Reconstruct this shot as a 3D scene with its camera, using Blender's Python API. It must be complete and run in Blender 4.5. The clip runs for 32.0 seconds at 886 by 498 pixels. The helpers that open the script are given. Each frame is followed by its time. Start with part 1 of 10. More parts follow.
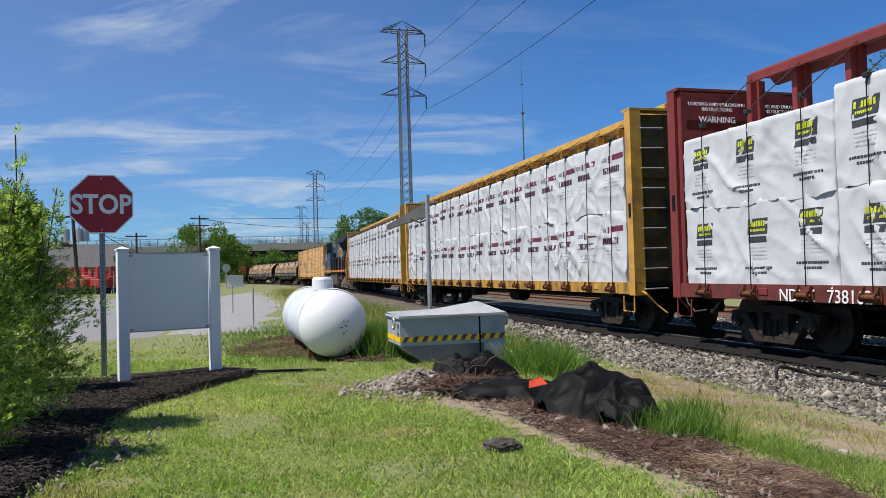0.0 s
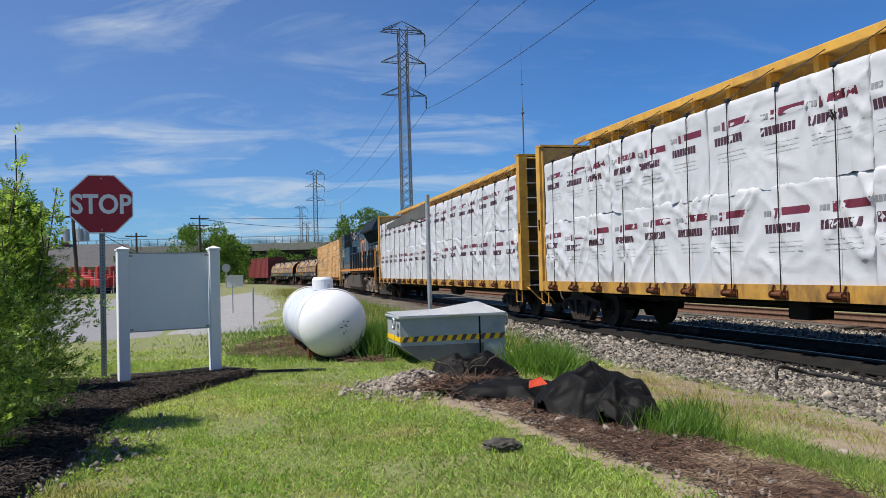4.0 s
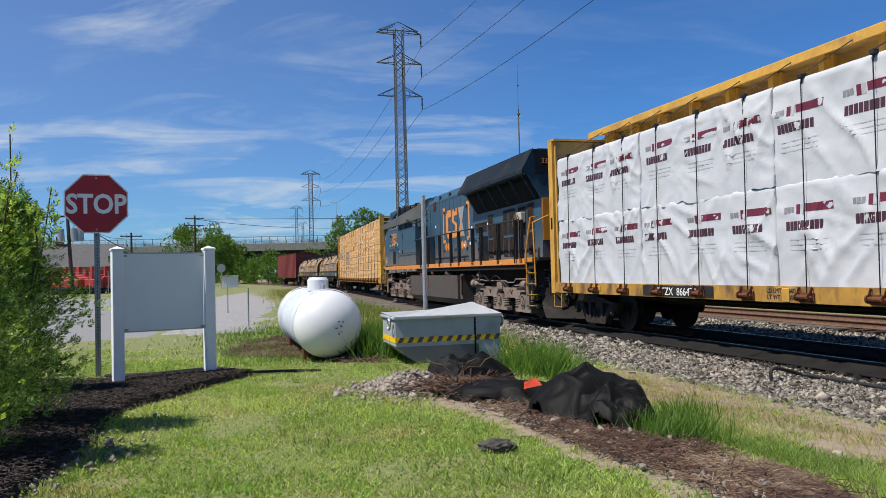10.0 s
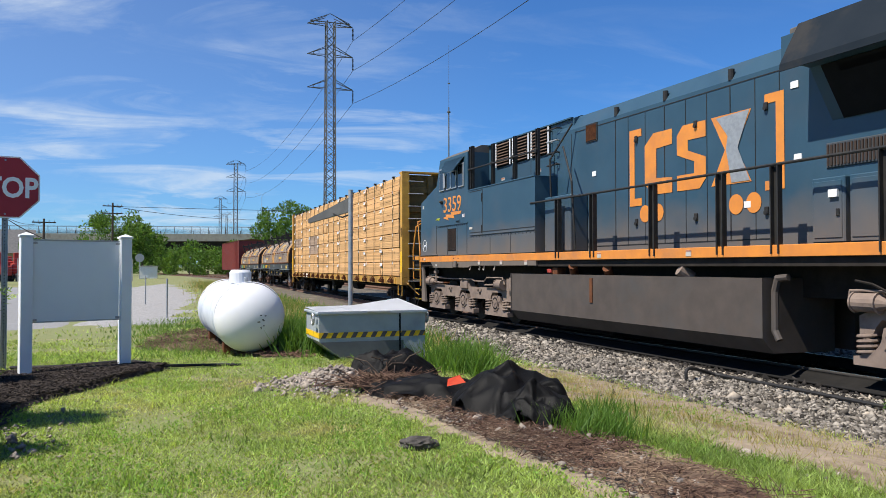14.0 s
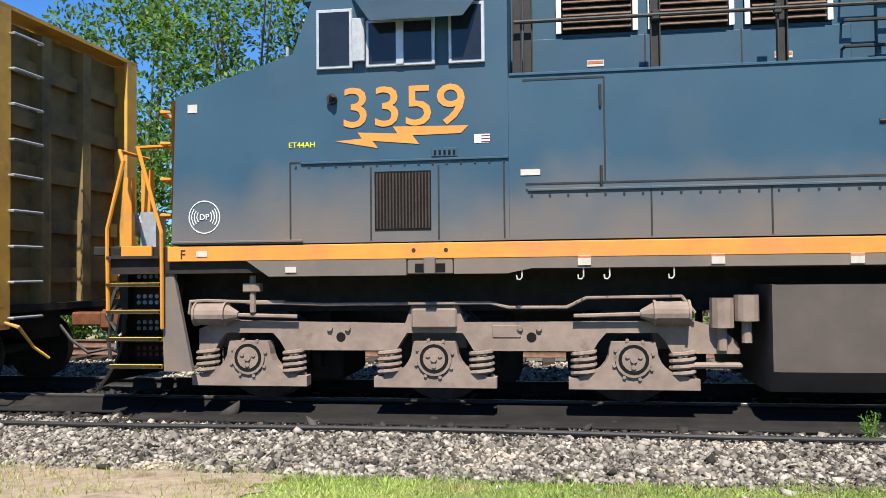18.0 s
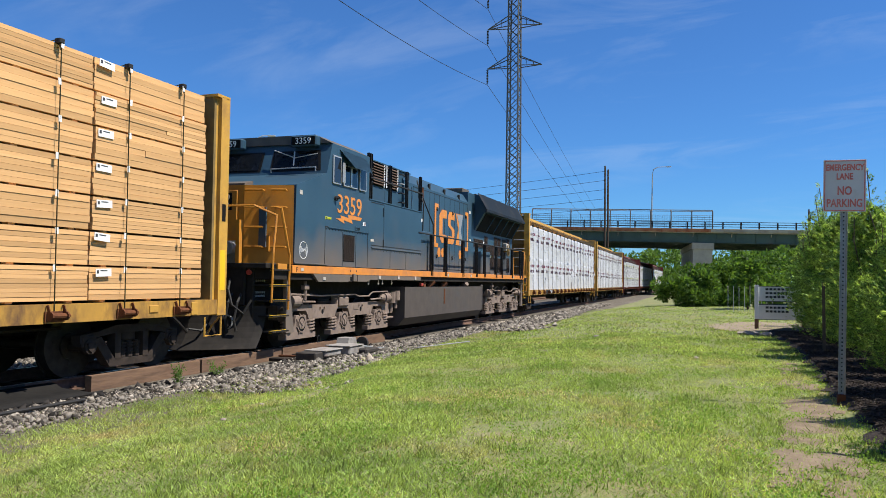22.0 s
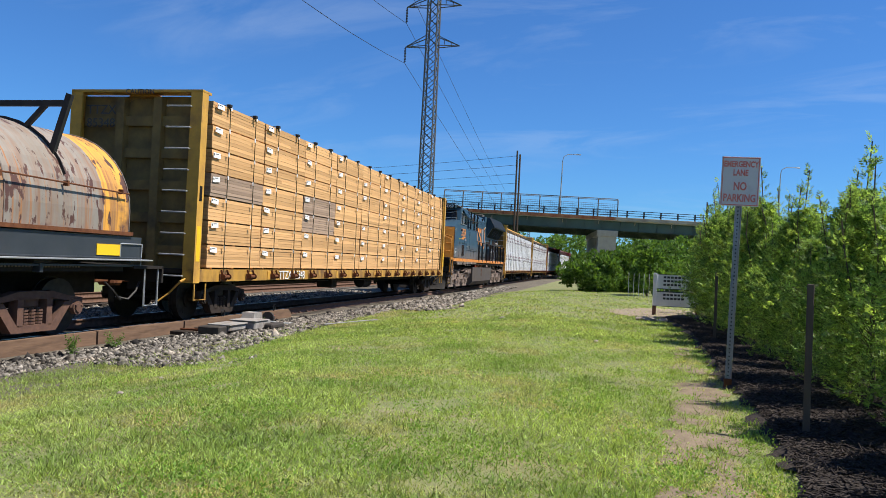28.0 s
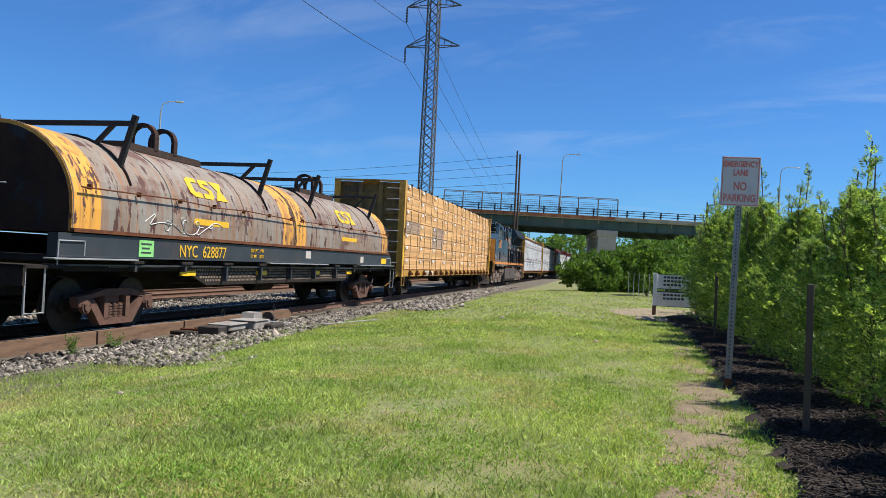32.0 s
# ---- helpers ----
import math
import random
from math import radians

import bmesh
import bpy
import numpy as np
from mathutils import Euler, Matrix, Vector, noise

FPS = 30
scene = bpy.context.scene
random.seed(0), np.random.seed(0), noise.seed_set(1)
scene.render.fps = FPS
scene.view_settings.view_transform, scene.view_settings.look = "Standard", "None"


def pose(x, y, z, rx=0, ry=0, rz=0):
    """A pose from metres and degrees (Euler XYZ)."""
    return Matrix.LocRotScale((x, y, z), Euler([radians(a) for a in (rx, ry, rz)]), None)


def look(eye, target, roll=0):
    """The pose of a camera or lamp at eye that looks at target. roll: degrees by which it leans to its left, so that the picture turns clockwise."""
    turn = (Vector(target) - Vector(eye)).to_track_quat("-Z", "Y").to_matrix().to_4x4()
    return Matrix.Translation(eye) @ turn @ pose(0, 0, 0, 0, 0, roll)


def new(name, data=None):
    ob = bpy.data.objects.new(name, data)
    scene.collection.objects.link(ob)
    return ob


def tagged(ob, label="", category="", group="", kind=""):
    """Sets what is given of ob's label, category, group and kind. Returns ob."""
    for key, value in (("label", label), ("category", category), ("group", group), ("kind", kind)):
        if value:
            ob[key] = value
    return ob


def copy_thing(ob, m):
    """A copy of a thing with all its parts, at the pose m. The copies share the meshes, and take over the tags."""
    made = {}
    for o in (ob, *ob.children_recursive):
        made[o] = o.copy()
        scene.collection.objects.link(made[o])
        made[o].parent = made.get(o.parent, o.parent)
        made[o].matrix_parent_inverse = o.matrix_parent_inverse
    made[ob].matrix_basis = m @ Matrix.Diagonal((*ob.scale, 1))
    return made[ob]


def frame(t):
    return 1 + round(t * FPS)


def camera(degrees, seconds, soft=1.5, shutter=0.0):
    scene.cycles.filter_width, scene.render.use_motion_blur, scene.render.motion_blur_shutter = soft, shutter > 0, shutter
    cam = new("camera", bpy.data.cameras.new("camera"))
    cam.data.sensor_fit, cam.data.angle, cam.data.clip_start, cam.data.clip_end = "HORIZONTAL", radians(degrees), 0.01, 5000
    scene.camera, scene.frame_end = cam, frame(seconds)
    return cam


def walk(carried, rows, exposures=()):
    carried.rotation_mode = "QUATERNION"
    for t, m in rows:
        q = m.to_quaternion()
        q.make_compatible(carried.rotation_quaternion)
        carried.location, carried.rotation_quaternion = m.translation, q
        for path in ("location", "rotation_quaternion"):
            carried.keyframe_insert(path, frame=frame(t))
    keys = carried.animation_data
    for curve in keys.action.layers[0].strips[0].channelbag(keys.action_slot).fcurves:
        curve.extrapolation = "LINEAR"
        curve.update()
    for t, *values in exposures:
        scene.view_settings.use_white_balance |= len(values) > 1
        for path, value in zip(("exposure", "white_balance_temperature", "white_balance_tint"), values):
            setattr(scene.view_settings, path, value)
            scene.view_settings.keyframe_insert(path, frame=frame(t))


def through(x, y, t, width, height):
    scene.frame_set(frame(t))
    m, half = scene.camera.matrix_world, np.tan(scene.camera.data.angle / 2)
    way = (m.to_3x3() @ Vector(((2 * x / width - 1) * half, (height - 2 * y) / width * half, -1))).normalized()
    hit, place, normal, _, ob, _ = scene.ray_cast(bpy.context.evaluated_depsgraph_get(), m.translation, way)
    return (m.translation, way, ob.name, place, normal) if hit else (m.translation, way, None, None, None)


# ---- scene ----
cam = camera(58.50, 32.0, soft=0.5)
EYE = 1.449
PATH = [
    (0.0, pose(-0.099, -0.040, EYE, 91.55, 1.54, -2.94)),
    (7.5, pose(-0.099, -0.040, EYE, 91.55, 1.54, -2.94)),
    (8.0, pose(-0.099, -0.040, EYE, 91.60, 1.60, -2.99)),
    (8.5, pose(-0.099, -0.040, EYE, 91.57, 1.66, -2.98)),
    (9.0, pose(-0.099, -0.040, EYE, 91.57, 1.50, -3.07)),
    (9.5, pose(-0.099, -0.040, EYE, 91.57, 1.49, -3.13)),
    (10.0, pose(-0.099, -0.040, EYE, 91.60, 1.39, -3.27)),
    (10.5, pose(-0.099, -0.040, EYE, 91.57, 1.18, -3.75)),
    (11.0, pose(-0.099, -0.040, EYE, 91.54, 0.86, -4.39)),
    (11.5, pose(-0.099, -0.040, EYE, 91.55, 0.75, -4.64)),
    (12.0, pose(-0.099, -0.040, EYE, 91.52, 0.80, -4.73)),
    (12.5, pose(-0.099, -0.040, EYE, 91.48, 0.99, -5.04)),
    (13.0, pose(-0.099, -0.040, EYE, 91.43, 0.85, -5.52)),
    (13.5, pose(-0.096, -0.011, EYE, 91.35, 0.17, -6.65)),
    (14.0, pose(-0.095, -0.000, EYE, 91.26, 0.02, -8.59)),
    (14.5, pose(-0.091, 0.013, EYE, 91.15, 0.06, -11.60)),
    (15.0, pose(-0.087, 0.026, EYE, 91.24, 0.67, -15.27)),
    (15.5, pose(-0.081, 0.040, EYE, 91.48, 0.84, -19.31)),
    (17.5, pose(0.046, 0.103, EYE, 91.96, 0.95, -55.00)),
    (18.0, pose(0.074, 0.081, EYE, 91.60, 0.59, -67.88)),
    (18.5, pose(0.098, 0.056, EYE, 91.23, 0.18, -82.35)),
    (19.0, pose(0.115, 0.033, EYE, 90.92, 0.21, -97.08)),
    (19.5, pose(0.125, 0.019, EYE, 91.20, 0.71, -109.24)),
    (20.0, pose(0.130, 0.011, EYE, 92.21, 0.44, -118.66)),
    (20.5, pose(0.132, 0.007, EYE, 92.73, 0.35, -125.95)),
    (21.0, pose(0.130, 0.005, EYE, 92.86, 0.01, -133.22)),
    (21.5, pose(0.123, 0.007, EYE, 92.71, -0.36, -141.18)),
    (22.0, pose(0.114, 0.009, EYE, 92.35, -0.69, -146.97)),
    (22.5, pose(0.107, 0.011, EYE, 91.95, -0.95, -151.04)),
    (23.0, pose(0.104, 0.013, EYE, 91.32, -1.42, -153.19)),
    (23.5, pose(0.103, 0.018, EYE, 91.07, -2.33, -153.51)),
    (24.0, pose(0.104, 0.037, EYE, 91.02, -2.71, -153.51)),
    (32.0, pose(0.104, 0.037, EYE, 91.02, -2.71, -153.51)),
]
walk(cam, PATH, [(0.0, 0.27), (9.5, 0.27), (11.0, 0.31), (12.0, 0.36), (13.0, 0.49), (14.0, 0.53), (15.5, 0.48), (17.5, 0.97), (19.0, 1.05), (20.0, 0.77), (21.0, 0.58), (22.5, 0.53), (32.0, 0.54)])


# ---- light ----
SUN_YAW, SUN_UP = 110.0, 57.5
sun_dir = Vector((-math.sin(radians(SUN_YAW)) * math.cos(radians(SUN_UP)), math.cos(radians(SUN_YAW)) * math.cos(radians(SUN_UP)), math.sin(radians(SUN_UP))))
sun = new("sun", bpy.data.lights.new("sun", "SUN"))
sun.data.energy, sun.data.angle, sun.data.color = 5.0, radians(0.55), (1.0, 0.94, 0.85)
sun.matrix_world = look(sun_dir * 200, (0, 0, 0))
world = bpy.data.worlds.new("sky")
scene.world = world
world.use_nodes = True
wn, wl = world.node_tree.nodes, world.node_tree.links
wn.clear()
w_out, w_bg, w_sky = wn.new("ShaderNodeOutputWorld"), wn.new("ShaderNodeBackground"), wn.new("ShaderNodeTexSky")
w_sky.sky_type, w_sky.sun_disc = "NISHITA", False
w_sky.sun_elevation, w_sky.sun_rotation = radians(SUN_UP), radians(-SUN_YAW)
w_sky.air_density, w_sky.dust_density, w_sky.ozone_density = 1.0, 0.0, 4.0
w_co, w_sep, w_flat, w_map, w_n1, w_n2, w_r1, w_r2, w_r3 = (wn.new(k) for k in ("ShaderNodeTexCoord", "ShaderNodeSeparateXYZ", "ShaderNodeCombineXYZ", "ShaderNodeMapping", "ShaderNodeTexNoise", "ShaderNodeTexNoise", "ShaderNodeValToRGB", "ShaderNodeValToRGB", "ShaderNodeValToRGB"))
w_dot, w_lift = wn.new("ShaderNodeVectorMath"), wn.new("ShaderNodeMath")
w_dx, w_dy, w_cut, w_wisp, w_add, w_cap = (wn.new("ShaderNodeMath") for _ in range(6))
wl.new(w_co.outputs["Generated"], w_sep.inputs[0])
w_lift.operation, w_lift.inputs[1].default_value = "ADD", 0.16
wl.new(w_sep.outputs["Z"], w_lift.inputs[0])
for node, axis in ((w_dx, "X"), (w_dy, "Y")):
    node.operation = "DIVIDE"
    wl.new(w_sep.outputs[axis], node.inputs[0])
    wl.new(w_lift.outputs[0], node.inputs[1])
    wl.new(node.outputs[0], w_flat.inputs[axis])
w_map.inputs["Scale"].default_value, w_map.inputs["Rotation"].default_value = (1.1, 2.3, 1.0), (0, 0, radians(-52))
wl.new(w_flat.outputs[0], w_map.inputs["Vector"])
for node, scale, twist in ((w_n1, 1.15, 0.9), (w_n2, 0.42, 0.4)):
    node.inputs["Scale"].default_value, node.inputs["Detail"].default_value, node.inputs["Roughness"].default_value, node.inputs["Distortion"].default_value = scale, 9, 0.6, twist
wl.new(w_map.outputs["Vector"], w_n1.inputs["Vector"])
wl.new(w_flat.outputs[0], w_n2.inputs["Vector"])
w_r1.color_ramp.elements[0].position, w_r1.color_ramp.elements[1].position = 0.47, 0.64
w_r2.color_ramp.elements[0].position, w_r2.color_ramp.elements[1].position = 0.44, 0.58
w_dot.operation = "DOT_PRODUCT"
w_dot.inputs[1].default_value = (-0.62, 0.76, 0.12)
w_r3.color_ramp.elements[0].position, w_r3.color_ramp.elements[1].position = 0.58, 0.96
w_r3.color_ramp.elements[0].color, w_r3.color_ramp.elements[1].color = (0.12, 0.12, 0.12, 1), (1, 1, 1, 1)
wl.new(w_n1.outputs["Fac"], w_r1.inputs["Fac"])
wl.new(w_n2.outputs["Fac"], w_r2.inputs["Fac"])
wl.new(w_co.outputs["Generated"], w_dot.inputs[0])
wl.new(w_dot.outputs["Value"], w_r3.inputs["Fac"])
for node in (w_cut, w_wisp):
    node.operation = "MULTIPLY"
wl.new(w_r1.outputs["Color"], w_cut.inputs[0])
wl.new(w_r2.outputs["Color"], w_cut.inputs[1])
wl.new(w_cut.outputs[0], w_wisp.inputs[0])
wl.new(w_r3.outputs["Color"], w_wisp.inputs[1])
w_add.operation, w_add.inputs[1].default_value = "MULTIPLY_ADD", 0.14
wl.new(w_r3.outputs["Color"], w_add.inputs[0])
wl.new(w_wisp.outputs[0], w_add.inputs[2])
w_cap.operation, w_cap.inputs[1].default_value = "MINIMUM", 0.92
wl.new(w_add.outputs[0], w_cap.inputs[0])
w_mix = wn.new("ShaderNodeMixRGB")
w_mix.inputs["Color2"].default_value = (6.6, 7.5, 8.5, 1)
wl.new(w_cap.outputs[0], w_mix.inputs["Fac"])
w_tint = wn.new("ShaderNodeMixRGB")
w_tint.blend_type = "MULTIPLY"
w_tint.inputs["Fac"].default_value, w_tint.inputs["Color2"].default_value = 1.0, (0.37, 0.77, 1.24, 1)
wl.new(w_sky.outputs["Color"], w_tint.inputs["Color1"])
wl.new(w_tint.outputs["Color"], w_mix.inputs["Color1"])
wl.new(w_mix.outputs["Color"], w_bg.inputs["Color"])
w_bg.inputs["Strength"].default_value = 0.074
wl.new(w_bg.outputs["Background"], w_out.inputs["Surface"])


# ---- building helpers ----
def part(name, bm, material, parent, label=""):
    """Link a bmesh as one mesh object under a thing or part."""
    me = bpy.data.meshes.new(name)
    bm.to_mesh(me)
    bm.free()
    me.materials.append(material)
    ob = new(name, me)
    ob.parent = parent
    if label:
        ob["label"] = label
    return ob


def part_on(name, me, parent, m=None, label=""):
    """Another object on an existing mesh."""
    ob = new(name, me)
    ob.parent = parent
    if m is not None:
        ob.matrix_local = m
    if label:
        ob["label"] = label
    return ob


def mesh_of(name, bm, material):
    me = bpy.data.meshes.new(name)
    bm.to_mesh(me)
    bm.free()
    me.materials.append(material)
    return me


def thing(name, label, category, m=None, group="", kind=""):
    ob = new(name)
    ob.empty_display_size = 0.2
    if m is not None:
        ob.matrix_world = m
    return tagged(ob, label, category, group, kind)


def BM():
    return bmesh.new()


def bx(bm, x0, x1, y0, y1, z0, z1, bev=0.0):
    c = Matrix.Translation(((x0 + x1) / 2, (y0 + y1) / 2, (z0 + z1) / 2)) @ Matrix.Diagonal((abs(x1 - x0), abs(y1 - y0), abs(z1 - z0), 1))
    r = bmesh.ops.create_cube(bm, size=1, matrix=c)
    if bev:
        es = list({e for v in r["verts"] for e in v.link_edges})
        bmesh.ops.bevel(bm, geom=es, offset=bev, segments=1, affect="EDGES", profile=0.5)
    return bm


def ob_box(bm, m, sx, sy, sz):
    bmesh.ops.create_cube(bm, size=1, matrix=m @ Matrix.Diagonal((sx, sy, sz, 1)))
    return bm


def prism(bm, pts, axis, a, b):
    """Extrude a 2D outline from a to b along an axis: 'x' takes (y, z), 'y' takes (x, z), 'z' takes (x, y)."""
    def at(p, k):
        return {"x": (k, p[0], p[1]), "y": (p[0], k, p[1]), "z": (p[0], p[1], k)}[axis]
    va, vb = [bm.verts.new(at(p, a)) for p in pts], [bm.verts.new(at(p, b)) for p in pts]
    n = len(pts)
    fs = [bm.faces.new(va), bm.faces.new(vb)] + [bm.faces.new((va[i], va[(i + 1) % n], vb[(i + 1) % n], vb[i])) for i in range(n)]
    bmesh.ops.recalc_face_normals(bm, faces=fs)
    return bm


def tube(bm, p, q, r, n=6, r2=None):
    p, q = Vector(p), Vector(q)
    d = q - p
    m = Matrix.Translation((p + q) / 2) @ d.to_track_quat("Z", "Y").to_matrix().to_4x4()
    bmesh.ops.create_cone(bm, cap_ends=True, segments=n, radius1=r, radius2=r if r2 is None else r2, depth=d.length, matrix=m)
    return bm


def pipe(bm, pts, r, n=6):
    """One connected tube along a line of points, its joints mitred."""
    P = [Vector(p) for p in pts]
    D = [(b - a).normalized() for a, b in zip(P, P[1:])]
    up = Vector((0, 0, 1)) if abs(D[0].z) < 0.9 else Vector((1, 0, 0))
    u = (up - D[0] * up.dot(D[0])).normalized()
    rings = []
    for i, p in enumerate(P):
        a, b = D[max(0, i - 1)], D[min(i, len(D) - 1)]
        t = a + b
        t = t.normalized() if t.length > 0.2 else b
        u = u - t * u.dot(t)
        u = u.normalized() if u.length > 1e-4 else t.orthogonal().normalized()
        v = t.cross(u)
        k = r / max(0.6, t.dot(b))
        rings.append([bm.verts.new(p + (u * math.cos(j * math.tau / n) + v * math.sin(j * math.tau / n)) * k) for j in range(n)])
    fs = [bm.faces.new((A[j], A[(j + 1) % n], B[(j + 1) % n], B[j])) for A, B in zip(rings, rings[1:]) for j in range(n)]
    fs += [bm.faces.new(rings[0][::-1]), bm.faces.new(rings[-1])]
    return bm


def strip(bm, p, q, width, thick, up=(0, 0, 1)):
    """A flat bar from p to q."""
    p, q = Vector(p), Vector(q)
    d = (q - p)
    x = d.normalized()
    y = Vector(up).cross(x)
    y = y.normalized() if y.length > 1e-6 else Vector((0, 1, 0))
    z = x.cross(y)
    m = Matrix.Translation((p + q) / 2) @ Matrix((x, y, z)).transposed().to_4x4()
    return ob_box(bm, m, d.length, width, thick)


def lettering(name, words, size, material, parent, m, label="", depth=0.004, align="CENTER", bold=0.0):
    """Raised lettering in the built-in font, as a mesh; m puts its baseline's middle."""
    cu = bpy.data.curves.new(name, "FONT")
    cu.body, cu.size, cu.align_x, cu.extrude, cu.resolution_u, cu.offset = words, size, align, depth, 3, bold
    tmp = bpy.data.objects.new(name, cu)
    me = bpy.data.meshes.new_from_object(tmp)
    bpy.data.objects.remove(tmp)
    bpy.data.curves.remove(cu)
    me.materials.clear()
    me.materials.append(material)
    return part_on(name, me, parent, m, label)


def smooth(ob):
    for f in ob.data.polygons:
        f.use_smooth = True
    return ob


# ---- materials ----
def material(name, c1, c2=None, rough=0.6, metal=0.0, scale=6.0, detail=5, bump=0.0, bump_scale=None, c3=None, s3=1.0, cut3=(0.55, 0.7), stretch=(1, 1, 1), vary=0.0, island=0.0, coat=0.0, world_space=False):
    """Two-scale noise material: c1 to c2 by fine noise, c3 in blotches of a larger scale."""
    m = bpy.data.materials.new(name)
    m.use_nodes = True
    nt = m.node_tree
    n, l = nt.nodes, nt.links
    b = n["Principled BSDF"]
    b.inputs["Roughness"].default_value, b.inputs["Metallic"].default_value = rough, metal
    b.inputs["Specular IOR Level"].default_value = 0.5 if rough < 0.52 else 0.28 if rough < 0.7 else 0.12
    if coat:
        b.inputs["Coat Weight"].default_value = coat
        b.inputs["Coat Roughness"].default_value = 0.15
    co, mp = n.new("ShaderNodeTexCoord"), n.new("ShaderNodeMapping")
    mp.inputs["Scale"].default_value = stretch
    if world_space:
        geo = n.new("ShaderNodeNewGeometry")
        l.new(geo.outputs["Position"], mp.inputs["Vector"])
    else:
        l.new(co.outputs["Object"], mp.inputs["Vector"])
    no = n.new("ShaderNodeTexNoise")
    no.inputs["Scale"].default_value, no.inputs["Detail"].default_value, no.inputs["Roughness"].default_value = scale, detail, 0.6
    l.new(mp.outputs["Vector"], no.inputs["Vector"])
    mix = n.new("ShaderNodeMixRGB")
    c2 = c2 or tuple(x * 0.75 for x in c1)
    mix.inputs["Color1"].default_value, mix.inputs["Color2"].default_value = (*c1, 1), (*c2, 1)
    rp = n.new("ShaderNodeValToRGB")
    rp.color_ramp.elements[0].position, rp.color_ramp.elements[1].position = 0.35, 0.65
    l.new(no.outputs["Fac"], rp.inputs["Fac"])
    l.new(rp.outputs["Color"], mix.inputs["Fac"])
    out = mix.outputs["Color"]
    if c3:
        n3, r3, x3 = n.new("ShaderNodeTexNoise"), n.new("ShaderNodeValToRGB"), n.new("ShaderNodeMixRGB")
        n3.inputs["Scale"].default_value, n3.inputs["Detail"].default_value, n3.inputs["Roughness"].default_value = s3, 6, 0.65
        r3.color_ramp.elements[0].position, r3.color_ramp.elements[1].position = cut3
        l.new(mp.outputs["Vector"], n3.inputs["Vector"])
        l.new(n3.outputs["Fac"], r3.inputs["Fac"])
        l.new(r3.outputs["Color"], x3.inputs["Fac"])
        l.new(out, x3.inputs["Color1"])
        x3.inputs["Color2"].default_value = (*c3, 1)
        out = x3.outputs["Color"]
    if vary or island:
        hs, mr = n.new("ShaderNodeHueSaturation"), n.new("ShaderNodeMapRange")
        if island:
            g2 = n.new("ShaderNodeNewGeometry")
            l.new(g2.outputs["Random Per Island"], mr.inputs["Value"])
        else:
            oi = n.new("ShaderNodeObjectInfo")
            l.new(oi.outputs["Random"], mr.inputs["Value"])
        a = vary or island
        mr.inputs["To Min"].default_value, mr.inputs["To Max"].default_value = 1 - a, 1 + a
        l.new(mr.outputs["Result"], hs.inputs["Value"])
        l.new(out, hs.inputs["Color"])
        out = hs.outputs["Color"]
    l.new(out, b.inputs["Base Color"])
    if bump:
        nb, bp = n.new("ShaderNodeTexNoise"), n.new("ShaderNodeBump")
        nb.inputs["Scale"].default_value, nb.inputs["Detail"].default_value = bump_scale or scale * 2, 4
        l.new(mp.outputs["Vector"], nb.inputs["Vector"])
        bp.inputs["Strength"].default_value, bp.inputs["Distance"].default_value = bump, 0.02
        l.new(nb.outputs["Fac"], bp.inputs["Height"])
        l.new(bp.outputs["Normal"], b.inputs["Normal"])
    return m


M = {}
def painted_steel(name, c1, c2, dust, z0, z1, rough=0.4):
    """Vehicle paint with road dust thickening towards the sill, broken up by noise; z in the vehicle's own space."""
    m = material(name, c1, c2, rough, scale=1.2, c3=tuple(0.88 * a + 0.12 * b for a, b in zip(c1, dust)), s3=0.9, cut3=(0.5, 0.8))
    n, l = m.node_tree.nodes, m.node_tree.links
    b = n["Principled BSDF"]
    src = b.inputs["Base Color"].links[0].from_socket
    co, sep, mr, no, ad, mx = (n.new(k) for k in ("ShaderNodeTexCoord", "ShaderNodeSeparateXYZ", "ShaderNodeMapRange", "ShaderNodeTexNoise", "ShaderNodeMath", "ShaderNodeMixRGB"))
    l.new(co.outputs["Object"], sep.inputs[0])
    no.inputs["Scale"].default_value, no.inputs["Detail"].default_value = 1.6, 7
    l.new(co.outputs["Object"], no.inputs["Vector"])
    ad.operation = "MULTIPLY_ADD"
    ad.inputs[1].default_value = 0.9
    l.new(no.outputs["Fac"], ad.inputs[0])
    l.new(sep.outputs["Z"], ad.inputs[2])
    mr.inputs["From Min"].default_value, mr.inputs["From Max"].default_value = z1 + 0.45, z0 + 0.45
    l.new(ad.outputs[0], mr.inputs["Value"])
    l.new(mr.outputs["Result"], mx.inputs["Fac"])
    l.new(src, mx.inputs["Color1"])
    mx.inputs["Color2"].default_value = (*dust, 1)
    l.new(mx.outputs["Color"], b.inputs["Base Color"])
    ro = n.new("ShaderNodeMapRange")
    ro.inputs["To Min"].default_value, ro.inputs["To Max"].default_value = rough, 0.8
    l.new(mr.outputs["Result"], ro.inputs["Value"])
    l.new(ro.outputs["Result"], b.inputs["Roughness"])
    return m


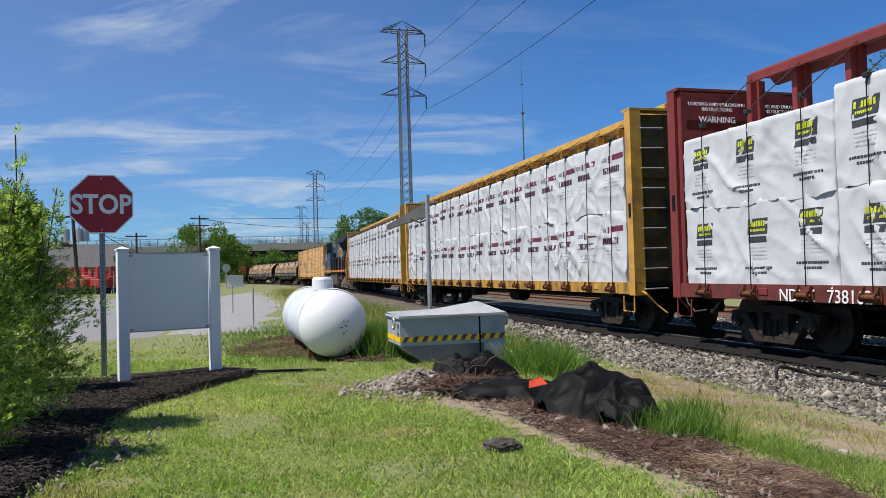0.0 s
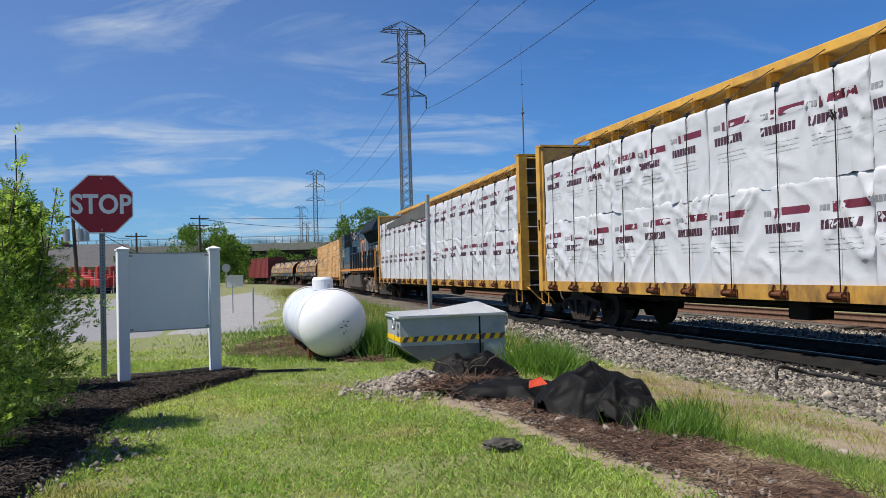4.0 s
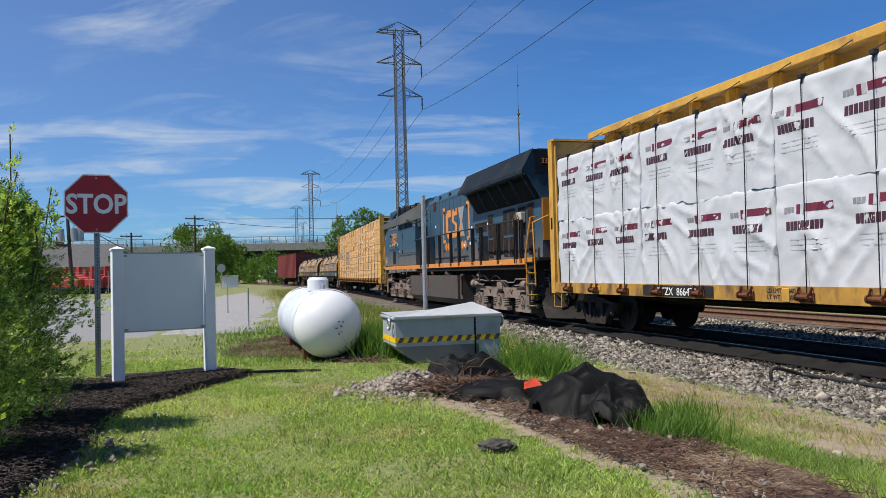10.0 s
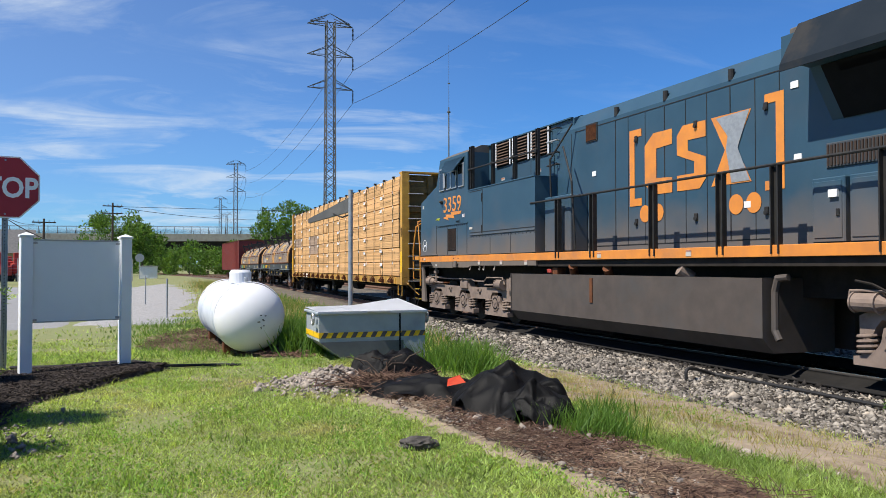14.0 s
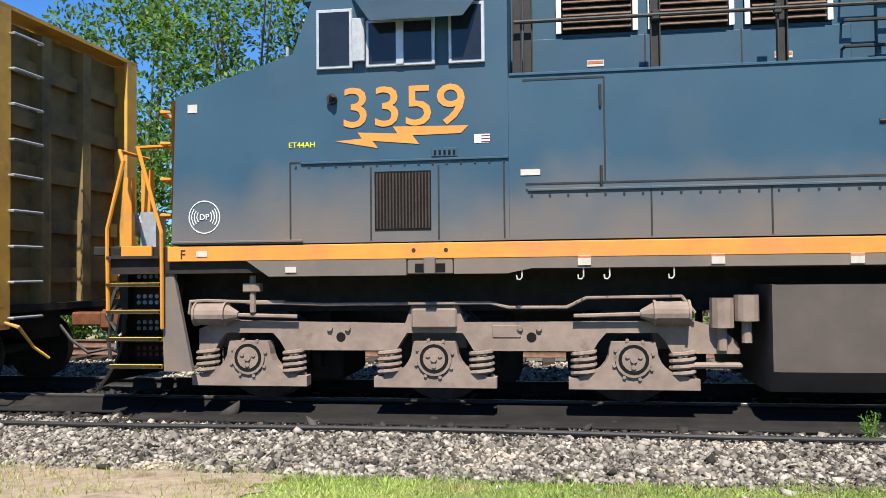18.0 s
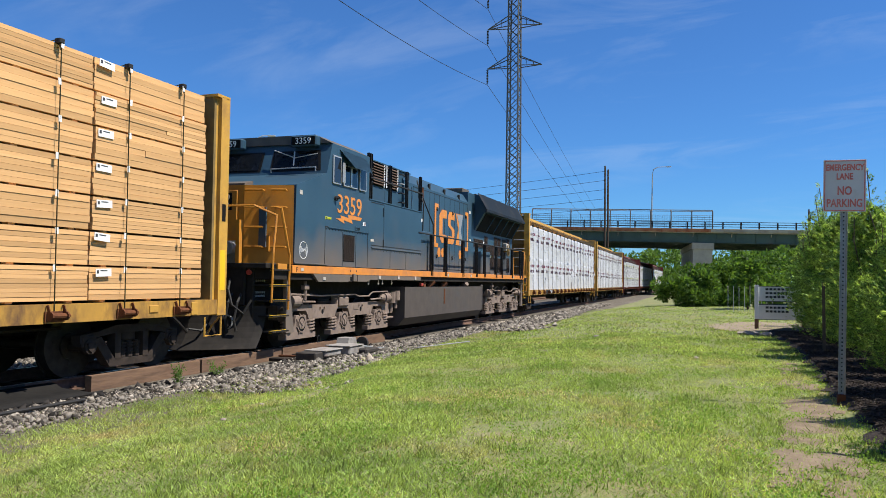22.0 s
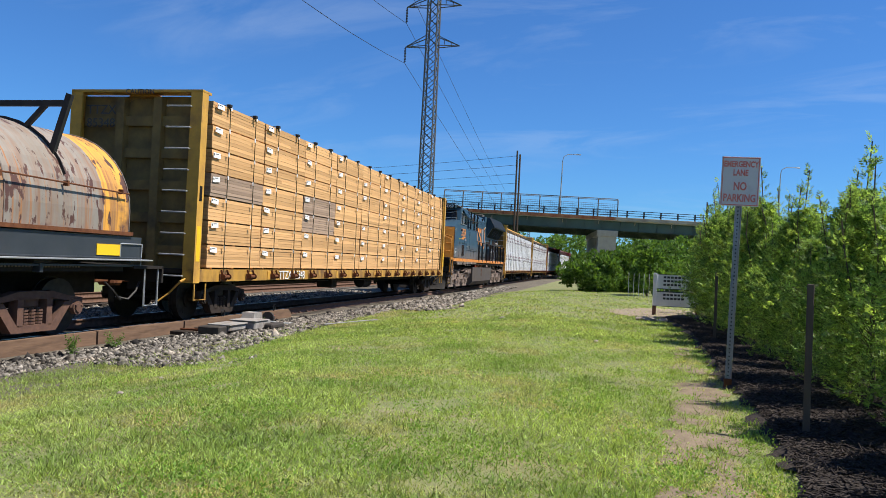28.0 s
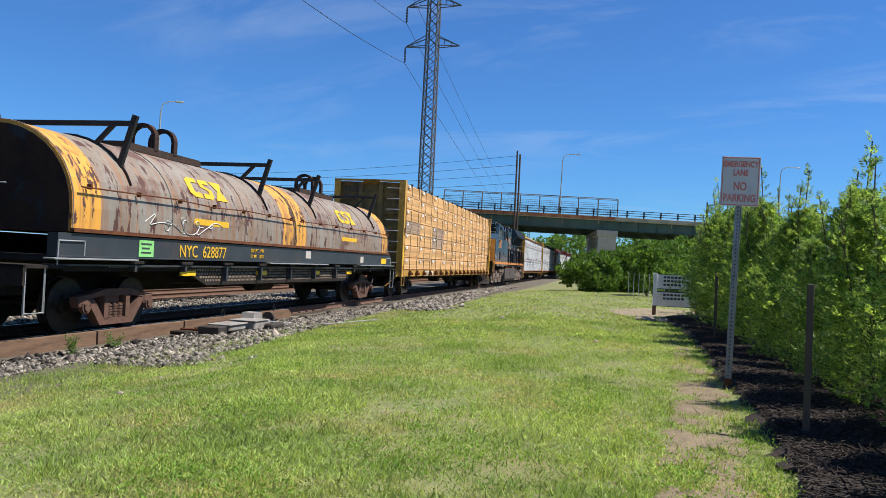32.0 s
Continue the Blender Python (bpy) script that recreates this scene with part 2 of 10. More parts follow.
def leafy(name, c1, c2, scale=3.0, island=0.3, through=0.45, **kw):
    """Thin foliage: diffuse face with light passing through."""
    m = material(name, c1, c2, 0.55, scale=scale, island=island, **kw)
    n, l = m.node_tree.nodes, m.node_tree.links
    b = n["Principled BSDF"]
    src = b.inputs["Base Color"].links[0].from_socket
    tr, mx, br = n.new("ShaderNodeBsdfTranslucent"), n.new("ShaderNodeMixShader"), n.new("ShaderNodeMixRGB")
    br.blend_type = "MULTIPLY"
    br.inputs["Fac"].default_value, br.inputs["Color2"].default_value = 1.0, (1.25, 1.2, 0.6, 1)
    l.new(src, br.inputs["Color1"])
    l.new(br.outputs["Color"], tr.inputs["Color"])
    mx.inputs["Fac"].default_value = through
    l.new(b.outputs["BSDF"], mx.inputs[1])
    l.new(tr.outputs["BSDF"], mx.inputs[2])
    l.new(mx.outputs["Shader"], n["Material Output"].inputs["Surface"])
    return m


M["blue"] = painted_steel("blue_paint", (0.027, 0.066, 0.102), (0.034, 0.078, 0.116), (0.185, 0.132, 0.092), 1.30, 2.62, 0.45)
M["blue"].node_tree.nodes["Principled BSDF"].inputs["Specular IOR Level"].default_value = 0.3
M["fadedblue"] = material("dust_faded_blue_paint", (0.05, 0.06, 0.07), (0.068, 0.07, 0.074), 0.7, scale=2, c3=(0.10, 0.085, 0.075), s3=1.2)
M["roofblue"] = material("dark_blue_roof_paint", (0.010, 0.016, 0.023), (0.013, 0.019, 0.026), 0.75, scale=2, c3=(0.03, 0.03, 0.03), s3=0.8)
M["silver"] = material("silver_jamb_paint", (0.70, 0.71, 0.72), (0.60, 0.61, 0.62), 0.45, scale=6)
M["dusty"] = material("dusty_blue_paint", (0.17, 0.135, 0.11), (0.13, 0.115, 0.10), 0.8, scale=1.5, c3=(0.19, 0.145, 0.11), s3=1.3)
M["roofgrey"] = material("weathered_roof_paint", (0.10, 0.09, 0.08), (0.14, 0.12, 0.10), 0.7, scale=3)
M["orange"] = material("orange_paint", (0.70, 0.25, 0.035), (0.58, 0.205, 0.04), 0.5, scale=3, c3=(0.36, 0.165, 0.075), s3=1.1, cut3=(0.55, 0.78))
M["gold"] = material("gold_nose_paint", (0.58, 0.235, 0.02), (0.48, 0.19, 0.02), 0.5, scale=2, c3=(0.35, 0.17, 0.04), s3=1.2)
M["yellow"] = material("yellow_car_paint", (0.60, 0.33, 0.055), (0.47, 0.26, 0.05), 0.55, scale=3, c3=(0.25, 0.13, 0.055), s3=1.6, cut3=(0.50, 0.74))
M["sillyellow"] = material("rust_streaked_yellow_sill", (0.50, 0.275, 0.05), (0.36, 0.20, 0.045), 0.65, scale=4, stretch=(1, 1, 0.5), c3=(0.12, 0.065, 0.035), s3=2.2, cut3=(0.46, 0.66))
M["sillred"] = material("rust_streaked_red_sill", (0.17, 0.035, 0.03), (0.12, 0.03, 0.026), 0.65, scale=4, c3=(0.06, 0.03, 0.025), s3=2.0, cut3=(0.48, 0.68))
M["darktruck"] = material("oily_dark_truck_steel", (0.052, 0.040, 0.033), (0.032, 0.026, 0.022), 0.8, scale=6, bump=0.2)
# Yellow and red bulkhead paint: grime plus end-face shade put into the colour.
M["grimyyellow"] = material("grimy_shaded_yellow_paint", (0.25, 0.17, 0.065), (0.17, 0.12, 0.055), 0.8, scale=3, c3=(0.10, 0.08, 0.05), s3=1.2)
M["grimyred"] = material("grimy_shaded_red_paint", (0.17, 0.035, 0.03), (0.13, 0.03, 0.027), 0.7, scale=3, c3=(0.09, 0.04, 0.035), s3=1.2)
M["safety"] = material("bright_yellow_paint", (0.85, 0.52, 0.01), (0.8, 0.48, 0.01), 0.5)
M["machred"] = material("red_machine_paint", (0.42, 0.05, 0.03), (0.33, 0.04, 0.03), 0.5, scale=3)
M["tank"] = material("tank_grey_dust", (0.07, 0.058, 0.05), (0.092, 0.075, 0.063), 0.65, scale=2.5, c3=(0.075, 0.069, 0.064), s3=0.8)
M["truck"] = material("dusty_truck_steel", (0.25, 0.192, 0.155), (0.19, 0.145, 0.118), 0.85, scale=5, c3=(0.10, 0.082, 0.07), s3=3, cut3=(0.58, 0.75), bump=0.2)
M["black"] = material("black_steel", (0.018, 0.018, 0.018), (0.03, 0.028, 0.026), 0.6, scale=6)
M["under"] = material("grimy_underframe", (0.022, 0.019, 0.017), (0.034, 0.029, 0.025), 0.85, scale=5)
M["brown"] = material("brown_truck_steel", (0.15, 0.085, 0.062), (0.10, 0.06, 0.047), 0.85, scale=7, bump=0.2)
M["wheel"] = material("wheel_steel", (0.06, 0.05, 0.043), (0.035, 0.03, 0.027), 0.55, 0.6, scale=8)
M["red"] = material("oxide_red_paint", (0.20, 0.035, 0.03), (0.16, 0.03, 0.028), 0.55, scale=2, c3=(0.11, 0.045, 0.035), s3=1.2)
M["glass"] = material("dark_glass", (0.012, 0.014, 0.016), (0.016, 0.018, 0.02), 0.06)
M["alu"] = material("bare_aluminium", (0.52, 0.52, 0.51), (0.42, 0.42, 0.41), 0.4, 0.5, scale=10)
M["white"] = material("white_paint", (0.8, 0.8, 0.78), (0.74, 0.74, 0.72), 0.5, scale=4)
M["wrap"] = material("white_plastic_wrap", (0.55, 0.55, 0.56), (0.49, 0.50, 0.52), 0.42, scale=1.2, bump=0.25, bump_scale=9)
M["maroon"] = material("maroon_print", (0.16, 0.02, 0.04), rough=0.45)
M["print"] = material("dark_grey_print", (0.05, 0.05, 0.055), rough=0.5)
M["faintdark"] = material("mid_grey_print", (0.26, 0.26, 0.27), rough=0.5)
M["maroondark"] = material("dark_maroon_print", (0.07, 0.022, 0.035), rough=0.5)
M["agedlabel"] = material("aged_cream_label", (0.50, 0.47, 0.42), (0.42, 0.38, 0.33), 0.7, scale=8)
M["fadedorange"] = material("faded_orange_print", (0.50, 0.17, 0.08), rough=0.7)
M["strap"] = material("olive_strap", (0.05, 0.06, 0.028), (0.035, 0.04, 0.022), 0.6)
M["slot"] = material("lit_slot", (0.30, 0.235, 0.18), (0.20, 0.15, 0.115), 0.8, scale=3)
M["hoodseam"] = material("hood_seam", (0.16, 0.12, 0.10), (0.22, 0.20, 0.18), 0.8, scale=3)
# Paler copy of the louver brown; sunlight on the slats is put into it.
M["louverlit"] = material("lit_louver_slats", (0.15, 0.095, 0.068), (0.10, 0.067, 0.05), 0.8, scale=8)
M["faint"] = material("faint_grey_print", (0.51, 0.51, 0.52), rough=0.5)
M["limeprint"] = material("lime_print", (0.62, 0.66, 0.03), rough=0.5)
M["rust"] = material("rust", (0.16, 0.065, 0.03), (0.10, 0.04, 0.022), 0.9, scale=9, bump=0.3)
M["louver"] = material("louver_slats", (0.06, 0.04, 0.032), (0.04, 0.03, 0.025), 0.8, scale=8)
M["dark"] = material("dark_recess", (0.010, 0.010, 0.010), rough=0.9)
M["galv"] = material("galvanised_steel", (0.42, 0.43, 0.43), (0.33, 0.34, 0.34), 0.5, 0.5, scale=14)
M["lattice"] = material("dull_tower_steel", (0.13, 0.13, 0.125), (0.09, 0.09, 0.088), 0.7, 0.2, scale=3)
M["pole"] = material("weathered_pole_wood", (0.10, 0.075, 0.055), (0.06, 0.045, 0.035), 0.9, scale=8, stretch=(1, 1, 0.1))
M["concrete"] = material("weathered_concrete", (0.42, 0.38, 0.31), (0.34, 0.31, 0.26), 0.9, scale=1.5, c3=(0.25, 0.21, 0.17), s3=0.3, bump=0.2)
M["greensteel"] = material("green_girder_paint", (0.07, 0.115, 0.10), (0.055, 0.09, 0.08), 0.6, scale=0.6, c3=(0.10, 0.10, 0.085), s3=0.25)
M["rail"] = material("rail_steel", (0.17, 0.10, 0.072), (0.10, 0.062, 0.047), 0.85, 0.0, scale=10)
M["darkrail"] = material("dark_rail_steel", (0.045, 0.041, 0.038), (0.03, 0.028, 0.026), 0.7, 0.0, scale=7, c3=(0.075, 0.062, 0.05), s3=1.5, cut3=(0.6, 0.8))
M["railtop"] = material("polished_rail_top", (0.45, 0.43, 0.40), (0.35, 0.33, 0.31), 0.3, 0.9, scale=10)
M["tie"] = material("creosoted_tie_wood", (0.055, 0.043, 0.035), (0.032, 0.026, 0.022), 0.95, scale=6, stretch=(1, 6, 1), bump=0.4, vary=0.3)
M["stone"] = material("ballast_stone", (0.25, 0.224, 0.188), (0.09, 0.081, 0.07), 0.9, scale=7, island=0.85, world_space=True, c3=(0.37, 0.305, 0.23), s3=1.1, cut3=(0.55, 0.75))
# Grimy ballast; the train's shadow over it is also put into the colour.
M["shadegrimestone"] = material("grimy_shaded_ballast_stone", (0.036, 0.032, 0.029), (0.02, 0.018, 0.017), 0.85, scale=7, island=0.6, world_space=True)
M["lumber"] = material("pine_boards", (0.68, 0.42, 0.20), (0.58, 0.335, 0.145), 0.75, scale=5, stretch=(0.15, 1, 3), c3=(0.46, 0.25, 0.11), s3=3, island=0.22, bump=0.15)
M["board"] = material("pine_board", (0.66, 0.40, 0.185), (0.55, 0.31, 0.13), 0.75, scale=5, stretch=(0.15, 1, 3), c3=(0.40, 0.20, 0.085), s3=5, cut3=(0.60, 0.74), vary=0.2, bump=0.15)
M["greyboard"] = material("weathered_grey_board", (0.30, 0.22, 0.165), (0.40, 0.28, 0.19), 0.85, scale=5, stretch=(0.15, 1, 3), vary=0.2)
M["stakewood"] = material("grey_stake_wood", (0.13, 0.105, 0.085), (0.085, 0.07, 0.058), 0.9, scale=9, stretch=(1, 1, 0.1))
M["greywood"] = material("weathered_grey_boards", (0.27, 0.21, 0.17), (0.36, 0.27, 0.2), 0.85, scale=5, stretch=(0.15, 1, 3), island=0.18)
M["asphalt"] = material("sun_bleached_asphalt", (0.20, 0.20, 0.20), (0.25, 0.25, 0.245), 0.9, scale=20, c3=(0.29, 0.285, 0.28), s3=0.4)
M["bark"] = material("bark", (0.11, 0.085, 0.065), (0.07, 0.055, 0.045), 0.95, scale=9, bump=0.4)
M["leaf"] = leafy("deciduous_leaf", (0.125, 0.22, 0.04), (0.065, 0.135, 0.026), 3, 0.55, 0.5)
M["arbor"] = leafy("arborvitae_spray", (0.33, 0.45, 0.12), (0.10, 0.20, 0.052), 4, 0.7, 0.55)
M["blade"] = leafy("grass_blade", (0.40, 0.50, 0.15), (0.22, 0.32, 0.085), 0.6, 0.6, 0.52, detail=3, world_space=True, c3=(0.48, 0.41, 0.22), s3=0.8, cut3=(0.52, 0.72))
M["tallgrass"] = leafy("tall_grass_blade", (0.13, 0.24, 0.04), (0.09, 0.18, 0.03), 1, 0.3)
M["drygrass"] = leafy("dry_grass_blade", (0.42, 0.34, 0.15), (0.28, 0.26, 0.10), 1, 0.25)
M["mulch"] = material("black_mulch", (0.034, 0.028, 0.025), (0.062, 0.051, 0.044), 0.9, scale=30, bump=0.9, bump_scale=45, island=0.5)
M["fabric"] = material("black_ground_fabric", (0.009, 0.0087, 0.0083), (0.014, 0.0134, 0.0128), 0.6, scale=3, c3=(0.024, 0.022, 0.02), s3=2, cut3=(0.6, 0.75), bump=0.15, bump_scale=60)


# ---- the line of the track ----
# Heading of the track every 10 m, from 100 m before the nearest point to 100 m past it.
HEADS = [-166.0, -168.3, -169.6, -170.2, -170.3, -169.9, -169.3, -168.6, -167.8, -167.1, -166.4, -165.9, -165.5, -165.2, -165.1, -165.0, -164.9, -164.8, -164.6, -164.6, -165.0]
S = np.arange(-420.0, 420.5, 0.5)
_hd = np.interp(S, np.arange(-100, 101, 10), HEADS)
_hd = np.where(S < -100, HEADS[0] + 0.20 * (-100 - np.maximum(S, -190)), _hd)
_hd = np.radians(np.where(S > 100, HEADS[-1] - 0.035 * (np.minimum(S, 160) - 100), _hd))
_k = np.ones(9) / 9
_hd = np.convolve(np.pad(_hd, 4, mode="edge"), _k, mode="valid")
TX = np.concatenate([[0], np.cumsum(-np.sin((_hd[1:] + _hd[:-1]) / 2) * 0.5)])
TY = np.concatenate([[0], np.cumsum(np.cos((_hd[1:] + _hd[:-1]) / 2) * 0.5)])
_i0 = int(np.argmin(abs(S)))
TX, TY = TX - TX[_i0] + 9.54, TY - TY[_i0] + 2.03


def along(s, q=0.0):
    """Point and heading at s metres along the track, q metres to the side on which the camera stands."""
    h = float(np.interp(s, S, _hd))
    return float(np.interp(s, S, TX)) + q * math.cos(h), float(np.interp(s, S, TY)) + q * math.sin(h), h


def on_track(s, q=0.0, z=0.0, turn=0.0):
    """Pose with x along the direction of travel."""
    x, y, h = along(s, q)
    return pose(x, y, z, 0, 0, math.degrees(h) + 90 + turn)


def lateral(x, y):
    """Distance from the track's centre line (camera's side positive) and s, for arrays."""
    x, y = np.atleast_1d(np.asarray(x, float)), np.atleast_1d(np.asarray(y, float))
    q, s = np.empty_like(x), np.empty_like(x)
    for a in range(0, len(x), 4000):
        dx, dy = x[a:a + 4000, None] - TX[None, ::4], y[a:a + 4000, None] - TY[None, ::4]
        i = np.argmin(dx * dx + dy * dy, axis=1) * 4
        q[a:a + 4000] = (x[a:a + 4000] - TX[i]) * np.cos(_hd[i]) + (y[a:a + 4000] - TY[i]) * np.sin(_hd[i])
        s[a:a + 4000] = S[i]
    return q, s


LAWN = 0.22


def ground_z(x, y, bed=False):
    q, s = lateral(x, y)
    x, y = np.atleast_1d(np.asarray(x, float)), np.atleast_1d(np.asarray(y, float))
    z = np.interp(q, [-40, -14, -9, 1.7, 3.2, 3.9, 5.6, 7.2, 60], [0.1, 0.0, -0.32, -0.34, -0.24, -0.085, 0.10, LAWN, LAWN])
    w = 0.03 * np.sin(x * 0.7 + 1.3) * np.cos(y * 0.55) + 0.018 * np.sin(x * 1.9 + y * 1.3)
    z = z + np.where(q > 5, w, 0.0)
    if bed:
        z = np.where((q > 1.4) & (q < 4.05), np.maximum(z, np.interp(q, [1.4, 2.1, 3.5, 4.05], [-0.17, -0.13, -0.12, -0.10])), z)
    return z


def gz(x, y):
    return float(ground_z(x, y)[0])


def grid_mesh(name, xs, ys, zs, mat):
    nx, ny = len(xs), len(ys)
    X, Y = np.meshgrid(xs, ys, indexing="ij")
    Z = zs(X.ravel(), Y.ravel())
    v = np.stack([X.ravel(), Y.ravel(), Z], 1)
    i = np.arange(nx * ny).reshape(nx, ny)
    f = np.stack([i[:-1, :-1], i[1:, :-1], i[1:, 1:], i[:-1, 1:]], -1).reshape(-1, 4)
    me = bpy.data.meshes.new(name)
    me.from_pydata(v.tolist(), [], f.tolist())
    me.materials.append(mat)
    for p in me.polygons:
        p.use_smooth = True
    return me


def soup(name, V, F, mat, parent=None):
    """One mesh from numpy arrays of triangles."""
    me = bpy.data.meshes.new(name)
    V, F = np.asarray(V, np.float32), np.asarray(F, np.int32)
    me.vertices.add(len(V))
    me.vertices.foreach_set("co", V.ravel())
    me.loops.add(F.size)
    me.loops.foreach_set("vertex_index", F.ravel())
    me.polygons.add(len(F))
    me.polygons.foreach_set("loop_start", np.arange(0, F.size, F.shape[1], dtype=np.int32))
    me.update(calc_edges=True)
    me.materials.append(mat)
    ob = new(name, me)
    ob.parent = parent
    return ob


# the ground: lawn with worn and dry patches
def lawn_material():
    m = bpy.data.materials.new("lawn_and_soil")
    m.use_nodes = True
    n, l = m.node_tree.nodes, m.node_tree.links
    b = n["Principled BSDF"]
    b.inputs["Roughness"].default_value = 0.95
    geo = n.new("ShaderNodeNewGeometry")

    def noise_ramp(scale, a, z, detail=6):
        t, r = n.new("ShaderNodeTexNoise"), n.new("ShaderNodeValToRGB")
        t.inputs["Scale"].default_value, t.inputs["Detail"].default_value, t.inputs["Roughness"].default_value = scale, detail, 0.65
        r.color_ramp.elements[0].position, r.color_ramp.elements[1].position = a, z
        l.new(geo.outputs["Position"], t.inputs["Vector"])
        l.new(t.outputs["Fac"], r.inputs["Fac"])
        return r.outputs["Color"]

    def mixed(fac, c1, c2):
        x = n.new("ShaderNodeMixRGB")
        l.new(fac, x.inputs["Fac"])
        for sock, c in (("Color1", c1), ("Color2", c2)):
            if isinstance(c, tuple):
                x.inputs[sock].default_value = (*c, 1)
            else:
                l.new(c, x.inputs[sock])
        return x.outputs["Color"]
    green = mixed(noise_ramp(14, 0.3, 0.7), (0.13, 0.16, 0.05), (0.22, 0.22, 0.09))
    soil = mixed(noise_ramp(30, 0.35, 0.65), (0.24, 0.18, 0.115), (0.36, 0.28, 0.19))
    dry = mixed(noise_ramp(22, 0.3, 0.7), (0.27, 0.23, 0.105), (0.19, 0.185, 0.065))
    c = mixed(noise_ramp(0.55, 0.50, 0.72), green, dry)
    c = mixed(noise_ramp(1.1, 0.62, 0.70), c, soil)
    l.new(c, b.inputs["Base Color"])
    t, bp = n.new("ShaderNodeTexNoise"), n.new("ShaderNodeBump")
    t.inputs["Scale"].default_value, t.inputs["Detail"].default_value = 40, 5
    l.new(geo.outputs["Position"], t.inputs["Vector"])
    bp.inputs["Strength"].default_value, bp.inputs["Distance"].default_value = 0.6, 0.03
    l.new(t.outputs["Fac"], bp.inputs["Height"])
    l.new(bp.outputs["Normal"], b.inputs["Normal"])
    return m


M["lawn"] = lawn_material()
def _axis(near, far):
    a = list(np.arange(-near, near + 0.01, 0.6))
    step, p = 0.7, near
    while p < far:
        step *= 1.25
        p += step
        a += [p, -p]
    return np.array(sorted(a))


ground = new("ground", grid_mesh("ground", _axis(36, 2500), _axis(48, 2500), ground_z, M["lawn"]))
tagged(ground, "patchy mown grass with bare soil beside the railway", "ground", kind="structure")


# ---- the track ----
def sweep(name, outline, s0, s1, step, mat, parent=None, q0=0.0):
    """Sweep a closed (q, z) outline along the track."""
    ss = np.arange(s0, s1 + 0.01, step)
    n, V = len(outline), []
    for s in ss:
        for q, z in outline:
            x, y, _ = along(s, q + q0)
            V.append((x, y, z))
    F = [(i * n + j, i * n + (j + 1) % n, (i + 1) * n + (j + 1) % n, (i + 1) * n + j) for i in range(len(ss) - 1) for j in range(n)]
    return soup(name, V, F, mat, parent)


M["gravel"] = material("trackside_gravel", (0.15, 0.13, 0.10), (0.09, 0.08, 0.066), 0.95, scale=26, bump=1.0, bump_scale=30, c3=(0.30, 0.25, 0.19), s3=0.8, world_space=True)
M["fines"] = material("dark_ballast_fines", (0.12, 0.11, 0.10), (0.20, 0.19, 0.18), 0.95, scale=24, bump=1.0, bump_scale=30, world_space=True)
bed = sweep("ballast_bed", [(4.05, -0.4), (4.05, -0.10), (3.5, -0.12), (2.1, -0.13), (1.4, -0.17), (-1.6, -0.20), (-2.4, -0.24), (-9.0, -0.28), (-9.4, -0.5)], -300, 300, 2.0, M["gravel"])
tagged(bed, "grey crushed stone ballast bed under the tracks", "ballast", kind="structure")
RAIL = [(0.065, -0.17), (0.065, -0.155), (0.012, -0.135), (0.012, -0.045), (0.035, -0.035), (0.035, -0.004), (0.025, 0.0), (-0.025, 0.0), (-0.035, -0.004), (-0.035, -0.035), (-0.012, -0.045), (-0.012, -0.135), (-0.065, -0.155), (-0.065, -0.17)]
for q0, far in ((0.0, False), (-5.9, True)):
    tr = thing("railway_track", "rusty steel rails on dark wooden ties" if far else "steel rails on dark creosoted ties in ballast", "railway track", kind="structure")
    for g in (-0.7525, 0.7525):
        for s0, s1, m in ((-300, -16, "rail"), (-16, 8, "rail" if far else "darkrail"), (8, 300, "rail")):
            sweep("rail", RAIL, s0, s1, 2.0, M[m], tr, q0 + g)
        if not far:
            sweep("rail_head", [(0.024, 0.0015), (0.024, -0.002), (-0.024, -0.002), (-0.024, 0.0015)], -300, 300, 2.0, M["railtop"], tr, q0 + g)
    tie_bm = bx(BM(), -0.115, 0.115, -1.3, 1.3, -0.33, -0.165, 0.012)
    tie_me = mesh_of("tie", tie_bm, M["tie"])
    for k in range(-70, 71) if not far else range(-40, 41):
        part_on("tie", tie_me, tr, on_track(k * 0.55 + (0 if not far else 6), q0 + random.uniform(-0.05, 0.05), random.uniform(-0.012, 0.0), random.uniform(-1.5, 1.5)))
    if not far:
        plate = mesh_of("tie_plate", bx(bx(BM(), -0.09, 0.09, -0.17, 0.17, -0.165, -0.150), -0.05, 0.05, -0.10, -0.075, -0.155, -0.12), M["rail"])
        for k in range(-40, 41):
            part_on("tie_plate", plate, tr, on_track(k * 0.55, q0 + 0.7525, 0))


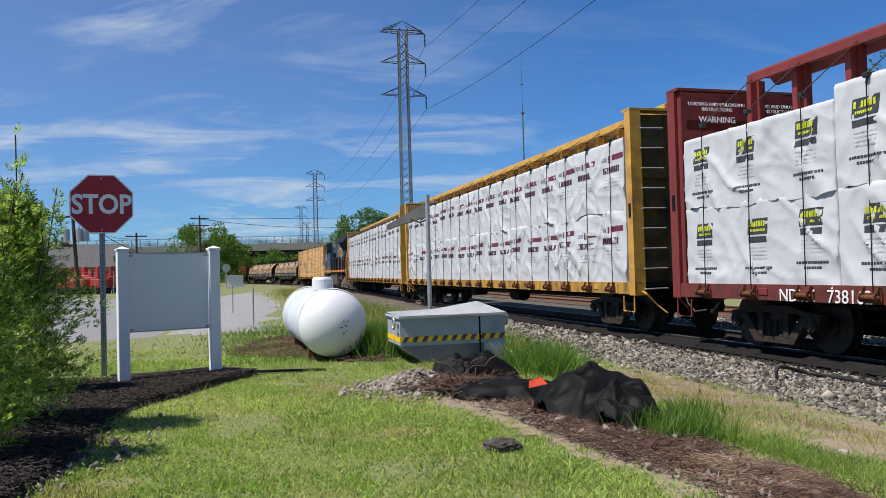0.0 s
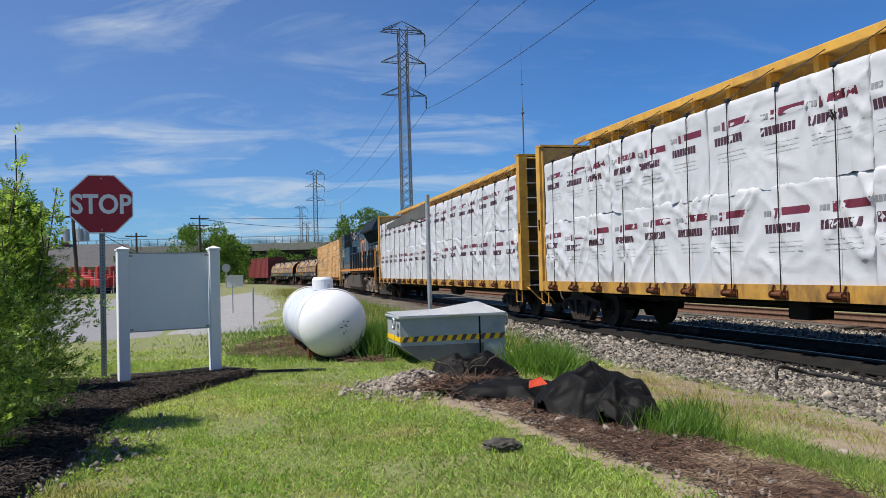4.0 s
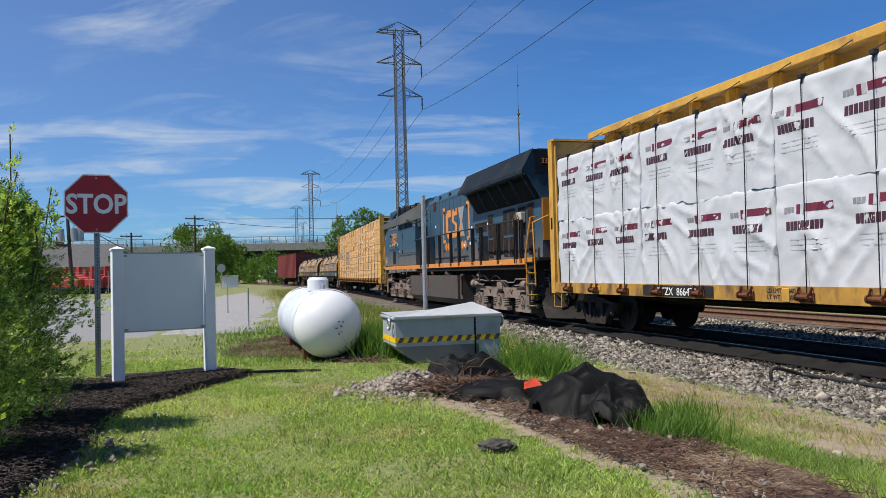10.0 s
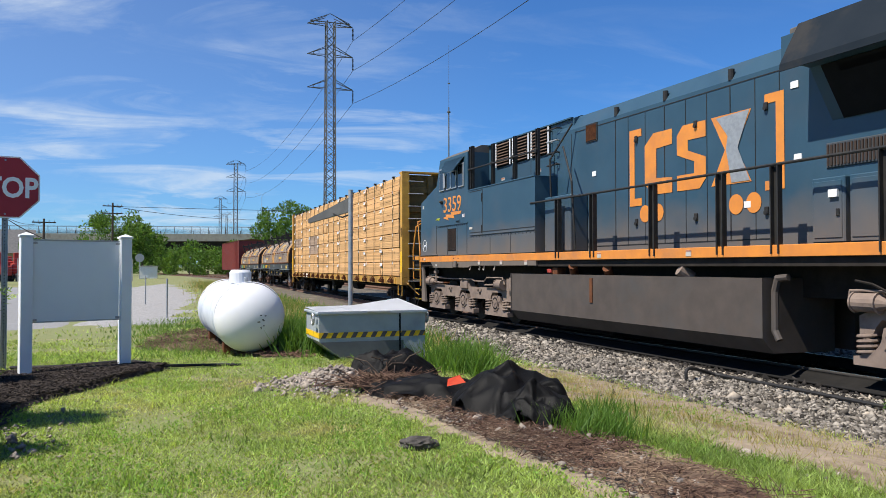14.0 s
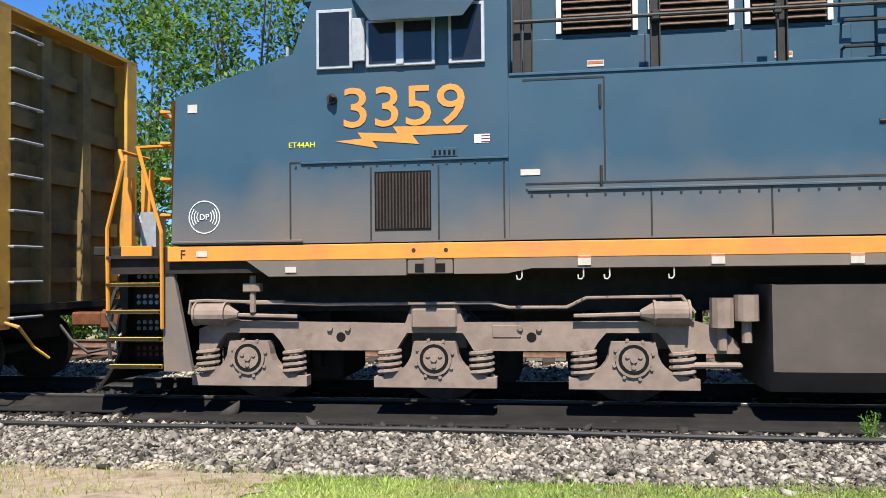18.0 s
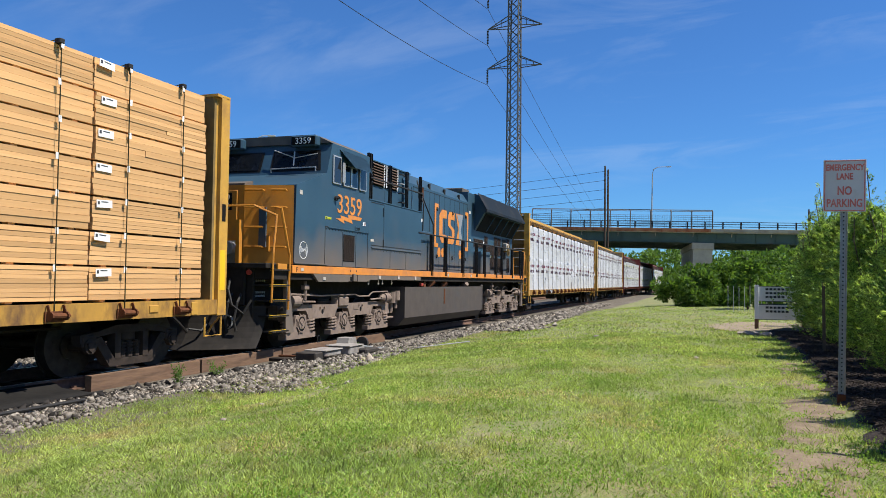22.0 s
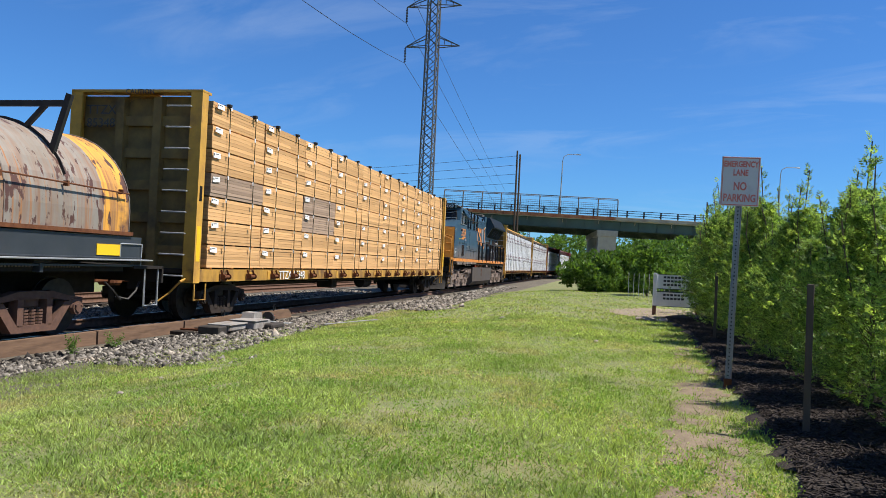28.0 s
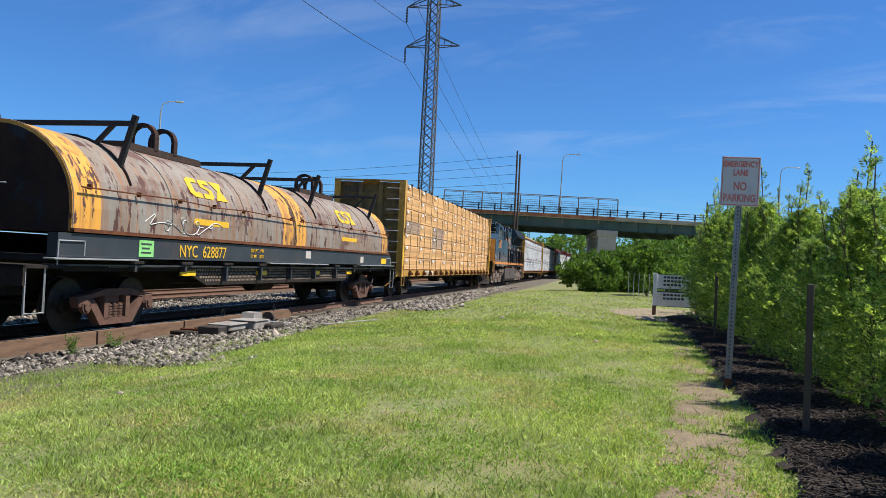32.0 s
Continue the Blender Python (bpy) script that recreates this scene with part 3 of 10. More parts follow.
# Dark grey fabric; the passing train's shadow is put into the blacker tone.
M["mat"] = material("shaded_track_fabric", (0.02, 0.0185, 0.017), (0.013, 0.0125, 0.012), 0.75, scale=2.5, c3=(0.045, 0.037, 0.03), s3=0.8, cut3=(0.58, 0.78), bump=0.25, bump_scale=12, world_space=True)
M["oldtimber"] = material("sun_browned_timber", (0.20, 0.125, 0.08), (0.135, 0.085, 0.057), 0.9, scale=7, stretch=(0.3, 1, 2), c3=(0.09, 0.06, 0.042), s3=1.4, bump=0.3)
mat_ = thing("track_mat", "oil-soaked fabric mat along the rail, train shade in its black", "track mat")
k, s0 = 0, -30.0
while s0 < 8.5:
    s1 = min(8.5, s0 + (3.5, 5.0, 4.0, 6.0)[k % 4])
    if s0 < -5 < s1 + 2:
        s1 = -5.0
    d = (0.0, 0.012, -0.008, 0.006)[k % 4]
    we = 1.19 if s1 < -4.9 else 1.60
    sweep("mat_sheet", [(0.825, -0.155), (0.825, -0.03 + d), (0.88, -0.045 + d), (0.98, -0.095 + d), (min(1.30, we - 0.06), -0.115 + d), (we, -0.135), (we, -0.165), (we - 0.2, -0.16)], s0 - 0.06, s1, 0.5, M["mat"], mat_)
    sweep("mat_hem", [(we + 0.03 + 0.022 * math.cos(j), -0.125 + 0.022 * math.sin(j)) for j in np.arange(0, 6.2, 1.05)], s0, s1, 0.5, M["mat"], mat_)
    s0, k = s1, k + 1
for j, (s0, s1) in enumerate(((8.7, 11.2), (11.25, 13.9), (13.95, 16.6), (16.65, 19.3))):
    tb = thing("track_timber", "sun-browned timber plank lying along the rail", "plank", on_track((s0 + s1) / 2, 1.20, -0.05), "planks along the rail")
    hl = (s1 - s0) / 2
    part("board", prism(BM(), [(-hl, -0.12), (-hl, 0.10), (hl - (0.22 if j == 3 else 0.0), 0.10), (hl, -0.02 if j == 3 else 0.10), (hl, -0.12)], "y", -0.055, 0.055), M["oldtimber"], tb)
    if j > 1:
        part("lifting_loop", pipe(BM(), [(0.3 + 0.07 * math.sin(q * 0.6), -0.02, 0.10 + 0.07 - 0.09 * math.cos(q * 0.6)) for q in range(11)], 0.009, 5), M["black"], tb)


# ---- the train ----
def run(t):
    """Metres along the track of the locomotive's middle at t seconds."""
    k = t - 18
    return 5.31 + 4.6215 * k - 0.01678 * k * k / 2 - 0.005207 * k ** 3 / 6 - 0.01003e-3 * k ** 4


MOVERS, WHEELS = [], []     # (thing, offset, half truck distance), (wheelset, radius, base pose)


def wheelset(parent, x, r, z0=0.0):
    bm = BM()
    for s in (-1, 1):
        y = s * 0.72
        tube(bm, (0, y - 0.065, 0), (0, y + 0.065, 0), r, 28)
        tube(bm, (0, y - s * 0.065, 0), (0, y - s * 0.095, 0), r + 0.028, 28)
        tube(bm, (0, y + s * 0.064, 0), (0, y + s * 0.10, 0), r * 0.42, 16)
        for k in range(3):
            a = k * 2.094
            tube(bm, (0.6 * r * math.cos(a), y + s * 0.060, 0.6 * r * math.sin(a)), (0.6 * r * math.cos(a), y + s * 0.070, 0.6 * r * math.sin(a)), 0.07, 8)
    tube(bm, (0, -1.0, 0), (0, 1.0, 0), 0.085, 10)
    ob = part("wheelset", bm, M["wheel"], parent)
    m = pose(x, 0, r + z0)
    ob.matrix_local = m
    WHEELS.append((ob, r, m))
    return ob


def freight_truck(car, x, mat):
    """A three-piece freight truck with two wheelsets; parts hang under the truck's frame."""
    bm = BM()
    for s in (-1, 1):
        y0, y1 = s * 0.97, s * 1.13
        prism(bm, [(-1.05, 0.50), (-1.05, 0.62), (-0.72, 0.66), (-0.35, 0.74), (0.35, 0.74), (0.72, 0.66), (1.05, 0.62), (1.05, 0.50), (0.80, 0.50), (0.74, 0.58), (0.42, 0.62), (-0.42, 0.62), (-0.74, 0.58), (-0.80, 0.50)], "y", y0, y1)
        prism(bm, [(-0.80, 0.55), (-0.64, 0.58), (-0.36, 0.24), (0.36, 0.24), (0.64, 0.58), (0.80, 0.55), (0.46, 0.13), (-0.46, 0.13)], "y", y0, y1)
        for e in (-1, 1):
            bx(bm, e * 0.30 - 0.06, e * 0.30 + 0.06, y0, y1, 0.22, 0.66)
            bx(bm, e * 0.90 - 0.13, e * 0.90 + 0.13, min(s * 0.96, s * 1.15), max(s * 0.96, s * 1.15), 0.44, 0.62, 0.02)
    bx(bm, -0.17, 0.17, -1.06, 1.06, 0.48, 0.66, 0.03)
    fr = part("truck_frame", bm, mat, car)
    fr.matrix_local = pose(x, 0, 0)
    for e in (-1, 1):
        wheelset(fr, e * 0.89, 0.457)
        for s in (-1, 1):
            b2 = tube(BM(), (0, s * 1.10, 0), (0, s * 1.18, 0), 0.11, 12)
            tube(b2, (0, s * 1.17, 0), (0, s * 1.20, 0), 0.07, 10)
            for k in range(3):
                a = k * 2.094 + 0.5
                tube(b2, (0.075 * math.cos(a), s * 1.18, 0.075 * math.sin(a)), (0.075 * math.cos(a), s * 1.21, 0.075 * math.sin(a)), 0.018, 6)
            part("bearing_cap", b2, mat, fr).location = (e * 0.89, 0, 0.457)
    for s in (-1, 1):
        for e in (-0.15, 0.0, 0.15):
            b2 = BM()
            for k in range(5):
                tube(b2, (0, 0, 0.25 + k * 0.047), (0, 0, 0.28 + k * 0.047), 0.068, 10)
            tube(b2, (0, 0, 0.23), (0, 0, 0.49), 0.045, 8)
            part("spring", b2, mat, fr).location = (e, s * 1.05, 0)
    return fr


def coupler(car, x, e, mat):
    bm = bx(BM(), min(x, x + e * 0.55), max(x, x + e * 0.55), -0.09, 0.09, 0.78, 0.96, 0.02)
    bx(bm, min(x + e * 0.45, x + e * 0.72), max(x + e * 0.45, x + e * 0.72), -0.19, 0.17, 0.72, 1.0, 0.05)
    part("coupler", bm, mat, car)
    hose = BM()
    pipe(hose, [(x, -0.3, 0.8), (x + e * 0.2, -0.36, 0.62), (x + e * 0.42, -0.34, 0.46), (x + e * 0.62, -0.2, 0.5)], 0.022, 6)
    part("brake_hose", hose, M["black"], car)


# wrapped bundles: a wrinkled sheet over each stack, with its print lying on it
def sheet(seed, x, z, w, h):
    """Outward bulge of the plastic at x, z on a bundle w wide and h high."""
    p = Vector((x * 1.1 + seed * 17.3, z * 0.8, seed * 3.1))
    fold = noise.noise(p * 1.2) * 0.022
    def crease(a, f, k, power):
        """Sharp fold lines that run at an angle across the sheet."""
        u, v = x * math.cos(a) + z * math.sin(a), z * math.cos(a) - x * math.sin(a)
        wob = 0.25 * noise.noise(Vector((x * 0.9, z * 0.9, k + seed)))
        n1 = noise.noise(Vector(((u + wob) * f + seed * 7.7 + k, v * f * 0.22, k + seed * 1.3)))
        on = max(0.0, 0.35 + noise.noise(Vector((x * 0.8 + k * 3, z * 0.9, seed * 2.1))))
        return (1 - abs(n1)) ** power * on
    lines = 0.075 * crease(0.75, 1.9, 1.0, 11) + 0.070 * crease(-0.55, 2.3, 5.0, 11) + 0.036 * crease(1.25, 3.6, 9.0, 8) + 0.022 * crease(0.2, 4.2, 13.0, 5)
    fine = noise.noise(Vector((x * 6 + seed, z * 5, seed * 2.0))) * 0.006
    strap = min(abs(((x + w / 2) / w * 3 + 0.5) % 1 - 0.5) * w / 3, 0.5)
    return fold + lines + fine - 0.010 * math.exp(-(strap / 0.03) ** 2)


def bundle_mesh(seed, w, h, depth=1.28, mat="wrap", nx=64, nz=30):
    bm, rows = BM(), []
    for j in range(nz + 4):
        row = []
        for i in range(nx + 1):
            x = (i / nx - 0.5) * w
            if j <= nz:
                z = h * j / nz
                if j == 0:
                    z = -0.10 + 0.11 * noise.noise(Vector((x * 1.5, seed * 9.1, 0))) + 0.04 * noise.noise(Vector((x * 5, seed, 4)))
                y = -sheet(seed, x, z, w, h) - 0.02
                if j == nz:
                    y += 0.03
            else:
                k = j - nz
                z, y = h + 0.02 + 0.03 * noise.noise(Vector((x * 2, k * 0.5, seed))), depth * k / 3
            row.append(bm.verts.new((x, y, z)))
        rows.append(row)
    for a, b in zip(rows, rows[1:]):
        for i in range(nx):
            bm.faces.new((a[i], a[i + 1], b[i + 1], b[i]))
    for i, flip in ((0, False), (nx, True)):
        back = bm.verts.new(((i / nx - 0.5) * w, depth, 0))
        loop = [r[i] for r in rows] + [back]
        bm.faces.new(loop if flip else loop[::-1])
    for f in bm.faces:
        f.smooth = len(f.verts) == 4
    return mesh_of("wrapped_package", bm, M[mat])


def print_patch(bm, seed, w, h, x0, x1, z0, z1, n=10, slope=0.0):
    """A printed patch that follows the sheet, 5 mm proud of it."""
    nz = max(1, int((z1 - z0) / 0.12))
    g = []
    for j in range(nz + 1):
        z = z0 + (z1 - z0) * j / nz
        g.append([bm.verts.new((x0 + (x1 - x0) * i / n + slope * (z - z0), -sheet(seed, x0 + (x1 - x0) * i / n, z, w, h) - 0.0235, z)) for i in range(n + 1)])
    for a, b in zip(g, g[1:]):
        for i in range(n):
            bm.faces.new((a[i], a[i + 1], b[i + 1], b[i]))


def word_bars(bm, seed, w, h, x0, x1, z0, z1, letters):
    """Unlettered brand words: separate upright blocks of the word's size."""
    step = (x1 - x0) / letters
    for k in range(letters):
        print_patch(bm, seed, w, h, x0 + k * step, x0 + (k + 0.84) * step, z0, z1, 2)


BUNDLES = {}


def wrapped_bundle(car, seed, w, h, x, z, style, label):
    key = (seed, w, h, style)
    if key not in BUNDLES:
        me = bundle_mesh(seed, w, h)
        prints = []
        rnd = random.Random(seed * 31 + 5)
        n = 3
        for k in range(n):
            marks = {c: BM() for c in ("maroon", "print", "faint", "limeprint", "faintdark", "maroondark")}
            cx = (k - (n - 1) / 2) * w / n + rnd.uniform(-0.12, 0.12)
            if style == "maroon":
                zb = h * 0.68 + rnd.uniform(-0.06, 0.06)
                print_patch(marks["maroon"], seed, w, h, cx - 0.06, cx + 0.49, zb, zb + 0.12)
                print_patch(marks["maroon"], seed, w, h, cx - 0.25, cx - 0.17, zb - 0.03, zb + 0.12, 2, 0.0)
                print_patch(marks["faint"], seed, w, h, cx - 0.16, cx - 0.09, zb - 0.03, zb + 0.12, 2, 0.0)
                word_bars(marks["faintdark"], seed, w, h, cx - 0.50, cx - 0.29, zb, zb + 0.09, 3)
                word_bars(marks["maroondark"], seed, w, h, cx - 0.48, cx + 0.30, zb - 0.27, zb - 0.13, 9)
                for q in range(3):
                    print_patch(marks["faint"], seed, w, h, cx - 0.42, cx + 0.36, zb - 0.42 - q * 0.075, zb - 0.405 - q * 0.075)
            else:
                zb = h * 0.60 + rnd.uniform(-0.05, 0.05)
                print_patch(marks["print"], seed, w, h, cx - 0.24, cx + 0.24, zb, zb + 0.26, 6, 0.12)
                print_patch(marks["print"], seed, w, h, cx - 0.22, cx + 0.22, zb - 0.13, zb - 0.03, 6)
                for q in range(4):
                    print_patch(marks["faint"], seed, w, h, cx - 0.20, cx + 0.20, zb - 0.22 - q * 0.06, zb - 0.20 - q * 0.06)
                word_bars(marks["print"], seed, w, h, cx - 0.30, cx + 0.34, zb - 0.56, zb - 0.52, 12)
                word_bars(marks["print"], seed, w, h, cx - 0.16, cx + 0.20, zb - 0.64, zb - 0.60, 7)
                for r0, r1, a, b, m in ((0.13, 0.22, -0.19, 0.21, 7), (0.05, 0.09, -0.17, 0.20, 11)):
                    step = (b - a) / m
                    for j in range(m):
                        g0 = [(cx + a + j * step, zb + r0), (cx + a + (j + 0.72) * step, zb + r0), (cx + a + (j + 0.72) * step + 0.01, zb + r1), (cx + a + j * step + 0.01, zb + r1)]
                        marks["limeprint"].faces.new([marks["limeprint"].verts.new((px, -sheet(seed, px, pz, w, h) - 0.028, pz)) for px, pz in g0])
            for kind, bm in marks.items():
                if len(bm.faces):
                    prints.append(mesh_of("print", bm, M[kind]))
                else:
                    bm.free()
        BUNDLES[key] = (me, prints)
    me, prints = BUNDLES[key]
    b = part_on("wrapped_package", me, car, pose(x, -1.38, z), label)
    for p in prints:
        tagged(part_on("print", p, b), kind="stuff")
    return b


BOARDS = {}


def lumber_package(car, w, h, m, rnd, mat):
    """A strapped package of boards: a recessed core and the boards of the face that shows, each by itself."""
    def board(l, t):
        key = (round(l, 2), round(t, 3), mat)
        if key not in BOARDS:
            BOARDS[key] = mesh_of("board", bx(BM(), -l / 2, l / 2, 0.0, 0.5, 0.0, t - 0.004), M[mat])
        return BOARDS[key]
    core = ("core", round(w, 2), mat)
    if core not in BOARDS:
        BOARDS[core] = mesh_of("lumber_package", bx(BM(), -w / 2 + 0.03, w / 2 - 0.03, 0.05, 1.26, 0.006, h - 0.02), M["lumber"])
    p = part_on("lumber_package", BOARDS[core], car, m)
    z = 0.0
    for t in rnd.choice(((0.2,) * 5, (1 / 6,) * 6, (1 / 7,) * 7, (0.125,) * 8)):
        if rnd.random() < 0.07:
            f = rnd.choice((0.4, 0.6))
            pieces = ((f, -w / 2 + w * f / 2), (1 - f, w / 2 - w * (1 - f) / 2))
        else:
            pieces = ((1.0, 0.0),)
        for f, x in pieces:
            part_on("board", board(w * f - 0.006, h * t), p, pose(x + rnd.uniform(-0.012, 0.012), rnd.uniform(-0.006, 0.006), z))
        z += h * t
    return p


def winch(car, x, z, me):
    part_on("winch", me, car, pose(x, -1.47, z))


def centerbeam(name, label, u0, u1, truck_at, paint, load, ids):
    """A centre-beam flat car with bulkheads; the load is built on the side that shows, and a plain stack on the other."""
    half = (u1 - u0) / 2
    car = thing(name, label, "rail car", group="cars of the train")
    MOVERS.append((car, (u0 + u1) / 2, truck_at))
    P = M[paint]
    top = 4.62 if load == "lumber" else 4.72
    # deck and sills
    part("deck", bx(BM(), -half + 0.1, half - 0.1, -1.40, 1.40, 1.0, 1.09), M["under"], car)
    for s in (-1, 1):
        bm = prism(BM(), [(s * 1.46, 0.84), (s * 1.30, 0.84), (s * 1.30, 0.87), (s * 1.42, 0.87), (s * 1.42, 1.06), (s * 1.30, 1.06), (s * 1.30, 1.09), (s * 1.46, 1.09)], "x", -half, half)
        part("side_sill", bm, M["sill" + paint], car)
    bm = bx(BM(), -half + 0.4, half - 0.4, -0.24, 0.24, 0.62, 1.0)
    for k in range(-4, 5):
        bx(bm, k * half / 5 - 0.08, k * half / 5 + 0.08, -1.35, 1.35, 0.84, 1.0)
    part("underframe", bm, M["under"], car)
    bm = tube(BM(), (1.5, -0.55, 0.62), (2.4, -0.55, 0.62), 0.2, 12)
    bx(bm, -2.4, -1.9, -0.9, -0.4, 0.5, 0.85, 0.03)
    pipe(bm, [(-half + 3, -0.8, 0.75), (half - 3, -0.8, 0.72)], 0.025, 6)
    part("brake_gear", bm, M["under"], car)
    # centre beam: top chord and posts
    hat = 0.46 if paint == "yellow" else 0.34
    zc = top - 0.03 if load == "lumber" else top + (0.25 if paint == "yellow" else 0.22)
    bm = prism(BM(), [(-hat, zc - 0.20), (-hat, zc - 0.06), (-hat * 0.6, zc + 0.02), (hat * 0.6, zc + 0.02), (hat, zc - 0.06), (hat, zc - 0.20), (hat - 0.05, zc - 0.20), (hat * 0.5, zc - 0.08), (-hat * 0.5, zc - 0.08), (-hat + 0.05, zc - 0.20)], "x", -half + (0.3 if paint == "yellow" else 0.9), half - (0.3 if paint == "yellow" else 0.9))
    part("top_chord", bm, P, car)
    n_posts = int(half * 2 / 1.25)
    post_me = mesh_of("post", bx(bx(BM(), -0.06, 0.06, -0.16, 0.16, 1.09, zc - 0.1), -0.12, 0.12, -0.025, 0.025, 1.09, zc - 0.1), P)
    for k in range(n_posts + 1):
        part_on("post", post_me, car, pose(-half + 0.7 + k * (half * 2 - 1.4) / n_posts, 0, 0))
    bm = bx(BM(), -half + 0.7, half - 0.7, -0.02, 0.02, 1.09, 2.1)
    part("web_plate", bm, P, car)
    # bulkheads
    for e in (-1, 1):
        xo, xi = e * half, e * (half - 0.36)
        bm = BM()
        bx(bm, min(xi, xi + e * 0.06), max(xi, xi + e * 0.06), -1.40, 1.40, 1.09, top - 0.05)
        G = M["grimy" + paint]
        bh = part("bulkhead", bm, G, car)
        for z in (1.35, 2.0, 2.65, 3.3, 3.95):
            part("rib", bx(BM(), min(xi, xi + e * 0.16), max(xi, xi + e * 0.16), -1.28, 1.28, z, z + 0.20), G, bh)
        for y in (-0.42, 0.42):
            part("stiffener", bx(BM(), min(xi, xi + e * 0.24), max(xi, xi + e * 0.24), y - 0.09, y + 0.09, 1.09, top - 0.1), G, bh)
        for s in (-1, 1):
            bm = prism(BM(), [(xo, s * 1.47), (xo - e * 0.24, s * 1.47), (xo - e * 0.24, s * 1.40), (xi, s * 1.36), (xo - e * 0.05, s * 1.36), (xo - e * 0.05, s * 1.22), (xo, s * 1.22)], "z", 0.82, top)
            part("corner_post", bm, P, bh)
            slot = BM()
            bx(slot, xo - e * 0.12 - 0.05, xo - e * 0.12 + 0.05, s * 1.466, s * 1.474, 2.45, 2.75)
            part("slot", slot, M["dark"], bh)
            yl = bx(BM(), min(xo - e * 0.20, xo - e * 0.05), max(xo - e * 0.20, xo - e * 0.05), s * 1.468, s * 1.473, 1.25, 1.95) if load == "lumber" else None
            if yl:
                part("reflector", yl, M["safety"], bh)
        bm = bx(BM(), min(xo, xi), max(xo, xi), -1.47, 1.47, top - 0.02, top + 0.03)
        part("cap", bm, P, bh)
        for k in range(9):
            part("ladder_rung", pipe(BM(), [(xo, -0.75, 0.95 + k * 0.42), (xo + e * 0.07, -0.75, 0.95 + k * 0.42), (xo + e * 0.07, -1.25, 0.95 + k * 0.42), (xo, -1.25, 0.95 + k * 0.42)], 0.013, 5), M["galv"], bh)
        bm = BM()
        pipe(bm, [(xo - e * 0.1, -1.44, 0.8), (xo - e * 0.1, -1.44, 0.48), (xo - e * 0.55, -1.44, 0.48), (xo - e * 0.55, -1.44, 0.8)], 0.016, 5)
        part("sill_step", bm, P, car)
        bm = pipe(BM(), [(xo, -1.3, 0.9), (xo + e * 0.18, -1.3, 0.85), (xo + e * 0.18, -1.05, 0.6), (xo + e * 0.28, -0.9, 0.45)], 0.018, 5)
        part("uncoupling_lever", bm, P, car)
        coupler(car, xo, e, M["rust"])
        freight_truck(car, e * truck_at, M["darktruck"])
    # winches and straps
    wm = tube(BM(), (-0.13, -0.07, -0.04), (0.13, -0.07, -0.04), 0.035, 8)
    for q in (-0.13, 0.13):
        tube(wm, (q - 0.012, -0.07, -0.04), (q + 0.012, -0.07, -0.04), 0.062, 10)
        strip(wm, (q, -0.02, 0.10), (q, -0.08, -0.05), 0.045, 0.014, up=(1, 0, 0))
    bx(wm, -0.16, 0.16, -0.02, 0.0, -0.12, 0.02)
    tube(wm, (0.14, -0.07, -0.04), (0.19, -0.09, -0.04), 0.018, 6)
    wm = mesh_of("winch", wm, M["rust"])
    lw, cols = (22.75, 9) if load == "lumber" else (half * 2 - 0.82, 6)
    w = lw / cols
    rnd = random.Random(int(u0 * 7))
    straps = [-lw / 2 + w * (c + (k + 0.5) / 3) for c in range(cols) for k in range(3)]
    if load == "lumber":
        straps = [-lw / 2 + w * (c + f) for c in range(cols) for f in (0.25, 0.74)]
        for c in range(cols):
            for r in range(7):
                lumber_package(car, w - 0.025, 0.466, pose(-lw / 2 + w * (c + 0.5) + rnd.uniform(-0.02, 0.02), -1.40 + rnd.uniform(-0.02, 0.02), 1.13 + r * 0.492), rnd, "greyboard" if (c, r) in ((0, 3), (2, 3), (2, 2)) else "board")
                if rnd.random() < 0.93:
                    tg = part("tag", bx(BM(), -0.15, 0.15, -0.004, 0.0, -0.055, 0.055), M["white"], car)
                    tg.matrix_local = pose(-lw / 2 + w * (c + 0.085) + rnd.uniform(-0.04, 0.04), -1.432, 1.13 + r * 0.492 + rnd.uniform(0.34, 0.40), rnd.uniform(-3, 0), rnd.uniform(-5, 5), 0)
                    part("tag_print", bx(bx(BM(), -0.06, 0.07, -0.006, -0.0045, 0.02, 0.035), -0.13, -0.09, -0.006, -0.0045, -0.01, 0.035), M["print"], tg)
                for f in (0.25, 0.74):
                    part("strap_sleeve", bx(BM(), -0.025, 0.025, -0.008, 0.0, -0.05, 0.04), M["white"], car).matrix_local = pose(-lw / 2 + w * (c + f) + rnd.uniform(-0.03, 0.03), -1.455, 1.13 + r * 0.492 + 0.44, 0, rnd.uniform(-8, 8), 0)
        spacer = mesh_of("spacer", bx(BM(), -0.05, 0.05, 0, 1.2, -0.028, 0), M["lumber"])
        for c in range(cols):
            for r in range(7):
                for f in (0.12, 0.5, 0.88):
                    part_on("spacer", spacer, car, pose(-lw / 2 + w * (c + f), -1.36, 1.13 + r * 0.492))
        part("far_stack", bx(BM(), -lw / 2, lw / 2, 0.14, 1.40, 1.12, 4.5), M["lumber"], car)
        load_top = 4.55
    else:
        hh = (1.55, 1.50) if paint == "yellow" else (1.36, 1.22)
        for c in range(cols):
            hs = hh if paint == "yellow" or c < 1 else (1.36, 1.42)
            z = 1.12
            for r in range(2):
                sd = rnd.randrange(4) + (0 if r == 0 else 4) + (0 if paint == "yellow" else 10)
                wrapped_bundle(car, sd, round(w, 2), hs[r], (-lw / 2 + w * (c + 0.5)), z, "maroon" if paint == "yellow" else "lime", "")
                z += hs[r] + 0.03
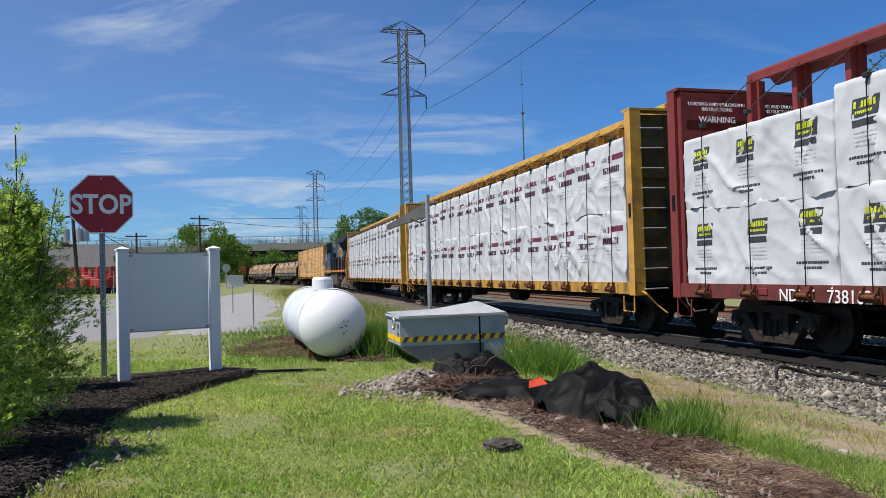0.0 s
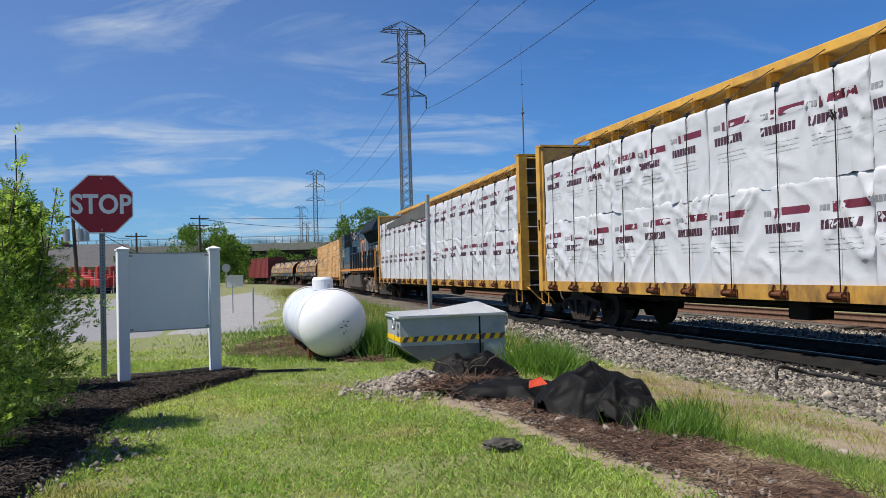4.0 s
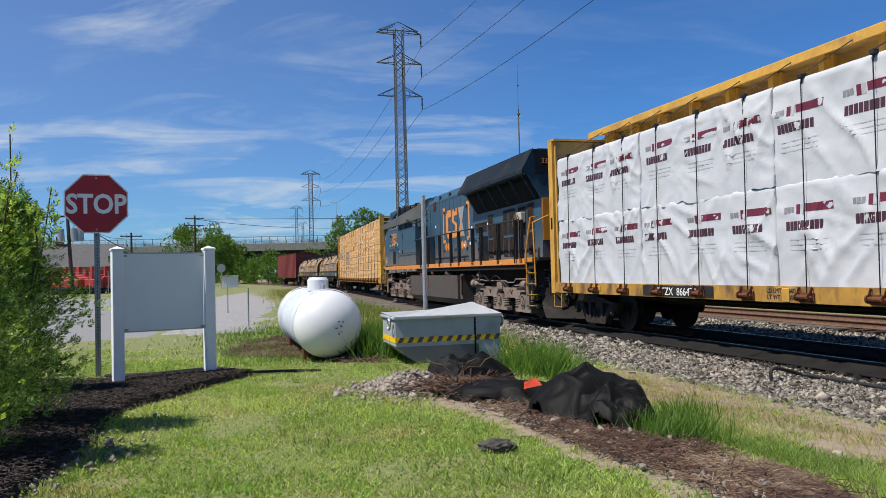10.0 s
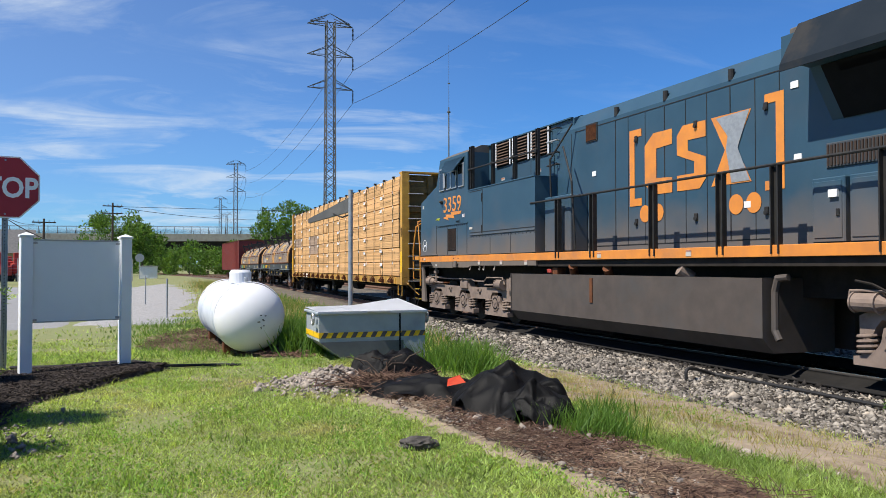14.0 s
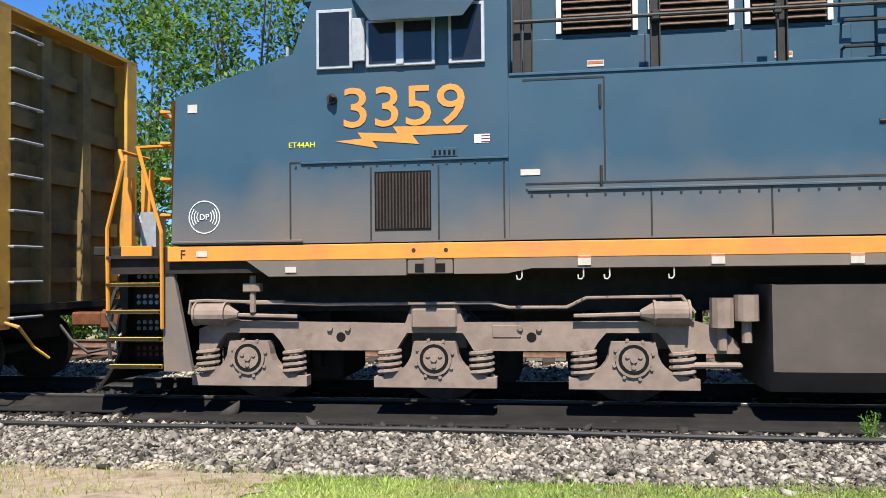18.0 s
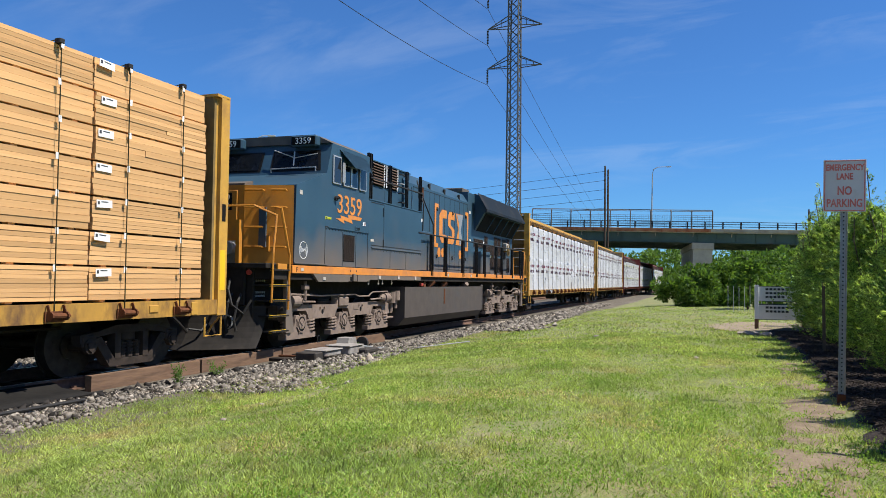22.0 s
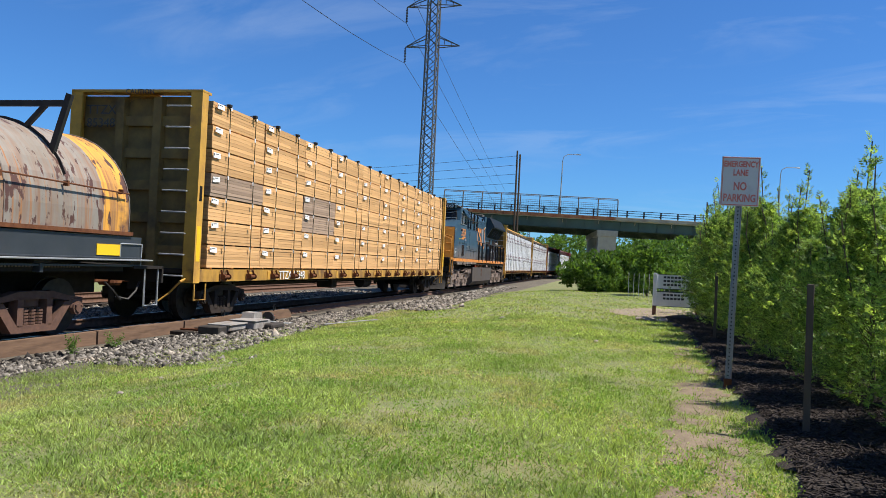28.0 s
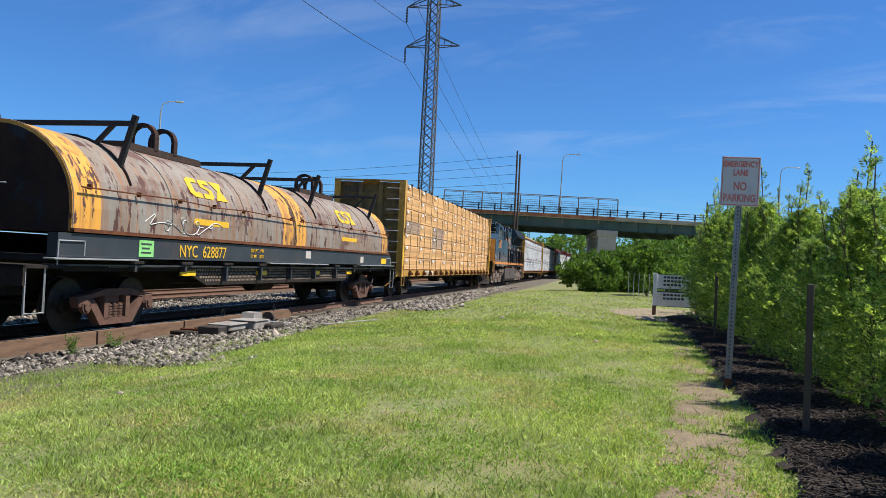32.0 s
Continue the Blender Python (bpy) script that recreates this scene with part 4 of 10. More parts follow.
        part("far_stack", bx(BM(), -lw / 2, lw / 2, 0.14, 1.40, 1.12, 3.7), M["wrap"], car)
        load_top = 4.2 if paint == "yellow" else 3.9
    for x in straps:
        winch(car, x, 0.98, wm)
    for x in straps:
        bm = BM()
        strip(bm, (x, -1.47, 1.0), (x, -1.452 if load == "lumber" else -1.44, load_top - 0.1), 0.018, 0.006, up=(1, 0, 0))
        strip(bm, (x, -1.45 if load == "lumber" else -1.44, load_top - 0.1), (x, -1.40, load_top + 0.05), 0.03, 0.006, up=(1, 0, 0))
        tube(bm, (x, -1.40, load_top + 0.05), (x, -hat, zc - 0.15), 0.009, 4)
        part("strap", bm, M["strap"] if load == "lumber" else M["black"], car)
        bm = bx(BM(), x - 0.045, x + 0.045, -1.47, -1.37, load_top - 0.02, load_top + 0.05, 0.01)
        part("edge_guard", bm, M["black"], car)
    for k in range(5):
        x = -half + 2.2 + k * (2 * half - 4.4) / 4 + 0.35
        part("sill_bracket", bx(BM(), x - 0.10, x + 0.10, -1.475, -1.455, 0.92, 1.03, 0.006), M["rust"] if k % 2 else P, car)
        part("stake_pocket", bx(BM(), x + 0.9, x + 1.06, -1.48, -1.455, 0.85, 1.06, 0.006), P, car)
    # reporting marks
    for words, size, x, y, z, rz in ids:
        lettering("lettering", words, size, M["white"] if paint != "yellow" or z < 0.89 else M["print"], car, pose(x, y, z, 90, 0, rz))
    return car


def hood_material():
    """Weathered silver-grey hood with orange end bands, rust runs from chips; in the hood's own space, x along it."""
    m = bpy.data.materials.new("rusted_coil_hood")
    m.use_nodes = True
    n, l = m.node_tree.nodes, m.node_tree.links
    b = n["Principled BSDF"]
    b.inputs["Roughness"].default_value, b.inputs["Metallic"].default_value = 0.6, 0.15
    co = n.new("ShaderNodeTexCoord")

    def noise_ramp(scale, stretch, a, z):
        mp, t, r = n.new("ShaderNodeMapping"), n.new("ShaderNodeTexNoise"), n.new("ShaderNodeValToRGB")
        mp.inputs["Scale"].default_value = stretch
        t.inputs["Scale"].default_value, t.inputs["Detail"].default_value, t.inputs["Roughness"].default_value = scale, 6, 0.6
        r.color_ramp.elements[0].position, r.color_ramp.elements[1].position = a, z
        l.new(co.outputs["Object"], mp.inputs["Vector"])
        l.new(mp.outputs["Vector"], t.inputs["Vector"])
        l.new(t.outputs["Fac"], r.inputs["Fac"])
        return r.outputs["Color"]

    def mixed(fac, c1, c2):
        x = n.new("ShaderNodeMixRGB")
        l.new(fac, x.inputs["Fac"])
        for sock, c in (("Color1", c1), ("Color2", c2)):
            if isinstance(c, tuple):
                x.inputs[sock].default_value = (*c, 1)
            else:
                l.new(c, x.inputs[sock])
        return x.outputs["Color"]
    sep, ab, gt = n.new("ShaderNodeSeparateXYZ"), n.new("ShaderNodeMath"), n.new("ShaderNodeMath")
    l.new(co.outputs["Object"], sep.inputs[0])
    ab.operation, gt.operation = "ABSOLUTE", "GREATER_THAN"
    l.new(sep.outputs["X"], ab.inputs[0])
    l.new(ab.outputs[0], gt.inputs[0])
    gt.inputs[1].default_value = 3.62
    grey = mixed(noise_ramp(1.4, (1, 1, 1), 0.3, 0.7), (0.30, 0.275, 0.235), (0.22, 0.185, 0.145))
    c = mixed(gt.outputs[0], grey, (0.74, 0.36, 0.055))
    c = mixed(noise_ramp(1.0, (7, 1, 0.35), 0.46, 0.74), c, (0.25, 0.13, 0.068))
    c = mixed(noise_ramp(1.0, (15, 1, 0.40), 0.56, 0.68), c, (0.36, 0.155, 0.05))
    c = mixed(noise_ramp(1.0, (5.5, 2.0, 2.0), 0.57, 0.595), c, (0.095, 0.043, 0.031))
    c = mixed(noise_ramp(1.0, (11, 3.0, 2.6), 0.63, 0.65), c, (0.085, 0.038, 0.028))
    c = mixed(noise_ramp(0.8, (1, 1, 1.3), 0.57, 0.66), c, (0.14, 0.068, 0.045))
    l.new(c, b.inputs["Base Color"])
    t, bp = n.new("ShaderNodeTexNoise"), n.new("ShaderNodeBump")
    t.inputs["Scale"].default_value, t.inputs["Detail"].default_value = 3.0, 5
    l.new(co.outputs["Object"], t.inputs["Vector"])
    bp.inputs["Strength"].default_value, bp.inputs["Distance"].default_value = 0.3, 0.03
    l.new(t.outputs["Fac"], bp.inputs["Height"])
    l.new(bp.outputs["Normal"], b.inputs["Normal"])
    return m


M["hood"] = hood_material()
M["darkrust"] = material("dark_rusted_steel", (0.05, 0.032, 0.026), (0.03, 0.022, 0.02), 0.85, scale=9, c3=(0.12, 0.05, 0.028), s3=3)
# Hood end plates, darker and browner than the barrel.
M["coilend"] = material("dark_hood_end", (0.05, 0.028, 0.02), (0.028, 0.02, 0.016), 0.9, scale=3, c3=(0.04, 0.05, 0.06), s3=1.5)
M["coilsill"] = material("dark_navy_sill_paint", (0.026, 0.032, 0.038), (0.036, 0.042, 0.048), 0.5, scale=2, c3=(0.06, 0.045, 0.038), s3=1.2, cut3=(0.55, 0.75))
M["lemon"] = material("yellow_stencil", (0.72, 0.43, 0.03), (0.65, 0.38, 0.03), 0.6, scale=8)
M["graf"] = material("faded_white_spray", (0.62, 0.62, 0.6), rough=0.7)
M["plow"] = material("soot_black_plow", (0.022, 0.020, 0.018), (0.034, 0.030, 0.027), 0.7, scale=4, c3=(0.06, 0.05, 0.042), s3=2, cut3=(0.6, 0.8))
M["greentag"] = material("green_card", (0.28, 0.68, 0.22), rough=0.6)


def hood_outline(n=18):
    """Half-barrel outline of a coil hood: (y, z) from the low side to the other."""
    pts = [(-1.45, 1.66), (-1.45, 2.05)]
    for k in range(1, n):
        a = math.pi - math.pi * k / n
        pts.append((1.45 * math.cos(a), 2.05 + 1.33 * math.sin(a)))
    return pts + [(1.45, 2.05), (1.45, 1.66)]


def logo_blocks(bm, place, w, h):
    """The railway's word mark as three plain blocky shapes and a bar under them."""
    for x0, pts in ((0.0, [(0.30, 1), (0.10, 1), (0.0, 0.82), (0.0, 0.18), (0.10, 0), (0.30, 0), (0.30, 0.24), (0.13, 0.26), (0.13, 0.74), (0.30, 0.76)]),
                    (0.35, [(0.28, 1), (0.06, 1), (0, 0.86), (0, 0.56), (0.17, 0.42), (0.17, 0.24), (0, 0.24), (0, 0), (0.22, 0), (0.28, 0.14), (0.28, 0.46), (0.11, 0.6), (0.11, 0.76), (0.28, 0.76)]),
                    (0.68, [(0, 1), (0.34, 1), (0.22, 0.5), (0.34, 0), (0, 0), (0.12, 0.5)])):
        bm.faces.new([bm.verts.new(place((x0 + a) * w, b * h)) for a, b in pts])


def coil_car(label, u0, u1):
    half = (u1 - u0) / 2
    car = thing("coil_car", label, "rail car", group="cars of the train")
    MOVERS.append((car, (u0 + u1) / 2, 6.95))
    bm = BM()
    for s in (-1, 1):
        prism(bm, [(s * 1.48, 1.28), (s * 1.48, 1.64), (s * 1.30, 1.64), (s * 1.30, 1.28)], "x", -half + 0.7, half - 0.7)
    part("side_sill", bm, M["coilsill"], car)
    part("floor", bx(BM(), -half + 0.7, half - 0.7, -1.3, 1.3, 1.2, 1.3), M["under"], car)
    for s in (-1, 1):
        bm = prism(BM(), [(-5.2, 1.05), (-4.3, 0.76), (4.3, 0.76), (5.2, 1.05), (half - 1.0, 1.05), (half - 1.0, 1.14), (-half + 1.0, 1.14), (-half + 1.0, 1.05)], "y", s * 1.36, s * 1.30)
        part("fish_belly_sill", bm, M["under"], car)
        # Pale raised tabs; the daylit ground behind the holes is put into their colour.
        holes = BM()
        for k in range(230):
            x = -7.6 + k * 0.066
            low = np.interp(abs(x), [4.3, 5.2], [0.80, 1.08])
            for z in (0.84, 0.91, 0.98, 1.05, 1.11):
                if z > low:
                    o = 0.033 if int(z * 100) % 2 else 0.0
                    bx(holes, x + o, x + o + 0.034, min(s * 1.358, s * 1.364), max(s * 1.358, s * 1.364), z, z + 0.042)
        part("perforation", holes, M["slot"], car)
        for x in (-7.0, -5.35, -3.67, -1.96, -0.2, 1.5, 3.2, 4.9, 6.6):
            rb = part("side_rib", bx(BM(), x - 0.035, x + 0.035, min(s * 1.36, s * 1.49), max(s * 1.36, s * 1.49), 0.84 if abs(x) < 4.3 else 1.04, 1.18, 0.006), M["coilsill"], car)
            part("rib_cap", bx(BM(), x - 0.20, x + 0.20, min(s * 1.40, s * 1.52), max(s * 1.40, s * 1.52), 1.18, 1.235, 0.008), M["under"], rb)
        part("running_board", bx(BM(), -half + 0.6, half - 0.6, min(s * 1.30, s * 1.47), max(s * 1.30, s * 1.47), 1.135, 1.165), M["coilsill"], car)
        for x0, x1 in ((-1.75, 2.2), (5.2, half - 0.5), (-half + 0.5, -7.1)):
            part("step_board", bx(BM(), x0, x1, min(s * 1.40, s * 1.60), max(s * 1.40, s * 1.60), 1.235, 1.262, 0.006), M["galv"], car, "galvanised step board")
        part("sill_flange", bx(BM(), -half + 0.7, half - 0.7, min(s * 1.47, s * 1.51), max(s * 1.47, s * 1.51), 1.27, 1.295, 0.004), M["coilsill"], car)
    bm = bx(BM(), -half + 0.3, half - 0.3, -0.3, 0.3, 0.62, 1.2)
    tube(bm, (-1.0, -0.7, 0.72), (0.1, -0.7, 0.72), 0.19, 12)
    pipe(bm, [(-5, -0.9, 0.8), (5, -0.9, 0.7)], 0.025, 5)
    part("underframe", bm, M["under"], car)
    for x, w2 in ((-5.1, 0.28), (-1.75, 0.26), (1.8, 0.26), (4.64, 0.24), (8.1, 0.3)):
        part("reflector", bx(BM(), x - w2, x + w2, -1.395 if abs(x) < 6 else -1.495, -1.366 if abs(x) < 6 else -1.48, 0.96 if abs(x) < 6 else 1.32, 1.06 if abs(x) < 6 else 1.50), M["safety"], car)
    for x, w2, z0 in ((0.9, 0.18, 1.40), (5.6, 0.16, 1.33)):
        part("load_stencil", bx(BM(), x - w2, x + w2, -1.486, -1.481, z0, z0 + 0.20), M["agedlabel"], car)
    for e in (-1, 1):
        hd = part("hood", prism(BM(), hood_outline(), "x", -4.32, 4.32), M["hood"], car, "rusted silver-grey hood with orange ends")
        hd.matrix_local = pose(e * 4.36, 0, 0)
        pts = [(-1.452, 1.67)] + [(y * 1.002, z + 0.006) for y, z in hood_outline()[1:-1]] + [(1.452, 1.67)]
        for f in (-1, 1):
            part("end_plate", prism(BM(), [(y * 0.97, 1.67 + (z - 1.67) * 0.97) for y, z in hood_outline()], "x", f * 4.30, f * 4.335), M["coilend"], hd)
        for f in (-4.30, -1.5, 1.5, 4.30):
            part("rib", pipe(BM(), [(f, a, b) for a, b in pts], 0.012, 5), M["hoodseam"], hd)
        bm = bx(BM(), -4.34, 4.34, -1.52, -1.44, 1.66, 1.72)
        bx(bm, -4.34, 4.34, 1.44, 1.52, 1.66, 1.72)
        part("hem", bm, M["rust"], hd)
        bm = pipe(BM(), [(-4.2, -1.50, 2.36), (-1.5, -1.51, 2.40), (0, -1.50, 2.36), (1.5, -1.51, 2.40), (4.2, -1.50, 2.36)], 0.014, 5)
        for k in range(7):
            bx(bm, -4.0 + k * 1.33, -3.96 + k * 1.33, -1.52, -1.44, 2.34, 2.42)
        part("locking_rod", bm, M["rust"], hd)
        for x in (-2.75, 2.75):
            bm = BM()
            for y in (-1, 1):
                strip(bm, (x, y * 1.13, 2.84), (x, y * 1.40, 3.74), 0.10, 0.07, up=(1, 0, 0))
                strip(bm, (x, y * 0.62, 3.22), (x, y * 0.98, 3.58), 0.08, 0.05, up=(1, 0, 0))
            strip(bm, (x, -1.36, 3.60), (x, 1.36, 3.60), 0.09, 0.06, up=(1, 0, 0))
            for (a, b), (c, d) in zip(pts[3:-3], pts[4:-2]):
                strip(bm, (x, a * 1.008, b + 0.012), (x, c * 1.008, d + 0.012), 0.05, 0.014, up=(1, 0, 0))
            part("stacking_bracket", bm, M["black"], hd)
        part("top_pad", prism(BM(), [(-1.45, 3.36), (-1.45, 3.50), (1.38, 3.50), (1.45, 3.44), (1.45, 3.36)], "y", -0.30, 0.30), M["louver"], hd, "rusty flat lifting pad")
        for x in (-0.36, 0.36):
            arc = [(-0.31, 3.46), (-0.31, 3.74)] + [(-0.31 * math.cos(k * math.pi / 12), 3.74 + 0.29 * math.sin(k * math.pi / 12)) for k in range(1, 12)] + [(0.31, 3.74), (0.31, 3.46)]
            inner = [(0.24, 3.46), (0.24, 3.73)] + [(0.24 * math.cos(k * math.pi / 12), 3.73 + 0.22 * math.sin(k * math.pi / 12)) for k in range(1, 12)] + [(-0.24, 3.73), (-0.24, 3.46)]
            part("lifting_eye", prism(BM(), arc + inner, "x", x - 0.07, x + 0.07), M["darkrust"], hd)
        bm = BM()
        def roll(x, d):
            a = math.radians(165 - d / 1.45 * 57)
            return (x, 1.462 * math.cos(a), 2.05 + 1.342 * math.sin(a))
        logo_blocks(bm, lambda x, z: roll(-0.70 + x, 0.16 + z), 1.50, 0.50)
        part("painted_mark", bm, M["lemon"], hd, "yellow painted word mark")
        part("painted_bar", bx(BM(), -0.72, 0.72, -1.4535, -1.4515, 1.98, 2.10), M["lemon"], hd)
        if e < 0:
            bm = BM()
            rnd = random.Random(4)
            for k in range(4):
                pts2 = [(-2.4 + k * 0.62 + j * 0.032 + 0.18 * math.sin(j * 0.42 + k), -1.456, 1.93 + 0.17 * math.sin(j * 0.36 + k * 2.1) * math.cos(j * 0.11 + k)) for j in range(26)]
                pipe(bm, pts2, 0.010, 4)
            part("sprayed_scrawl", bm, M["graf"], hd)
        # end platform gear
        xo = e * half
        bm = bx(BM(), min(xo, xo - e * 0.9), max(xo, xo - e * 0.9), -1.5, 1.5, 1.10, 1.15)
        bx(bm, min(xo - e * 0.05, xo), max(xo - e * 0.05, xo), -1.5, 1.5, 0.85, 1.15)
        part("end_platform", bm, M["under"], car)
        bm = BM()
        for y in (-1.45, 1.45):
            pipe(bm, [(xo - e * 0.1, y, 1.1), (xo - e * 0.1, y, 0.45), (xo - e * 0.5, y, 0.45), (xo - e * 0.5, y, 1.1)], 0.016, 5)
        pipe(bm, [(xo - e * 0.7, -1.49, 1.15), (xo - e * 0.7, -1.49, 1.52), (xo - e * 1.3, -1.49, 1.52), (xo - e * 1.3, -1.49, 1.3)], 0.013, 5)
        pipe(bm, [(xo - e * 0.62, -0.6, 2.35), (xo - e * 0.62, 0.6, 2.35)], 0.012, 5)
        part("grab_iron", bm, M["galv"], car)
        coupler(car, xo, e, M["rust"])
        freight_truck(car, e * 6.95, M["brown"])
    bm = bx(BM(), -6.95, -6.50, -1.492, -1.482, 1.31, 1.60)
    part("card", bm, M["greentag"], car)
    bm = BM()
    for k, (a, b) in enumerate(((-6.89, -6.57), (-6.87, -6.63), (-6.89, -6.59))):
        bx(bm, a, b, -1.496, -1.493, 1.52 - k * 0.075, 1.55 - k * 0.075)
    part("card_print", bm, M["print"], car)
    lettering("lettering", "NYC  628877", 0.33, M["lemon"], car, pose(-4.70, -1.486, 1.33, 90, 0, 0))
    for words, z in (("LD LMT  1799", 1.49), ("LT WT    8310", 1.36)):
        lettering("lettering", words, 0.11, M["lemon"], car, pose(-2.25, -1.486, z, 90, 0, 0))
    return car


def box_car(label, u0, u1):
    half = (u1 - u0) / 2
    car = thing("box_car", label, "rail car", group="cars of the train")
    MOVERS.append((car, (u0 + u1) / 2, half - 2.2))
    part("body", bx(BM(), -half, half, -1.5, 1.5, 1.0, 4.35, 0.03), M["red"], car)
    bm = BM()
    for k in range(17):
        x = -half + k * 2 * half / 16
        for s in (-1, 1):
            bx(bm, x - 0.05, x + 0.05, s * 1.5 - 0.04, s * 1.5 + 0.04, 1.0, 4.35)
    part("side_rib", bm, M["red"], car)
    bm = BM()
    for e in (-1, 1):
        for k in range(6):
            bx(bm, e * half - 0.05, e * half + 0.05, -1.45, 1.45, 1.3 + k * 0.5, 1.42 + k * 0.5)
    part("end_rib", bm, M["red"], car)
    part("roof", prism(BM(), [(-1.55, 4.35), (-1.55, 4.40), (0, 4.58), (1.55, 4.40), (1.55, 4.35)], "x", -half - 0.03, half + 0.03), M["rust"], car)
    part("underframe", bx(BM(), -half, half, -0.4, 0.4, 0.7, 1.0), M["under"], car)
    for e in (-1, 1):
        coupler(car, e * half, e, M["rust"])
        freight_truck(car, e * (half - 2.2), M["brown"])
    return car


# ---- the locomotive ----
def locomotive():
    lo = thing("locomotive", "dark blue diesel freight locomotive with gold nose and orange sill stripe", "locomotive", group="cars of the train")
    MOVERS.append((lo, 0.7, 7.7))
    X = lambda u: u - 0.7                    # offsets along the train, from the middle between the trucks
    W = 1.56
    F, R = X(-9.9), X(11.3)                  # ends of the sill stripe
    # platform
    part("platform", bx(BM(), X(-10.6), X(12.0), -1.5, 1.5, 1.45, 1.735), M["under"], lo)
    for s in (-1, 1):
        bm = bx(BM(), F, R, min(s * 1.49, s * W), max(s * 1.49, s * W), 1.58, 1.745, 0.006)
        part("sill_stripe", bm, M["orange"], lo, "orange sill stripe")
        bm = prism(BM(), [(X(-9.0), 1.58), (X(-8.75), 1.41), (X(-7.25), 1.41), (X(-7.25), 1.58)], "y", s * 1.50, s * (W - 0.005))
        prism(bm, [(X(-6.75), 1.58), (X(-6.75), 1.42), (X(-6.2), 1.42), (X(-5.95), 1.47), (X(-2.36), 1.47), (X(-2.36), 1.58)], "y", s * 1.50, s * (W - 0.005))
        part("skirt", bm, M["dusty"], lo)
        bm = bx(BM(), X(-7.24), X(-6.76), min(s * 1.46, s * 1.55), max(s * 1.46, s * 1.55), 1.42, 1.76, 0.01)
        jp = part("jacking_pad", bm, M["dusty"], lo)
        part("pocket", bx(BM(), X(-7.16), X(-6.84), min(s * 1.548, s * 1.554), max(s * 1.548, s * 1.554), 1.44, 1.53), M["dark"], jp)
        part("lug", bx(BM(), X(-7.06), X(-6.94), min(s * 1.53, s * 1.60), max(s * 1.53, s * 1.60), 1.42, 1.60, 0.01), M["dusty"], jp)
        for u in (-7.17, -6.83):
            part("bolt", tube(BM(), (X(u), s * 1.55, 1.67), (X(u), s * 1.565, 1.67), 0.022, 8), M["black"], jp)
    # nose and cab, full width
    side = [(X(-9.85), 1.76), (X(-9.80), 3.38), (X(-8.47), 3.79), (X(-8.20), 4.50), (X(-6.17), 4.50), (X(-6.17), 1.76)]
    cab = part("cab", prism(BM(), side, "y", -W, W), M["blue"], lo, "dark blue cab and nose")
    bm = prism(BM(), [(-W, 4.50), (-1.15, 4.70), (1.15, 4.70), (W, 4.50)], "x", X(-8.26), X(-6.17))
    part("cab_roof", bm, M["roofgrey"], cab, "dusty grey cab roof")
    bm = prism(BM(), [(X(-9.86), -W + 0.02), (X(-10.12), -0.55), (X(-10.12), 0.55), (X(-9.86), W - 0.02)], "z", 1.76, 3.36)
    nose = part("nose_front", bm, M["gold"], lo, "gold painted nose front")
    bm = prism(BM(), [(X(-9.80), 3.36), (X(-10.12), 3.36), (X(-10.12), 3.40), (X(-9.80), 3.48)], "y", -0.55, 0.55)
    part("nose_top", bm, M["roofgrey"], nose)
    bm = bx(BM(), X(-10.15), X(-10.115), -0.40, 0.40, 1.80, 3.25, 0.01)
    part("nose_door", bm, M["gold"], nose)
    bm = bx(BM(), X(-10.16), X(-10.14), -0.28, -0.04, 2.85, 3.2)
    part("headlight_recess", bm, M["dark"], nose)
    for z in (2.93, 3.12):
        part("headlight", tube(BM(), (X(-10.17), -0.16, z), (X(-10.155), -0.16, z), 0.075, 14), M["alu"], nose)
    bm = bx(BM(), X(-10.06), X(-10.02), -1.02, -0.86, 2.1, 2.9)
    part("painted_bracket", bm, M["blue"], nose)
    for z in (2.1, 2.5, 2.9, 3.25):
        part("grab_iron", pipe(BM(), [(X(-10.02), -0.95, z), (X(-10.13), -0.97, z), (X(-10.20), -0.62, z), (X(-10.12), -0.58, z)], 0.016, 6), M["gold"], nose)
        part("grab_iron", pipe(BM(), [(X(-9.93), -1.42, z), (X(-10.03), -1.44, z), (X(-10.09), -1.16, z), (X(-9.98), -1.14, z)], 0.016, 6), M["gold"], nose)
    part("nose_latch", bx(BM(), X(-10.02), X(-9.98), -1.08, -1.0, 2.0, 2.35, 0.008), M["gold"], nose)
    # windshield
    def shield(y0, y1, m, name, k=0.012, inset=0.0):
        a, b = Vector((X(-8.47), 0, 3.79)), Vector((X(-8.20), 0, 4.50))
        nrm = Vector((-(b - a).z, 0, (b - a).x)).normalized()
        bm2 = BM()
        lo_, hi_ = a.lerp(b, 0.10 + inset) + nrm * k, a.lerp(b, 0.78 - inset) + nrm * k
        vs = [bm2.verts.new((lo_.x, y0, lo_.z)), bm2.verts.new((lo_.x, y1, lo_.z)), bm2.verts.new((hi_.x, y1 * 0.93, hi_.z)), bm2.verts.new((hi_.x, y0 * 0.93, hi_.z))]
        bm2.faces.new(vs)
        bmesh.ops.solidify(bm2, geom=bm2.faces[:], thickness=0.01)
        return part(name, bm2, m, cab)
    shield(-1.40, -0.12, M["black"], "window_frame", 0.008)
    shield(0.12, 1.40, M["black"], "window_frame", 0.008)
    shield(-1.34, -0.18, M["glass"], "windshield", 0.02, 0.06)
    shield(0.18, 1.34, M["glass"], "windshield", 0.02, 0.06)
